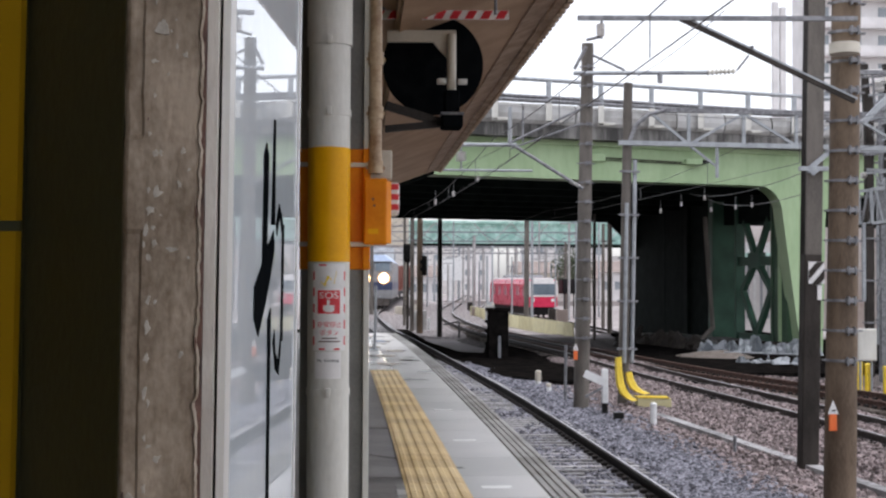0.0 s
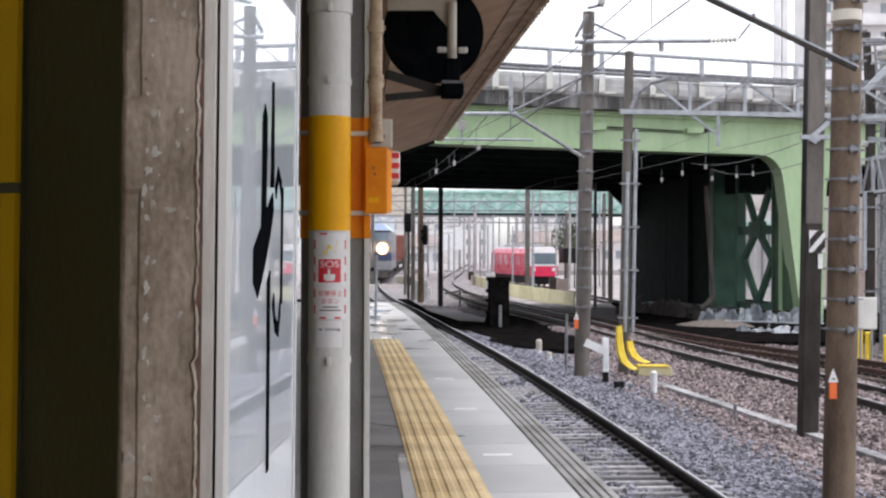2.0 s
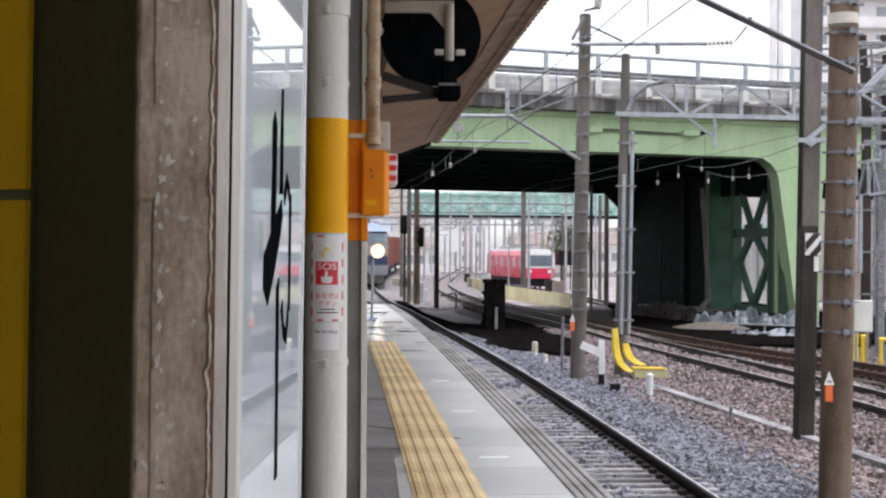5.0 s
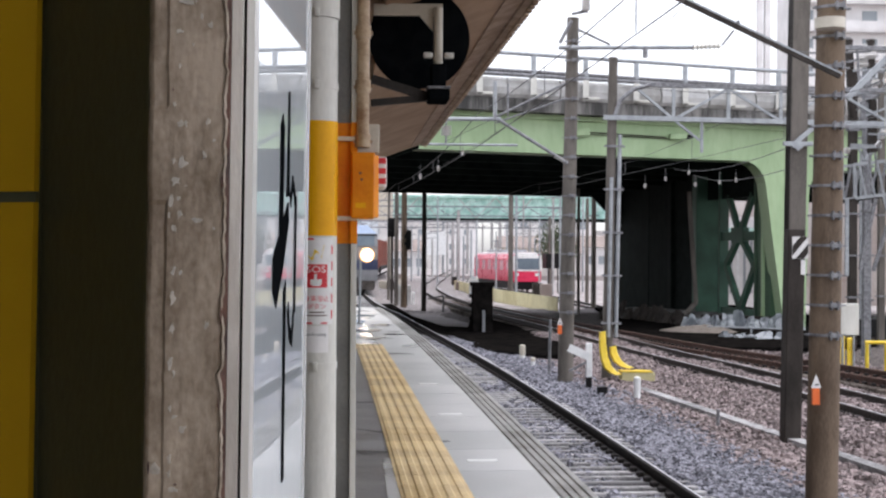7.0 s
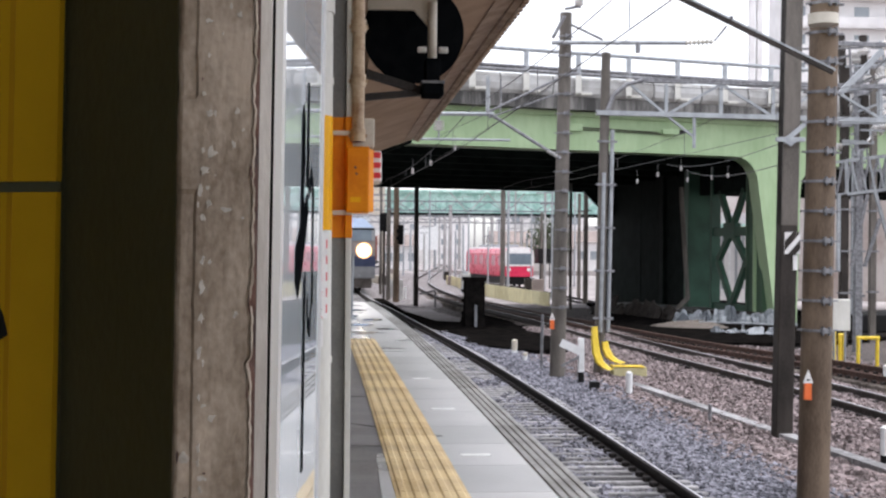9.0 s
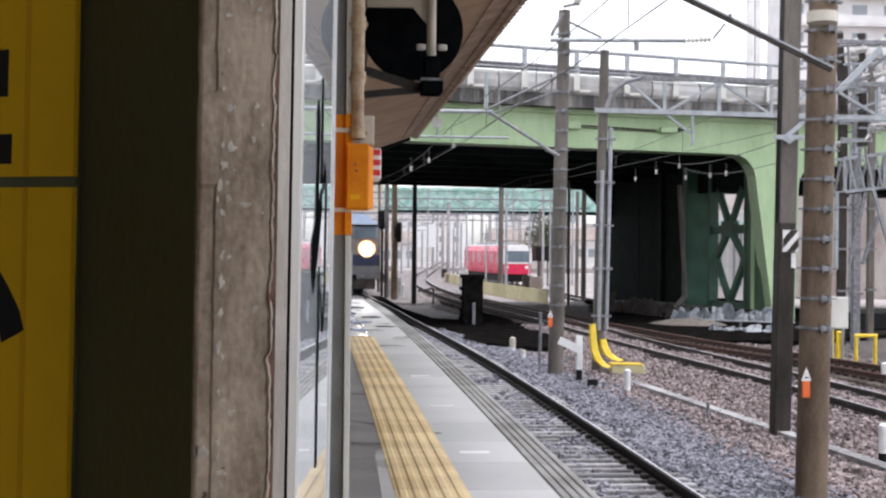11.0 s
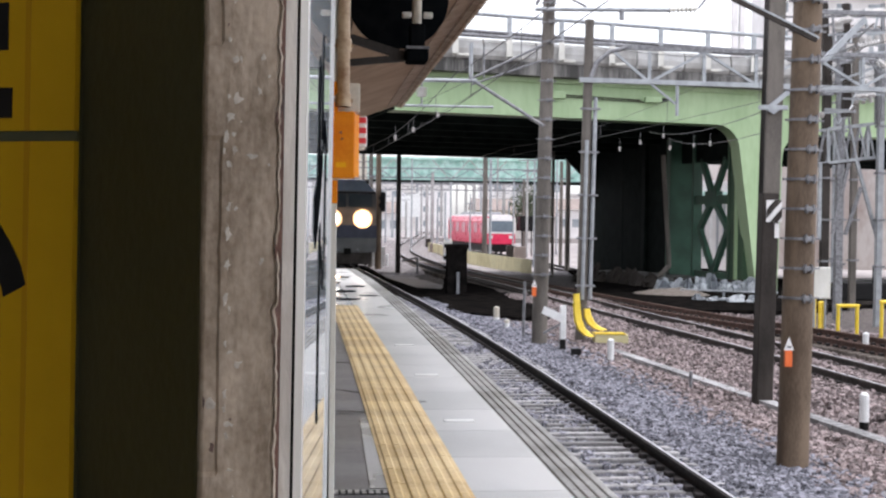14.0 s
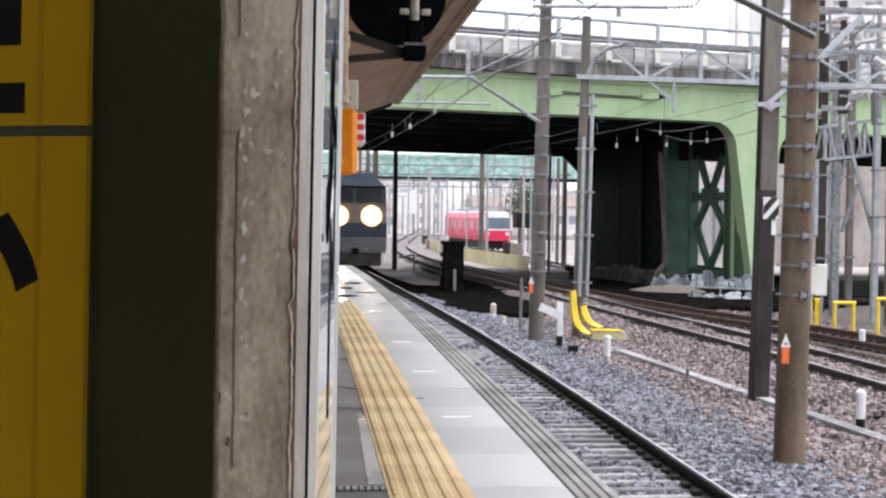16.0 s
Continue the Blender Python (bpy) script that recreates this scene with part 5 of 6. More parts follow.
        part("side_fitting", bm, SHADE_BLACK, c)
    bm = B()
    box(bm, -0.02, -0.36, 0.0, 0.08, -0.3, 0.85, 0.01)
    part("cable_duct", bm, GALV_DARK, c, "grey cable duct")
    # crossing gate stub far down the line
    g = thing("point_lever", "low iron lever frame beside the far track", "lever", at=(4.75, 65.07, -0.2))
    bm = B()
    beam(bm, (-0.5, 0, 0.55), (0.3, 0, 0.72), 0.06, 0.08)
    part("lever", bm, WIRE, g)
    bm = B()
    rod(bm, (0.3, 0, -0.1), (0.3, 0, 0.7), 0.05, seg=8)
    part("stand", bm, WIRE, g)


trackside()


# ---- steelwork on the far side ----
def steelwork():
    for (x, y, z), w, h, m, l in (((15.8, 39.38, -0.2), 0.24, 8.6, POLE_BLACK, "brown steel pole carrying a cable gantry"), ((15.28, 37.02, -0.2), 0.22, 8.4, GALV_DARK, "weathered galvanised pole behind the equipment box"),
                                  ((15.55, 34.87, -0.2), 0.17, 8.0, GALV, "galvanised steel pole with yellow guard"), ((17.24, 40.59, -0.2), 0.2, 9.0, POLE_GREY, "grey pole among the overhead steelwork"),
                                  ((15.57, 33.9, -0.2), 0.24, 9.0, POLE_GREY, "grey pole among the overhead steelwork"), ((17.16, 41.99, -0.2), 0.12, 6.2, GALV, "thin galvanised pole beside the gantry")):
        p = thing("gantry_pole", l, "utility pole", at=(x, y, z))
        bm = B()
        box(bm, -w / 2, -w / 2, -0.3, w / 2, w / 2, h, 0.015)
        part("shaft", bm, m, p)
        for k in range(5):
            bm = B()
            box(bm, -w / 2 - 0.04, -w / 2 - 0.04, 1.5 + k * 1.3, w / 2 + 0.06, w / 2 + 0.02, 1.56 + k * 1.3)
            part("clamp", bm, GALV_DARK, p)
    g = thing("cable_gantry", "galvanised lattice cable gantry box on struts", "gantry")
    c = [Vector((14.132, 35.094, 5.152)), Vector((15.633, 34.988, 5.34)), Vector((15.633, 34.988, 4.4)), Vector((14.164, 35.091, 4.212))]
    dy = Vector((0, 0.9, 0))
    for off in (Vector((0, 0, 0)), dy):
        for i in range(4):
            bm = B()
            beam(bm, c[i] + off, c[(i + 1) % 4] + off, 0.08, 0.08)
            part("frame_bar", bm, GALV, g)
    for i in range(6):
        f = (i + 0.5) / 6
        t, b = c[0] + (c[1] - c[0]) * f, c[3] + (c[2] - c[3]) * min(1, f + 0.12)
        bm = B()
        beam(bm, t, b, 0.05, 0.05)
        part("lattice_bar", bm, GALV, g)
    for i in range(6):
        f = (i + 0.2) / 6
        t, b = c[0] + (c[1] - c[0]) * min(1, f + 0.14) + dy, c[3] + (c[2] - c[3]) * f + dy
        bm = B()
        beam(bm, t, b, 0.06, 0.06)
        part("lattice_bar", bm, GALV_DARK, g)
    bm = B()
    prism(bm, [c[3], c[2], c[2] + dy, c[3] + dy], (0, 0, -0.08))
    part("floor", bm, POLE_BLACK, g)
    for a, b, m in (((14.727, 35.052, 4.212), (14.304, 35.081, 2.237), GALV_DARK), ((14.93, 35.037, 4.321), (15.54, 34.994, 2.205), GALV), ((15.086, 35.026, 3.538), (14.664, 35.056, 2.205), GALV_DARK), ((13.929, 35.108, 4.212), (13.929, 35.108, 2.049), GALV)):
        bm = B()
        beam(bm, a, b, 0.09, 0.09)
        part("strut", bm, m, g)
    # arms, struts and insulators above
    t = thing("overhead_steelwork", "tangle of galvanised arms, struts and white insulators", "steelwork")
    for a, b, w, m in (((11.582, 29.258, 6.242), (12.572, 29.189, 7.261), 0.13, GALV), ((11.873, 30.24, 7.592), (14.028, 30.089, 7.551), 0.1, GALV_DARK), ((12.811, 32.179, 6.836), (14.933, 32.03, 6.808), 0.09, GALV_DARK),
                       ((13.069, 32.161, 6.118), (14.933, 32.03, 6.836), 0.06, GALV), ((12.854, 32.176, 5.428), (13.643, 32.121, 5.399), 0.08, GALV), ((13.761, 33.115, 7.631), (15.385, 33.0, 7.557), 0.08, GALV_DARK),
                       ((14.204, 33.084, 8.149), (14.499, 33.063, 6.965), 0.06, GALV), ((14.676, 33.05, 8.297), (14.351, 33.073, 6.817), 0.05, GALV), ((13.465, 33.136, 7.261), (14.794, 33.042, 7.705), 0.05, GALV_DARK), ((14.187, 32.082, 6.764), (14.245, 32.078, 5.04), 0.07, WIRE)):
        bm = B()
        beam(bm, a, b, w, w)
        part("arm", bm, m, t)
    for a, b in (((13.257, 31.145, 6.931), (13.785, 31.108, 7.042)), ((13.229, 31.147, 5.663), (13.716, 31.113, 5.733)), ((13.757, 31.11, 6.569), (14.035, 31.09, 6.401)), ((13.438, 31.133, 7.683), (13.785, 31.108, 7.767)), ((12.812, 31.177, 7.544), (13.09, 31.157, 7.572)), ((13.368, 31.137, 6.178), (13.646, 31.118, 5.872))):
        part("insulator", insulator(a, b, 0.09), SIGN_WHITE, t, "white ribbed insulator")
    for k, (a, b) in enumerate((((13.2, 32.13, 7.76), (13.89, 32.08, 7.86)),
            ((14.28, 34.08, 5.59), (14.34, 34.08, 4.96)),
            ((13.19, 31.01, 7.1), (13.59, 30.98, 7.46)),
            ((15.13, 34.05, 5.87), (16.35, 33.97, 5.94)),
            ((13.99, 33.76, 6.44), (14.08, 33.75, 5.32)),
            ((13.52, 33.49, 6.47), (14.16, 33.45, 6.9)),
            ((14.67, 34.73, 8.22), (15.96, 34.64, 8.21)),
            ((13.65, 32.98, 5.52), (13.74, 32.98, 4.45)),
            ((14.03, 33.09, 7.0), (14.62, 33.05, 7.45)),
            ((12.59, 30.41, 5.55), (13.17, 30.37, 5.53)),
            ((13.42, 32.49, 6.56), (13.38, 32.5, 5.4)),
            ((12.76, 31.19, 6.74), (13.41, 31.15, 7.02)),
            ((13.23, 31.75, 5.87), (14.19, 31.68, 5.78)),
            ((12.67, 31.33, 7.74), (12.73, 31.33, 6.89)))):
        bm = B()
        beam(bm, a, b, 0.045, 0.045)
        part("arm", bm, (GALV, GALV_DARK, WIRE)[k % 3], t)
    for a, e, w, m in (
        ((11.42, 31.5, 7.64), (14.16, 31.5, 7.75), 0.05, GALV_DARK),
        ((12.54, 31.0, 6.63), (13.95, 31.0, 6.74), 0.11, GALV),
        ((12.35, 31.0, 6.53), (13.26, 31.0, 6.67), 0.05, GALV_DARK),
        ((12.09, 30.6, 5.74), (13.79, 30.6, 5.81), 0.1, GALV),
        ((12.84, 32.0, 7.3), (14.39, 32.0, 7.41), 0.05, GALV),
        ((12.8, 32.4, 7.57), (13.64, 32.4, 7.76), 0.06, GALV_DARK),
        ((13.1, 32.0, 6.52), (13.11, 32.0, 6.0), 0.1, GALV_DARK),
        ((13.57, 32.6, 6.65), (13.6, 32.6, 5.29), 0.2, POLE_BLACK),
        ((14.18, 32.2, 6.71), (14.22, 32.2, 5.08), 0.05, GALV_DARK),
        ((14.71, 33.0, 8.3), (14.77, 33.0, 5.24), 0.09, GALV_DARK),
        ((12.63, 31.8, 5.31), (13.49, 31.8, 5.37), 0.05, GALV),
        ((12.91, 31.9, 5.41), (13.09, 31.9, 5.04), 0.04, GALV),
        ((13.6, 33.0, 5.12), (14.14, 33.0, 6.12), 0.07, GALV),
        ((13.52, 31.6, 6.63), (13.54, 31.6, 5.97), 0.05, GALV),
        ((13.85, 31.8, 6.66), (14.31, 31.8, 6.1), 0.04, GALV_DARK),
        ((13.54, 32.6, 8.2), (13.56, 32.6, 7.23), 0.16, POLE_BLACK),
        ((13.2, 33.2, 8.29), (13.3, 33.2, 6.22), 0.16, POLE_BLACK),
    ):
        bm = B()
        beam(bm, a, e, w, w)
        part("arm", bm, m, t)
    for a, e in (
        ((12.45, 31.3, 7.75), (12.93, 31.3, 7.79)),
        ((13.03, 31.3, 7.74), (13.42, 31.3, 7.78)),
        ((13.51, 31.3, 7.8), (14.0, 31.3, 7.84)),
        ((13.39, 31.2, 7.16), (13.39, 31.2, 6.93)),
        ((13.58, 31.2, 7.19), (13.58, 31.2, 6.93)),
        ((13.77, 31.2, 7.21), (13.78, 31.2, 6.98)),
        ((13.94, 31.2, 7.24), (13.95, 31.2, 7.01)),
        ((13.12, 30.9, 5.66), (13.15, 30.9, 5.48)),
        ((13.29, 30.9, 5.69), (13.34, 30.9, 5.48)),
        ((13.46, 30.9, 5.71), (13.53, 30.9, 5.51)),
        ((12.96, 32.0, 7.61), (13.23, 32.0, 7.63)),
        ((12.96, 32.0, 7.45), (13.23, 32.0, 7.47)),
        ((13.13, 31.5, 6.89), (13.32, 31.5, 6.96)),
        ((13.77, 31.0, 6.52), (13.92, 31.0, 6.38)),
        ((12.24, 31.0, 5.19), (12.36, 31.0, 5.19)),
        ((13.05, 31.0, 5.39), (13.12, 31.0, 5.35)),
        ((13.46, 31.2, 6.07), (13.7, 31.2, 5.98)),
    ):
        part("insulator", insulator(a, e, 0.085), SIGN_WHITE, t, "white ribbed insulator")
    b = thing("equipment_box", "pale grey equipment box mounted beside a pole", "box", at=(12.423, 31.204, 0.661))
    bm = B()
    box(bm, -0.24, -0.1, 0, 0.24, 0.1, 0.78, 0.015)
    part("housing", bm, PIPE_WHITE, b)
    bm = B()
    box(bm, -0.22, -0.112, 0.03, 0.22, -0.1, 0.75, 0.006)
    part("door", bm, PIPE_WHITE, b)
    bm = B()
    rod(bm, (-0.14, 0.0, -1.3), (-0.14, 0.0, 0.05), 0.03)
    rod(bm, (0.14, 0.0, -1.3), (0.14, 0.0, 0.05), 0.03)
    part("stand", bm, GALV, b)
    for p, w, h in (((12.92, 30.66, -0.2), 0.48, 0.72), ((13.23, 33.69, -0.2), 0.1, 0.9), ((13.47, 33.67, -0.2), 0.1, 0.6), ((12.51, 33.74, -0.2), 0.06, 0.85), ((13.38, 29.43, -0.2), 0.3, 0.9)):
        y = thing("yellow_guard", "yellow painted steel hoop guard", "guard rail", at=p)
        bm = B()
        for s in (-1, 1):
            rod(bm, (s * w / 2, 0, -0.2), (s * w / 2, 0, h), 0.045, seg=10)
        rod(bm, (-w / 2 - 0.045, 0, h), (w / 2 + 0.045, 0, h), 0.045, seg=10)
        part("hoop", bm, YELLOW_RAIL, y)
    w = thing("dark_wagon", "low black flat wagon standing on a far siding", "wagon", at=(17.92, 41.65, -0.2))
    bm = B()
    box(bm, -1.0, 0, 0.15, 3.5, 2.2, 0.75, 0.05)
    part("body", bm, BLACK, w)
    for x in (-0.3, 0.5, 1.6):
        bm = B()
        box(bm, x, 0, 0.75, x + 0.06, 0.06, 1.25)
        part("stanchion", bm, BLACK, w)
    bm = B()
    box(bm, -0.9, -0.02, -0.3, 3.4, 2.0, 0.15)
    part("running_gear", bm, POLE_BLACK, w)
    bm = B()
    box(bm, 19.5, 82, -0.6, 110, 82.6, 8.0)
    # Shed added as a bright backdrop for the brace opening.
    shed = thing("backdrop_shed", "pale ribbed shed added as a bright backdrop behind the bridge pier", "shed", at=(21.6, 78.6, -0.6))
    sb = B()
    box(sb, 0, 0, 0, 4.6, 2.6, 5.6, 0.03)
    part("outer_wall", sb, PALE_WALL, shed)
    for k in range(11):
        sb = B()
        box(sb, 0.1 + k * 0.42, -0.06, 0.9, 0.24 + k * 0.42, 0.02, 4.2)
        part("rib", sb, GALV if k % 3 else WHITE, shed)
    sb = B()
    box(sb, -0.1, -0.12, 4.4, 4.7, 0.0, 4.9)
    part("fascia", sb, TEAL, shed)
    solid("wall_retaining", bm, PINK_WALL, "pinkish brown stained retaining wall behind the tracks", "wall", kind="structure")


steelwork()


# ---- rubble and pipes at the pier ----
def pier_foot():
    rnd = random.Random(11)
    k = thing("pier_plinth", "low stained concrete plinth under the bridge pier", "plinth", kind="structure")
    bm = B()
    prism(bm, [(17.4, 48.9, -0.5), (17.5, 51.2, -0.5), (14.3, 60.5, -0.5), (12.9, 60.0, -0.5), (14.4, 51.3, -0.5)], (0, 0, 0.66))
    part("block", bm, DECK, k)
    bm = B()
    beam(bm, (14.35, 51.2, 0.2), (17.4, 48.8, 0.2), 0.18, 0.09)
    part("ledge", bm, POLE_BLACK, k)

    def sheet(x, y, w, h, rz, m, label):
        """A crumpled sheet propped up against something, with a ragged top."""
        n = 5
        bm = B()
        peak = rnd.uniform(0.2, 0.8)
        front, back = [], []
        for i in range(n + 1):
            f = i / n
            top = h * (1 - 0.4 * abs(f - peak) / max(peak, 1 - peak)) + rnd.uniform(-0.06, 0.06)
            lean = rnd.uniform(0.1, 0.35)
            cols = [(w * (f - 0.5) + rnd.uniform(-0.05, 0.05), -lean * (1 - g) + rnd.uniform(-0.05, 0.05), top * g) for g in (0, 0.35, 0.7, 1.0)]
            front.append([bm.verts.new(c) for c in cols])
            back.append([bm.verts.new((c[0], c[1] + 0.12, c[2] - 0.02)) for c in cols])
        for rows, flip in ((front, 1), (back, -1)):
            for r0, r1 in zip(rows, rows[1:]):
                for j in range(3):
                    bm.faces.new((r0[j], r1[j], r1[j + 1], r0[j + 1])[::flip])
        for r, q in ((front[0], back[0]), (back[-1], front[-1])):
            for j in range(3):
                bm.faces.new((r[j], r[j + 1], q[j + 1], q[j]))
        for j in (0, 3):
            for i in range(n):
                bm.faces.new((front[i][j], front[i + 1][j], back[i + 1][j], back[i][j]))
        solid("propped_sheet", bm, m, label, "sheeting", at=(x, y, -0.33), group="sheets at the pier", rz=rz)

    for i in range(26):
        f = i / 25
        sheet(13.7 + 3.3 * f + rnd.uniform(-0.15, 0.15), 50.6 - 2.5 * f + rnd.uniform(-0.3, 0.2), rnd.uniform(0.3, 0.6), rnd.uniform(0.4, 0.85), rnd.uniform(-50, 10),
              (SHEET, SACK, SHEET, SACK, SACK)[i % 5], "pale crumpled sheeting propped at the pier foot")
    for i in range(14):
        f = i / 13
        sheet(13.2 + 2.0 * f + rnd.uniform(-0.2, 0.2), 44.0 - 1.6 * f + rnd.uniform(-0.5, 0.5), rnd.uniform(0.3, 0.65), rnd.uniform(0.22, 0.42), rnd.uniform(-40, 30),
              SACK, "grey sheeting heaped beside the siding")
    # This row is coloured dark to imitate the shade it stands in.
    for i in range(13):
        f = i / 12
        sheet(12.0 + 1.6 * f + rnd.uniform(-0.2, 0.2), 58.5 - 7.0 * f, rnd.uniform(0.4, 0.8), rnd.uniform(0.5, 1.0), rnd.uniform(-70, -20), POLE_BLACK, "sheeting leaning in the bridge shade, the shade put into its colour")
    bm = B()
    for a, b in (((13.3, 46.6, 0.02), (15.9, 44.6, 0.02)), ((13.4, 46.5, -0.5), (13.4, 46.5, 0.04)), ((14.6, 45.6, -0.5), (14.6, 45.6, 0.04)), ((15.8, 44.7, -0.5), (15.8, 44.7, 0.04))):
        rod(bm, a, b, 0.035, seg=8)
    solid("low_rail", bm, GALV, "low galvanised pipe rail before the pier", "rail")
    # heap of dark gravel
    bm = B()
    nx, ny = 22, 12
    rows = []
    for j in range(ny + 1):
        row = []
        for i in range(nx + 1):
            u, v = i / nx * 2 - 1, j / ny * 2 - 1
            h = max(0.0, 1 - u * u - v * v * 0.9) ** 0.8
            row.append(bm.verts.new((u * 1.9, v * 1.2, -0.05 + h * (0.42 + 0.12 * noise.noise((u * 3, v * 3, 4))) + 0.03 * noise.noise((u * 14, v * 11, 1)))))
        rows.append(row)
    for r0, r1 in zip(rows, rows[1:]):
        for i in range(nx):
            bm.faces.new((r0[i], r0[i + 1], r1[i + 1], r1[i]))
    solid("spoil_mound", bm, SLEEPER_OLD, "low dark stony mound at the pier foot", "mound", at=(13.0, 46.8, -0.33), rz=-35)
    p = thing("pier_drain", "bent grey drain pipe on the bridge pier", "pipe")
    bm = B()
    pts = [(14.57, 54.0, 5.3), (14.62, 54.0, 4.5), (14.9, 54.0, 0.62), (13.97, 53.6, -0.2)]
    for a, b in zip(pts, pts[1:]):
        rod(bm, a, b, 0.10, seg=12)
    part("pipe", bm, POLE_GREY, p)


pier_foot()


# ---- the distance ----
def far_pole(x, y, w, h, m, arms, label):
    p = thing("distant_pole", label, "utility pole", at=(x, y, -0.45), group="distant poles")
    bm = B()
    rod(bm, (0, 0, -0.75), (0, 0, h), w / 2, w / 2 * 0.8, seg=12)
    part("shaft", bm, m, p)
    for z, l in arms:
        bm = B()
        beam(bm, (-l, 0, z), (l * 0.6, 0, z + 0.05), 0.08, 0.08)
        part("cross_arm", bm, GALV_DARK, p)
    return p


def distance():
    poles = [(765, 67, 0.27, POLE_BLACK), (728, 71, 0.34, POLE_BROWN), (714, 74, 0.26, POLE_GREY), (700, 82, 0.2, POLE_GREY), (925, 97, 0.42, POLE_GREY), (935, 96, 0.22, GALV), (818, 125, 0.35, POLE_GREY), (828, 128, 0.4, POLE_GREY),
             (838, 140, 0.25, GALV), (890, 150, 0.4, POLE_GREY), (905, 160, 0.5, POLE_GREY), (862, 118, 0.18, GALV), (960, 150, 0.45, POLE_GREY), (970, 152, 0.3, GALV), (1003, 120, 0.25, POLE_GREY), (1050, 64, 0.16, POLE_GREY),
             (1078, 72, 0.3, POLE_GREY), (1066, 100, 0.3, POLE_GREY), (780, 170, 0.3, POLE_GREY), (800, 190, 0.4, GALV), (845, 200, 0.5, POLE_GREY), (755, 180, 0.35, GALV), (985, 190, 0.4, GALV), (1035, 140, 0.3, GALV),
             (790, 120, 0.16, GALV), (808, 150, 0.22, POLE_GREY), (852, 170, 0.3, GALV), (873, 185, 0.34, POLE_GREY), (898, 110, 0.14, GALV), (918, 175, 0.3, GALV), (948, 130, 0.2, POLE_GREY), (978, 110, 0.15, GALV), (995, 170, 0.35, POLE_GREY), (1016, 95, 0.14, GALV), (1027, 180, 0.3, POLE_GREY), (1058, 130, 0.2, GALV), (742, 140, 0.2, GALV)]
    for i, (px, d, w, m) in enumerate(poles):
        r = (px - 784) / 2400 * d
        arms = [(6.4, 0.9), (7.2, 1.2)] if i % 3 == 0 else ([(5.2, 0.5)] if i % 3 == 1 else [])
        far_pole(r * 0.9975 + d * 0.0703, d * 0.9975 - r * 0.0703, w, 9.5 + (i % 4) * 0.5 if d < 100 else (9.6, 6.2, 7.4, 5.0, 8.4)[i % 5], HAZED_POLE if d > 100 and m is POLE_GREY else m, arms if d < 100 else [(z * 0.8, l * 0.8) for z, l in arms if i % 2 == 0], "distant railway pole beyond the bridge")
    # two colour-light signals by the near line
    for x, y, z in ((2.877, 75.986, 4.152), (3.455, 70.933, 3.369)):
        s = thing("signal_head", "black colour-light signal head on a pole", "signal", at=(x, y, z))
        bm = B()
        box(bm, -0.28, -0.1, -0.55, 0.28, 0.1, 0.55, 0.1)
        part("backboard", bm, BLACK, s)
        for h in (0.2, -0.2):
            bm = B()
            rod(bm, (0, -0.25, h), (0, -0.1, h), 0.12, seg=12)
            part("hood", bm, BLACK, s)
        bm = B()
        rod(bm, (0, 0.08, -z - 0.5), (0, 0.08, 0.4), 0.08, seg=10)
        part("post", bm, POLE_BLACK, s)
    # teal truss bridge
    t = thing("teal_bridge", "teal painted steel truss bridge far down the line", "bridge", kind="structure")
    y = 136.0
    bm = B()
    box(bm, -60, y, 6.05, 80, y + 0.5, 6.4)
    part("bottom_chord", bm, UNDERSIDE, t)
    bm = B()
    box(bm, -60, y + 0.6, 6.4, 80, y + 0.8, 8.6)
    part("web_plate", bm, TEAL, t)
    bm = B()
    box(bm, -60, y, 8.55, 80, y + 0.5, 8.8)
    part("top_chord", bm, TEAL, t)
    for i in range(46):
        x = -30 + i * 2.0
        bm = B()
        beam(bm, (x, y + 0.2, 6.4), (x + 2.0, y + 0.2, 8.6), 0.09, 0.09) if i % 2 == 0 else beam(bm, (x, y + 0.2, 8.6), (x + 2.0, y + 0.2, 6.4), 0.09, 0.09)
        part("truss_bar", bm, PARAPET if i % 5 else TEAL, t)
    for x in (-12, 40):
        bm = B()
        box(bm, x, y, -0.6, x + 1.6, y + 1.2, 6.1)
        part("pier", bm, CONCRETE, t)
    bm = B()
    box(bm, -8, 130, 5.9, 5.0, 130.6, 9.5)
    box(bm, 4.6, 130.1, -0.6, 4.9, 130.5, 6)
    box(bm, -7.5, 130.1, -0.6, -7.2, 130.5, 6)
    solid("cream_hoarding", bm, CREAM, "cream coloured hoarding panel beside the far bridge", "hoarding")
    # town behind, its colours lightened for haze
    rnd = random.Random(3)
    win = B()
    box(win, -0.55, -0.06, -0.6, 0.55, 0.05, 0.6)
    win = mesh_of(win, "window", WINDOW_FAR)
    specs = []
    x = -60.0
    while x < 150:
        w = rnd.uniform(9, 20)
        specs.append((x, rnd.uniform(195, 290), w, rnd.uniform(5, 13)))
        x += w * 0.85
    for i, (x, y, w, h) in enumerate(specs):
        b = thing("town_house", "rendered town building far behind the yard, haze put into its colour", "building", at=(x, y, -0.6), group="town buildings")
        bm = B()
        box(bm, 0, 0, 0, w, 12, h)
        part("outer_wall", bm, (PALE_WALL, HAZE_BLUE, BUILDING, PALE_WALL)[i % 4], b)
        bm = B()
        box(bm, -0.3, -0.3, h, w + 0.3, 12.3, h + 0.45)
        part("roof", bm, TRAIN_GREY if i % 2 else BUILDING, b)
        for k in range(int(w // 3)):
            for f in range(int(h // 3)):
                if rnd.random() < 0.75:
                    ob = new("window", win)
                    ob.parent = b
                    ob.location = (1.6 + k * 3, -0.02, 1.7 + f * 3)
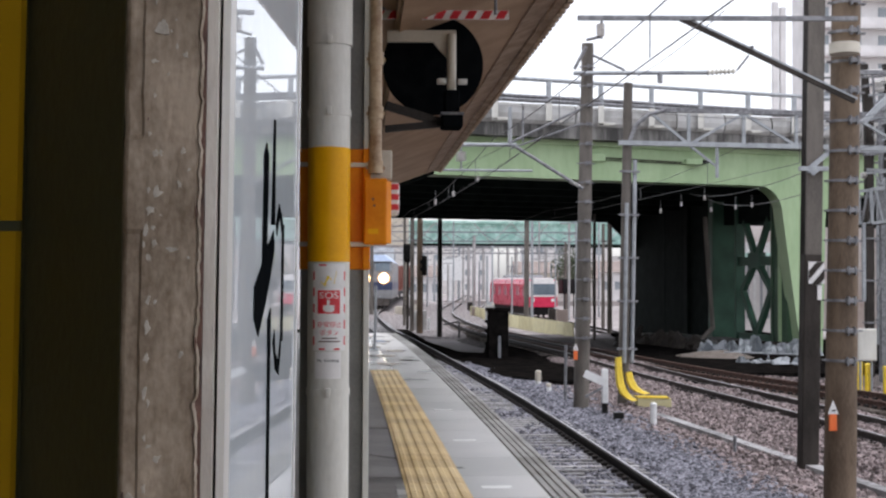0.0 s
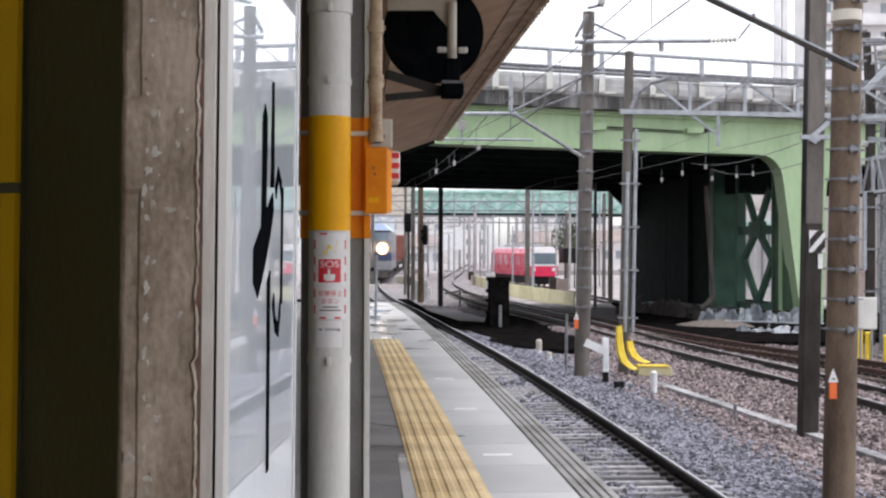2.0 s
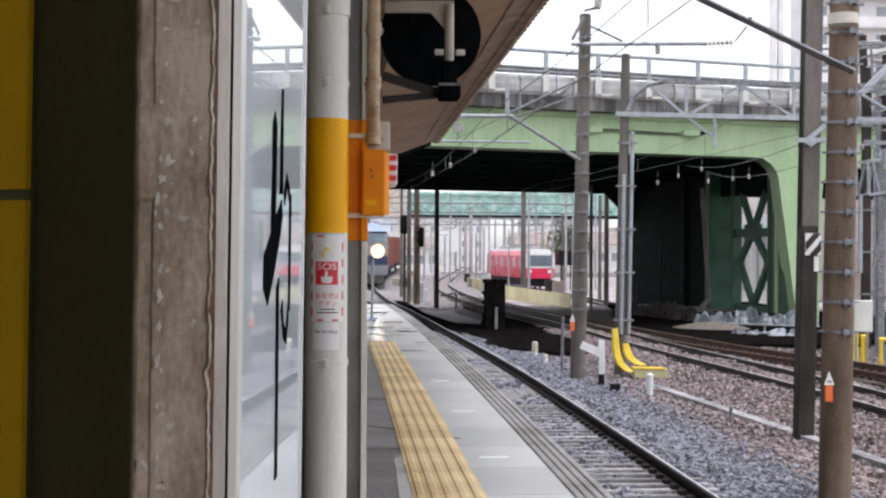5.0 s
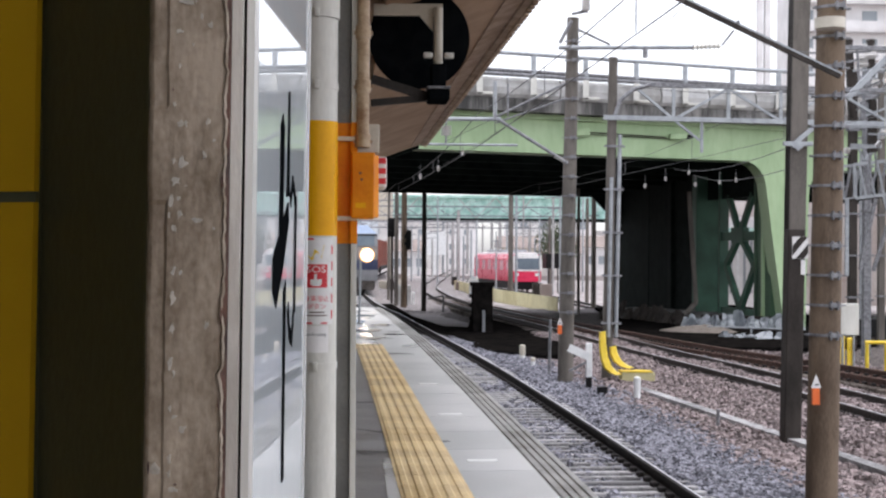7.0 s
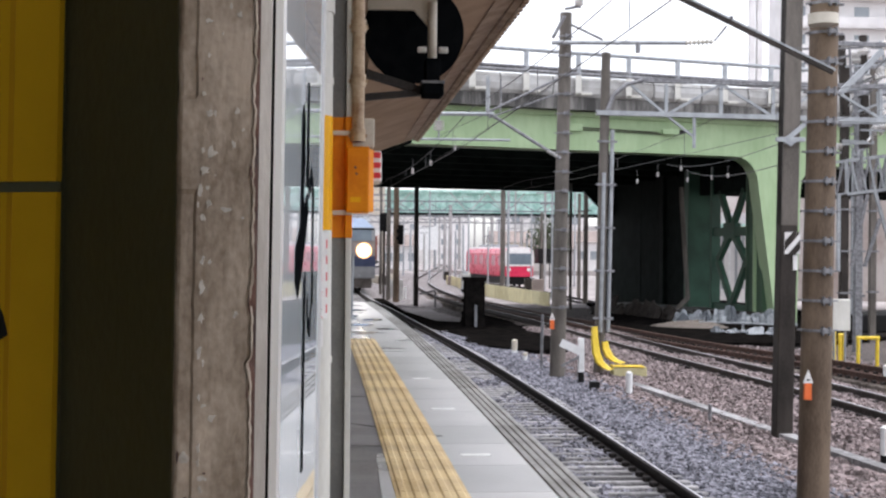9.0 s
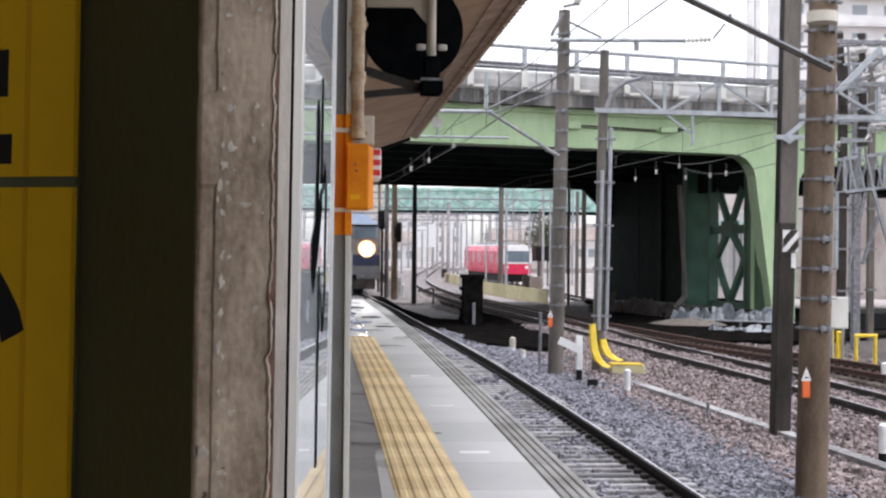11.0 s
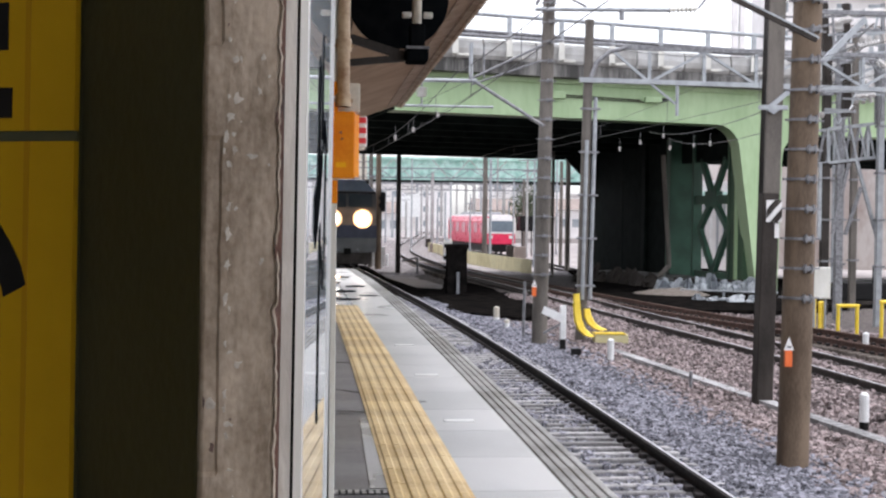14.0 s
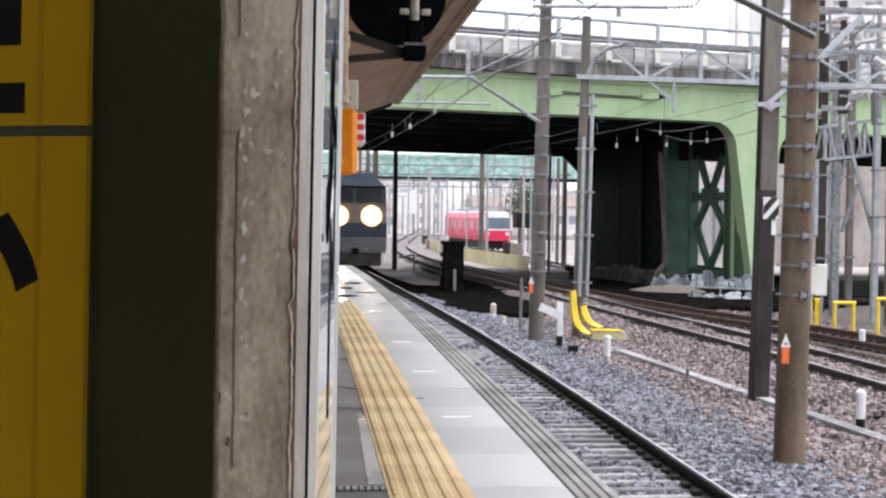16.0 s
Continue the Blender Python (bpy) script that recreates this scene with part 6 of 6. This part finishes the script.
    # low houses with pitched roofs before them
    for x, y, w, h, m in ((6.6, 186, 5.2, 3.6, PALE_WALL), (22.6, 184, 5.4, 4.2, CREAM), (28.6, 188, 6.2, 3.4, BUILDING), (35.5, 190, 6.0, 4.4, PALE_WALL), (-1.6, 190, 5.0, 4.2, BUILDING_DARK)):
        b = thing("low_house", "low pale house with a dark pitched roof beyond the yard", "house", at=(x, y, -0.6), group="low houses")
        bm = B()
        box(bm, 0, 0, 0, w, 6, h)
        part("outer_wall", bm, m, b)
        bm = B()
        prism(bm, [(-0.4, -0.5, h), (-0.4, 6.5, h), (-0.4, 3, h + 1.7)], (w + 0.8, 0, 0))
        part("roof", bm, BUILDING_DARK, b, "dark tiled pitched roof")
        for k in range(int(w // 1.7)):
            ob = new("window", win)
            ob.parent = b
            ob.location = (1.1 + k * 1.7, -0.02, h * 0.55)
    # signboard building
    bm = B()
    box(bm, 0, 0, 0, 3.2, 0.4, 3.4)
    box(bm, 1.4, 0.1, -3.2, 1.8, 0.4, 0)
    solid("white_board", bm, WHITE, "white board on a post far down the line", "board", at=(11.5, 185, 2.5))
    # apartment towers above the bridge
    for (x, y, w, h, m) in ((47.2, 135, 36, 60, PALE_WALL),):
        b = thing("apartment_tower", "pale high-rise apartment block with balconies behind the bridge", "building", at=(x, y, -0.6))
        bm = B()
        box(bm, 0, 0, 0, w, 4, h)
        part("outer_wall", bm, m, b)
        bm = B()
        box(bm, 0.05, -1.15, 0, w - 0.05, 0, 0.22)
        box(bm, 0.05, -1.2, 0.22, w - 0.05, -1.08, 1.15)
        bal = mesh_of(bm, "balcony", PALE_WALL)
        bm = B()
        box(bm, -0.8, -0.05, -1.0, 0.8, 0.04, 0.8)
        wn2 = mesh_of(bm, "window", WINDOW_FAR)
        for f in range(int(h // 3)):
            ob = new("balcony", bal)
            ob.parent = b
            ob.location = (0, 0, f * 3.0)
            for k in range(int(w // 3.5)):
                ob = new("window", wn2)
                ob.parent = b
                ob.location = (1.8 + k * 3.5, -0.02, f * 3.0 + 1.6)
    for px in ((41.502, 127.398, 27.029), (42.258, 127.345, 26.488)):
        bm = B()
        box(bm, -0.28, -0.3, -px[2] - 0.5, 0.28, 0.3, 3.5, 0.02)
        solid("lattice_tower", bm, PALE_WALL, "pale slender tower beyond the bridge", "tower", at=px)
    # fence of yellow boards
    pts = [Vector((9.55, 110.51, -0.45)), Vector((9.86, 82.69, -0.45)), Vector((11.19, 67.16, -0.45)), Vector((12.09, 67.73, -0.45))]
    f = thing("yellow_fence", "pale yellow board fence along the far track", "fence", kind="structure")
    for a, b in zip(pts, pts[1:]):
        n = int((b - a).length / 1.8)
        for i in range(n):
            p, q = a + (b - a) * (i / n), a + (b - a) * ((i + 0.97) / n)
            h = 0.82 + 0.06 * noise.noise((i, 2, 2))
            bm = B()
            beam(bm, p + Vector((0, 0, h / 2)), q + Vector((0, 0, h / 2)), 0.06, h)
            part("board", bm, YELLOW_BOARD, f)
    bm = B()
    box(bm, -0.7, 0, -0.7, 0.7, 2.5, 0.72, 0.05)
    box(bm, -0.5, 0.3, -3.2, -0.4, 0.4, -0.7)
    box(bm, 0.4, 0.3, -3.2, 0.5, 0.4, -0.7)
    solid("dark_hut", bm, BLACK, "dark trackside hut beside the parked red train", "hut", at=(20.0, 122.5, 2.0))
    # small lineside boxes and posts beyond the bridge
    for i in range(22):
        y = rnd.uniform(74, 125)
        x = line_one(y) + rnd.choice((2.4, 3.0, 3.6, 8.2, 9.4, 11.5)) + rnd.uniform(-0.4, 0.4)
        if abs(x - line_two(y)) < 1.8 or abs(x - line_four(y)) < 2.0:
            continue
        s = rnd.uniform(0.18, 0.42)
        bm = B()
        box(bm, -s, -s * 0.7, -0.75, s, s * 0.7, rnd.uniform(0.5, 1.3), 0.03)
        box(bm, -s * 1.1, -s * 0.8, -0.2, s * 1.1, s * 0.8, 0.08, 0.02)
        solid("lineside_box", bm, (PARAPET, CREAM, POLE_BLACK, GALV, BUILDING_DARK)[i % 5], "small lineside equipment box on the gravel", "equipment box", at=(x, y, -0.45), group="lineside boxes")
    # gantry beams across the far tracks
    for y, x0, x1, z in ((98, 1.0, 17.5, 5.5), (128, -2.0, 20.5, 5.2), (165, -4, 30, 6.0)):
        g = thing("gantry", "weathered steel lattice gantry across the far tracks", "gantry", group="far gantries")
        for dz in (0, 0.7):
            bm = B()
            beam(bm, (x0, y, z + dz), (x1, y, z + dz), 0.09, 0.09)
            part("chord", bm, GALV_DARK, g)
        k = int((x1 - x0) / 1.1)
        for i in range(k):
            bm = B()
            xx = x0 + (x1 - x0) * i / k
            beam(bm, (xx, y, z + 0.7 * (i % 2)), (xx + (x1 - x0) / k, y, z + 0.7 * ((i + 1) % 2)), 0.05, 0.05)
            part("lattice_bar", bm, GALV_DARK, g)
        for xx in (x0, x1):
            bm = B()
            rod(bm, (xx, y, -0.7), (xx, y, z + 1.2), 0.15, 0.12, seg=12)
            part("post", bm, POLE_GREY, g)
    # bare tree and shrub
    for (px, d, h) in ((1000, 150, 7.5), (1020, 160, 6.5)):
        r = (px - 784) / 2400 * d
        tx, ty = r * 0.9975 + d * 0.0703, d * 0.9975 - r * 0.0703
        t = thing("far_tree", "dark evergreen tree far behind the yard", "tree", at=(tx, ty, -0.6))
        bm = B()
        rod(bm, (0, 0, -0.3), (0.1, 0, h * 0.6), 0.2, 0.1, seg=8)
        for k in range(6):
            a = k * 1.05
            rod(bm, (0.05, 0, h * (0.3 + 0.05 * k)), (1.3 * math.cos(a), 1.3 * math.sin(a), h * (0.5 + 0.06 * k)), 0.07, 0.03, seg=6)
        part("trunk", bm, BARK, t)
        V, Fc = [], []
        for k in range(1400):
            v = Vector((rnd.gauss(0, 1), rnd.gauss(0, 1), rnd.gauss(0, 1))).normalized() * rnd.random() ** 0.4
            c = Vector((v.x * 1.9, v.y * 1.9, h * 0.62 + v.z * h * 0.36)) + Vector((0.4 * noise.noise(v * 3), 0, 0.5 * noise.noise(v * 4)))
            e = Euler((rnd.random() * 6, rnd.random() * 6, rnd.random() * 6)).to_matrix()
            i0 = len(V)
            V += [tuple(c + e @ Vector(q)) for q in ((-0.16, 0, 0), (0, -0.07, 0.02), (0.16, 0, 0), (0, 0.07, 0.02))]
            Fc.append((i0, i0 + 1, i0 + 2, i0 + 3))
        me = bpy.data.meshes.new("crown")
        me.from_pydata(V, [], Fc)
        me.materials.append(LEAF)
        ob = new("crown", me)
        ob.parent = t


distance()


# ---- trains ----
def wheels(t, ys, r=0.43):
    for y in ys:
        for s in (-0.566, 0.566):
            bm = B()
            rod(bm, (s - 0.06, y, r), (s + 0.06, y, r), r, seg=20)
            part("wheel", bm, STEEL_DARK, t)


def loco():
    t = thing("locomotive", "blue and white electric freight locomotive with lit headlamps", "locomotive")
    # front face leans back above the lamps
    sec = [(-1.36, 1.0), (1.36, 1.0), (1.42, 1.3), (1.42, 3.0), (1.41, 3.74), (0.74, 4.33), (-0.74, 4.33), (-1.41, 3.74), (-1.42, 3.0), (-1.42, 1.3)]
    lean = lambda z: max(0.0, (z - 2.5) * 0.28)
    bm = B()
    a = [bm.verts.new((x, lean(z), z)) for x, z in sec]
    b = [bm.verts.new((x, 17.0, z)) for x, z in sec]
    bm.faces.new(a)
    bm.faces.new(b[::-1])
    for i in range(len(sec)):
        j = (i + 1) % len(sec)
        bm.faces.new((a[i], a[j], b[j], b[i]))
    part("body", bm, TRAIN_WHITE, t)
    bm = B()
    prism(bm, [(-1.43, -0.015, 1.5), (1.43, -0.015, 1.5), (1.43, -0.015, 2.12), (-1.43, -0.015, 2.12)], (0, 17.0, 0))
    part("blue_band", bm, TRAIN_BLUE, t, "dark blue band")
    bm = B()
    y = lean(3.98)
    prism(bm, [(-1.36, y - 0.14, 3.79), (1.36, y - 0.14, 3.79), (0.76, y + 0.02, 4.35), (-0.76, y + 0.02, 4.35)], (0, 16.0, 0))
    part("roof", bm, LOCO_ROOF, t, "pale blue-grey roof")
    for s in (-1, 1):
        bm = B()
        x0, x1 = (0.06, 1.22) if s > 0 else (-1.22, -0.06)
        prism(bm, [(x0, lean(3.0) - 0.025, 3.0), (x1, lean(3.0) - 0.025, 3.0), (x1, lean(3.66) - 0.025, 3.66), (x0, lean(3.66) - 0.025, 3.66)], (0, 0.03, 0))
        part("windscreen", bm, WINDSCREEN, t)
        bm = B()
        rod(bm, (s * 0.74, -0.03, 2.44), (s * 0.74, 0.1, 2.44), 0.46, seg=24)
        h = part("lamp_halo", bm, LAMP_HALO, t, "glowing disc that imitates the halo round the headlamp")
        # Lens disc made oversized to take in the lamp's glare.
        bm = B()
        rod(bm, (s * 0.74, -0.05, 2.44), (s * 0.74, -0.025, 2.44), 0.32, seg=20)
        part("headlamp", bm, LAMP_LIGHT, h, "lit white headlamp")
        bm = B()
        rod(bm, (s * 0.5, -0.55, 0.95), (s * 0.5, 0.0, 0.95), 0.04, seg=8)
        part("hand_rail", bm, GALV, t)
        bm = B()
        box(bm, s * 1.425 - 0.01, 1.2, 2.7, s * 1.425 + 0.01, 2.0, 3.5)
        part("side_window", bm, WINDOW, t)
    bm = B()
    box(bm, -1.2, -0.02, 0.22, 1.2, 0.25, 0.79, 0.05)
    part("skirt", bm, TRAIN_LOWER, t)
    bm = B()
    box(bm, -1.36, -0.03 + lean(3.7), 3.68, 1.36, lean(3.7) + 0.2, 3.75)
    part("visor", bm, BLACK, t, "dark visor line over the windscreen")
    bm = B()
    prism(bm, [(-1.40, -0.012, 0.8), (1.40, -0.012, 0.8), (1.425, -0.012, 1.1), (1.425, -0.012, 1.49), (-1.425, -0.012, 1.49), (-1.425, -0.012, 1.1)], (0, 16.9, 0))
    part("lower_body", bm, TRAIN_WHITE, t, "grimy pale lower body")
    bm = B()
    box(bm, -0.16, -0.5, 0.75, 0.16, 0.0, 1.02, 0.03)
    part("coupler", bm, BLACK, t)
    bm = B()
    box(bm, -1.25, 0.5, 0.3, 1.25, 16.6, 1.0, 0.05)
    part("underframe", bm, BLACK, t)
    bm = B()
    for x in (-0.5, 0.5):
        rod(bm, (x, 3.0, 4.45), (x, 5.0, 4.55), 0.03, seg=6)
        rod(bm, (x, 3.2, 4.2), (x, 3.2, 4.45), 0.05, seg=6)
        rod(bm, (x, 4.8, 4.2), (x, 4.8, 4.5), 0.05, seg=6)
    rod(bm, (-0.8, 3.0, 4.5), (0.8, 3.0, 4.5), 0.03, seg=6)
    part("pantograph", bm, GALV_DARK, t)
    wheels(t, (1.6, 3.9, 7.4, 9.7, 13.2, 15.4))
    return t


def wagon():
    t = thing("container_wagon", "flat wagon with a brown freight container behind the locomotive", "freight wagon", group="freight wagons")
    bm = B()
    box(bm, -1.25, 0.3, 0.7, 1.25, 19.6, 1.05, 0.03)
    part("flat_bed", bm, BLACK, t)
    for k in range(5):
        bm = B()
        y = 0.5 + k * 3.8
        box(bm, -1.22, y, 1.05, 1.22, y + 3.65, 3.55, 0.04)
        c = part("container", bm, CONTAINER, t)
        for j in range(6):
            bm = B()
            box(bm, 1.22, y + 0.3 + j * 0.58, 1.15, 1.245, y + 0.5 + j * 0.58, 3.45)
            part("rib", bm, CONTAINER, c)
    wheels(t, (2.2, 4.0, 15.8, 17.6))
    return t


def red_car(at, front, rz):
    t = thing("red_train_car", "red commuter train car, parked" if not front else "red commuter train car with wide white-framed windscreen, parked", "train", at=at, rz=rz)
    bm = B()
    sec = [(-1.34, 1.0), (1.34, 1.0), (1.37, 1.4), (1.37, 3.1), (1.25, 3.45), (0.9, 3.62), (-0.9, 3.62), (-1.25, 3.45), (-1.37, 3.1), (-1.37, 1.4)]
    prism(bm, [(x, 0.0, z) for x, z in sec], (0, 18.6, 0))
    part("body", bm, TRAIN_RED, t)
    bm = B()
    prism(bm, [(-1.1, 0.1, 3.56), (1.1, 0.1, 3.56), (0.8, 0.1, 3.74), (-0.8, 0.1, 3.74)], (0, 18.4, 0))
    part("roof", bm, TRAIN_ROOF, t)
    for k in range(3):
        bm = B()
        box(bm, -0.7, 3 + k * 5, 3.7, 0.7, 5.2 + k * 5, 3.98, 0.05)
        part("roof_unit", bm, TRAIN_GREY, t)
    for s in (-1, 1):
        for k in range(6):
            bm = B()
            box(bm, s * 1.372 - 0.012, 1.2 + k * 2.9, 2.0, s * 1.372 + 0.012, 2.7 + k * 2.9, 2.95)
            part("side_window", bm, RED_WINDOW, t)
    if front:
        bm = B()
        box(bm, -1.3, -0.06, 1.95, 1.3, 0.02, 3.42, 0.03)
        box(bm, -1.385, -0.04, 1.95, 1.385, 0.9, 3.2, 0.03)
        box(bm, -1.05, -0.03, 3.35, 1.05, 0.7, 3.68, 0.05)
        fr = part("windscreen_frame", bm, SIGN_WHITE, t)
        bm = B()
        box(bm, -1.12, -0.085, 2.12, 1.15, -0.055, 3.15, 0.02)
        part("windscreen", bm, WINDSCREEN, fr)
        for s in (-1, 1):
            bm = B()
            box(bm, s * 0.98 - 0.2, -0.05, 1.5, s * 0.98 + 0.2, 0.02, 1.78, 0.02)
            part("lamp_cluster", bm, SIGN_WHITE, t)
    bm = B()
    box(bm, -1.15, 0.3, 0.25, 1.15, 18.2, 1.0, 0.05)
    part("underframe", bm, BLACK, t)
    wheels(t, (2.2, 4.3, 14.3, 16.4))
    return t


LOCO = loco()
WAGONS = [wagon(), wagon()]
red_car((17.1, 120.0, -0.9), True, 5.2)


# ---- loose ballast, puddles, stains ----
def stones(name, material, count, seed, area, size, label):
    rng = np.random.default_rng(seed)
    base = np.array([(-1, -1, -1), (1, -1, -1), (1, 1, -1), (-1, 1, -1), (-0.7, -0.6, 1), (0.6, -0.7, 1), (0.7, 0.6, 1), (-0.6, 0.7, 1)], float)
    quads = np.array([(0, 3, 2, 1), (4, 5, 6, 7), (0, 1, 5, 4), (1, 2, 6, 5), (2, 3, 7, 6), (3, 0, 4, 7)])
    V, Q = [], []
    n = 0
    while n < count:
        x, y = area(rng)
        z = -0.33 + 0.06 * noise.noise((x * 0.7, y * 0.5, 3)) + 0.05 * noise.noise((x * 3, y * 3, 1))
        for line in (line_one, line_two):
            z += (0.15 if line is line_two else 0.09) * max(0.0, 1 - max(0.0, abs(x - line(y)) - 1.25) / 0.6)
        s = size * rng.uniform(0.6, 1.35, 3) / 2
        p = (base + rng.uniform(-0.3, 0.3, (8, 3))) * s
        a, b = rng.uniform(0, 6.28), rng.uniform(-0.6, 0.6)
        ca, sa, cb, sb = math.cos(a), math.sin(a), math.cos(b), math.sin(b)
        p = p @ np.array([(ca, sa, 0), (-sa, ca, 0), (0, 0, 1)]) @ np.array([(1, 0, 0), (0, cb, sb), (0, -sb, cb)])
        V.append(p + (x, y, z + 0.012))
        Q.append(quads + 8 * n)
        n += 1
    me = bpy.data.meshes.new(name)
    me.from_pydata(np.concatenate(V).tolist(), [], np.concatenate(Q).tolist())
    me.materials.append(material)
    tagged(new(name, me), label, "ballast", kind="stuff")


def near_area(rng):
    y = 7.5 + 36.5 * rng.random() ** 1.7
    c = line_one(y)
    u = rng.random()
    x = c + (rng.uniform(-1.35, 0.5) if u < 0.27 else (rng.uniform(0.63, 1.1) if u < 0.38 else rng.uniform(1.0, 2.2) + 0.7 * rng.random() ** 2))
    return x, y


def far_area(rng):
    y = 10 + 36 * rng.random() ** 1.5
    return rng.uniform(line_one(y) + 2.2, line_two(y) + (2.2 if rng.random() < 0.7 else 5.5)), y


stones("ballast_stones", STONE_GREY, 44000, 1, near_area, 0.092, "grey crushed stones beside the near rails")
stones("ballast_stones_reddish", STONE_RED, 38000, 2, far_area, 0.088, "reddish brown crushed stones between the tracks")


def puddles():
    rnd = random.Random(8)
    for x, y, w, l in ((0.55, 23.2, 0.55, 0.7), (0.95, 24.2, 0.5, 0.5), (0.45, 25.6, 0.7, 0.9), (0.8, 27.4, 0.5, 1.0), (0.3, 28.8, 0.6, 1.2), (0.55, 31.5, 0.6, 1.2), (0.2, 33.5, 0.5, 1.2)):
        bm = B()
        pts = []
        for k in range(22):
            a = 2 * math.pi * k / 22
            f = 0.75 + 0.45 * noise.noise((math.cos(a) * 1.5 + x * 9, math.sin(a) * 1.5, y))
            pts.append((x + w / 2 * f * math.cos(a), y + l / 2 * f * math.sin(a), 1.1065))
        prism(bm, pts, (0, 0, 0.002))
        solid("puddle", bm, WATER, "shallow rain puddle on the platform", "puddle", group="puddles")
    # pale worn lines on the dark asphalt
    for x0, y0, x1, y1 in ((-0.2, 11.6, 0.42, 10.9), (-0.3, 13.4, 0.4, 13.2), (-0.3, 10.1, 0.4, 9.9)):
        bm = B()
        beam(bm, (x0, y0, 1.0975), (x1, y1, 1.0975), 0.035, 0.004)
        solid("worn_line", bm, CONCRETE, "pale worn line on the dark platform surface", "line")
    bm = B()
    prism(bm, [(0.27, 7.1, 1.0965), (0.40, 7.1, 1.0965), (0.40, 9.6, 1.0965), (0.29, 9.5, 1.0965)], (0, 0, 0.004))
    solid("repair_patch", bm, PLATFORM, "pale mortar repair patch beside the tactile strip", "patch")


puddles()


def grating():
    g = thing("drain_grating", "pale slotted drain strip across the dark platform surface", "drain")
    bm = B()
    box(bm, 0.02, 6.95, 1.0965, 0.41, 7.07, 1.0985)
    part("tray", bm, BLACK, g)
    for i in range(10):
        bm = B()
        box(bm, 0.03 + i * 0.038, 6.965, 1.0985, 0.054 + i * 0.038, 7.055, 1.103, 0.001)
        part("slat", bm, PLATFORM, g)


grating()


def motions():
    keys = ((0, 105), (3, 95), (6, 86), (9, 77), (12, 69), (13, 66), (14, 63.5), (15, 60.8), (16, 58))

    def at(y):
        a = -math.degrees(math.atan((line_one(y + 12) - line_one(y)) / 12))
        return pose(line_one(y), y, climb(y), 0, 0, a)

    walk(LOCO, [(t, at(y)) for t, y in keys])
    for k, w in enumerate(WAGONS):
        walk(w, [(t, at(y + 18 + 20.2 * k)) for t, y in keys])


motions()
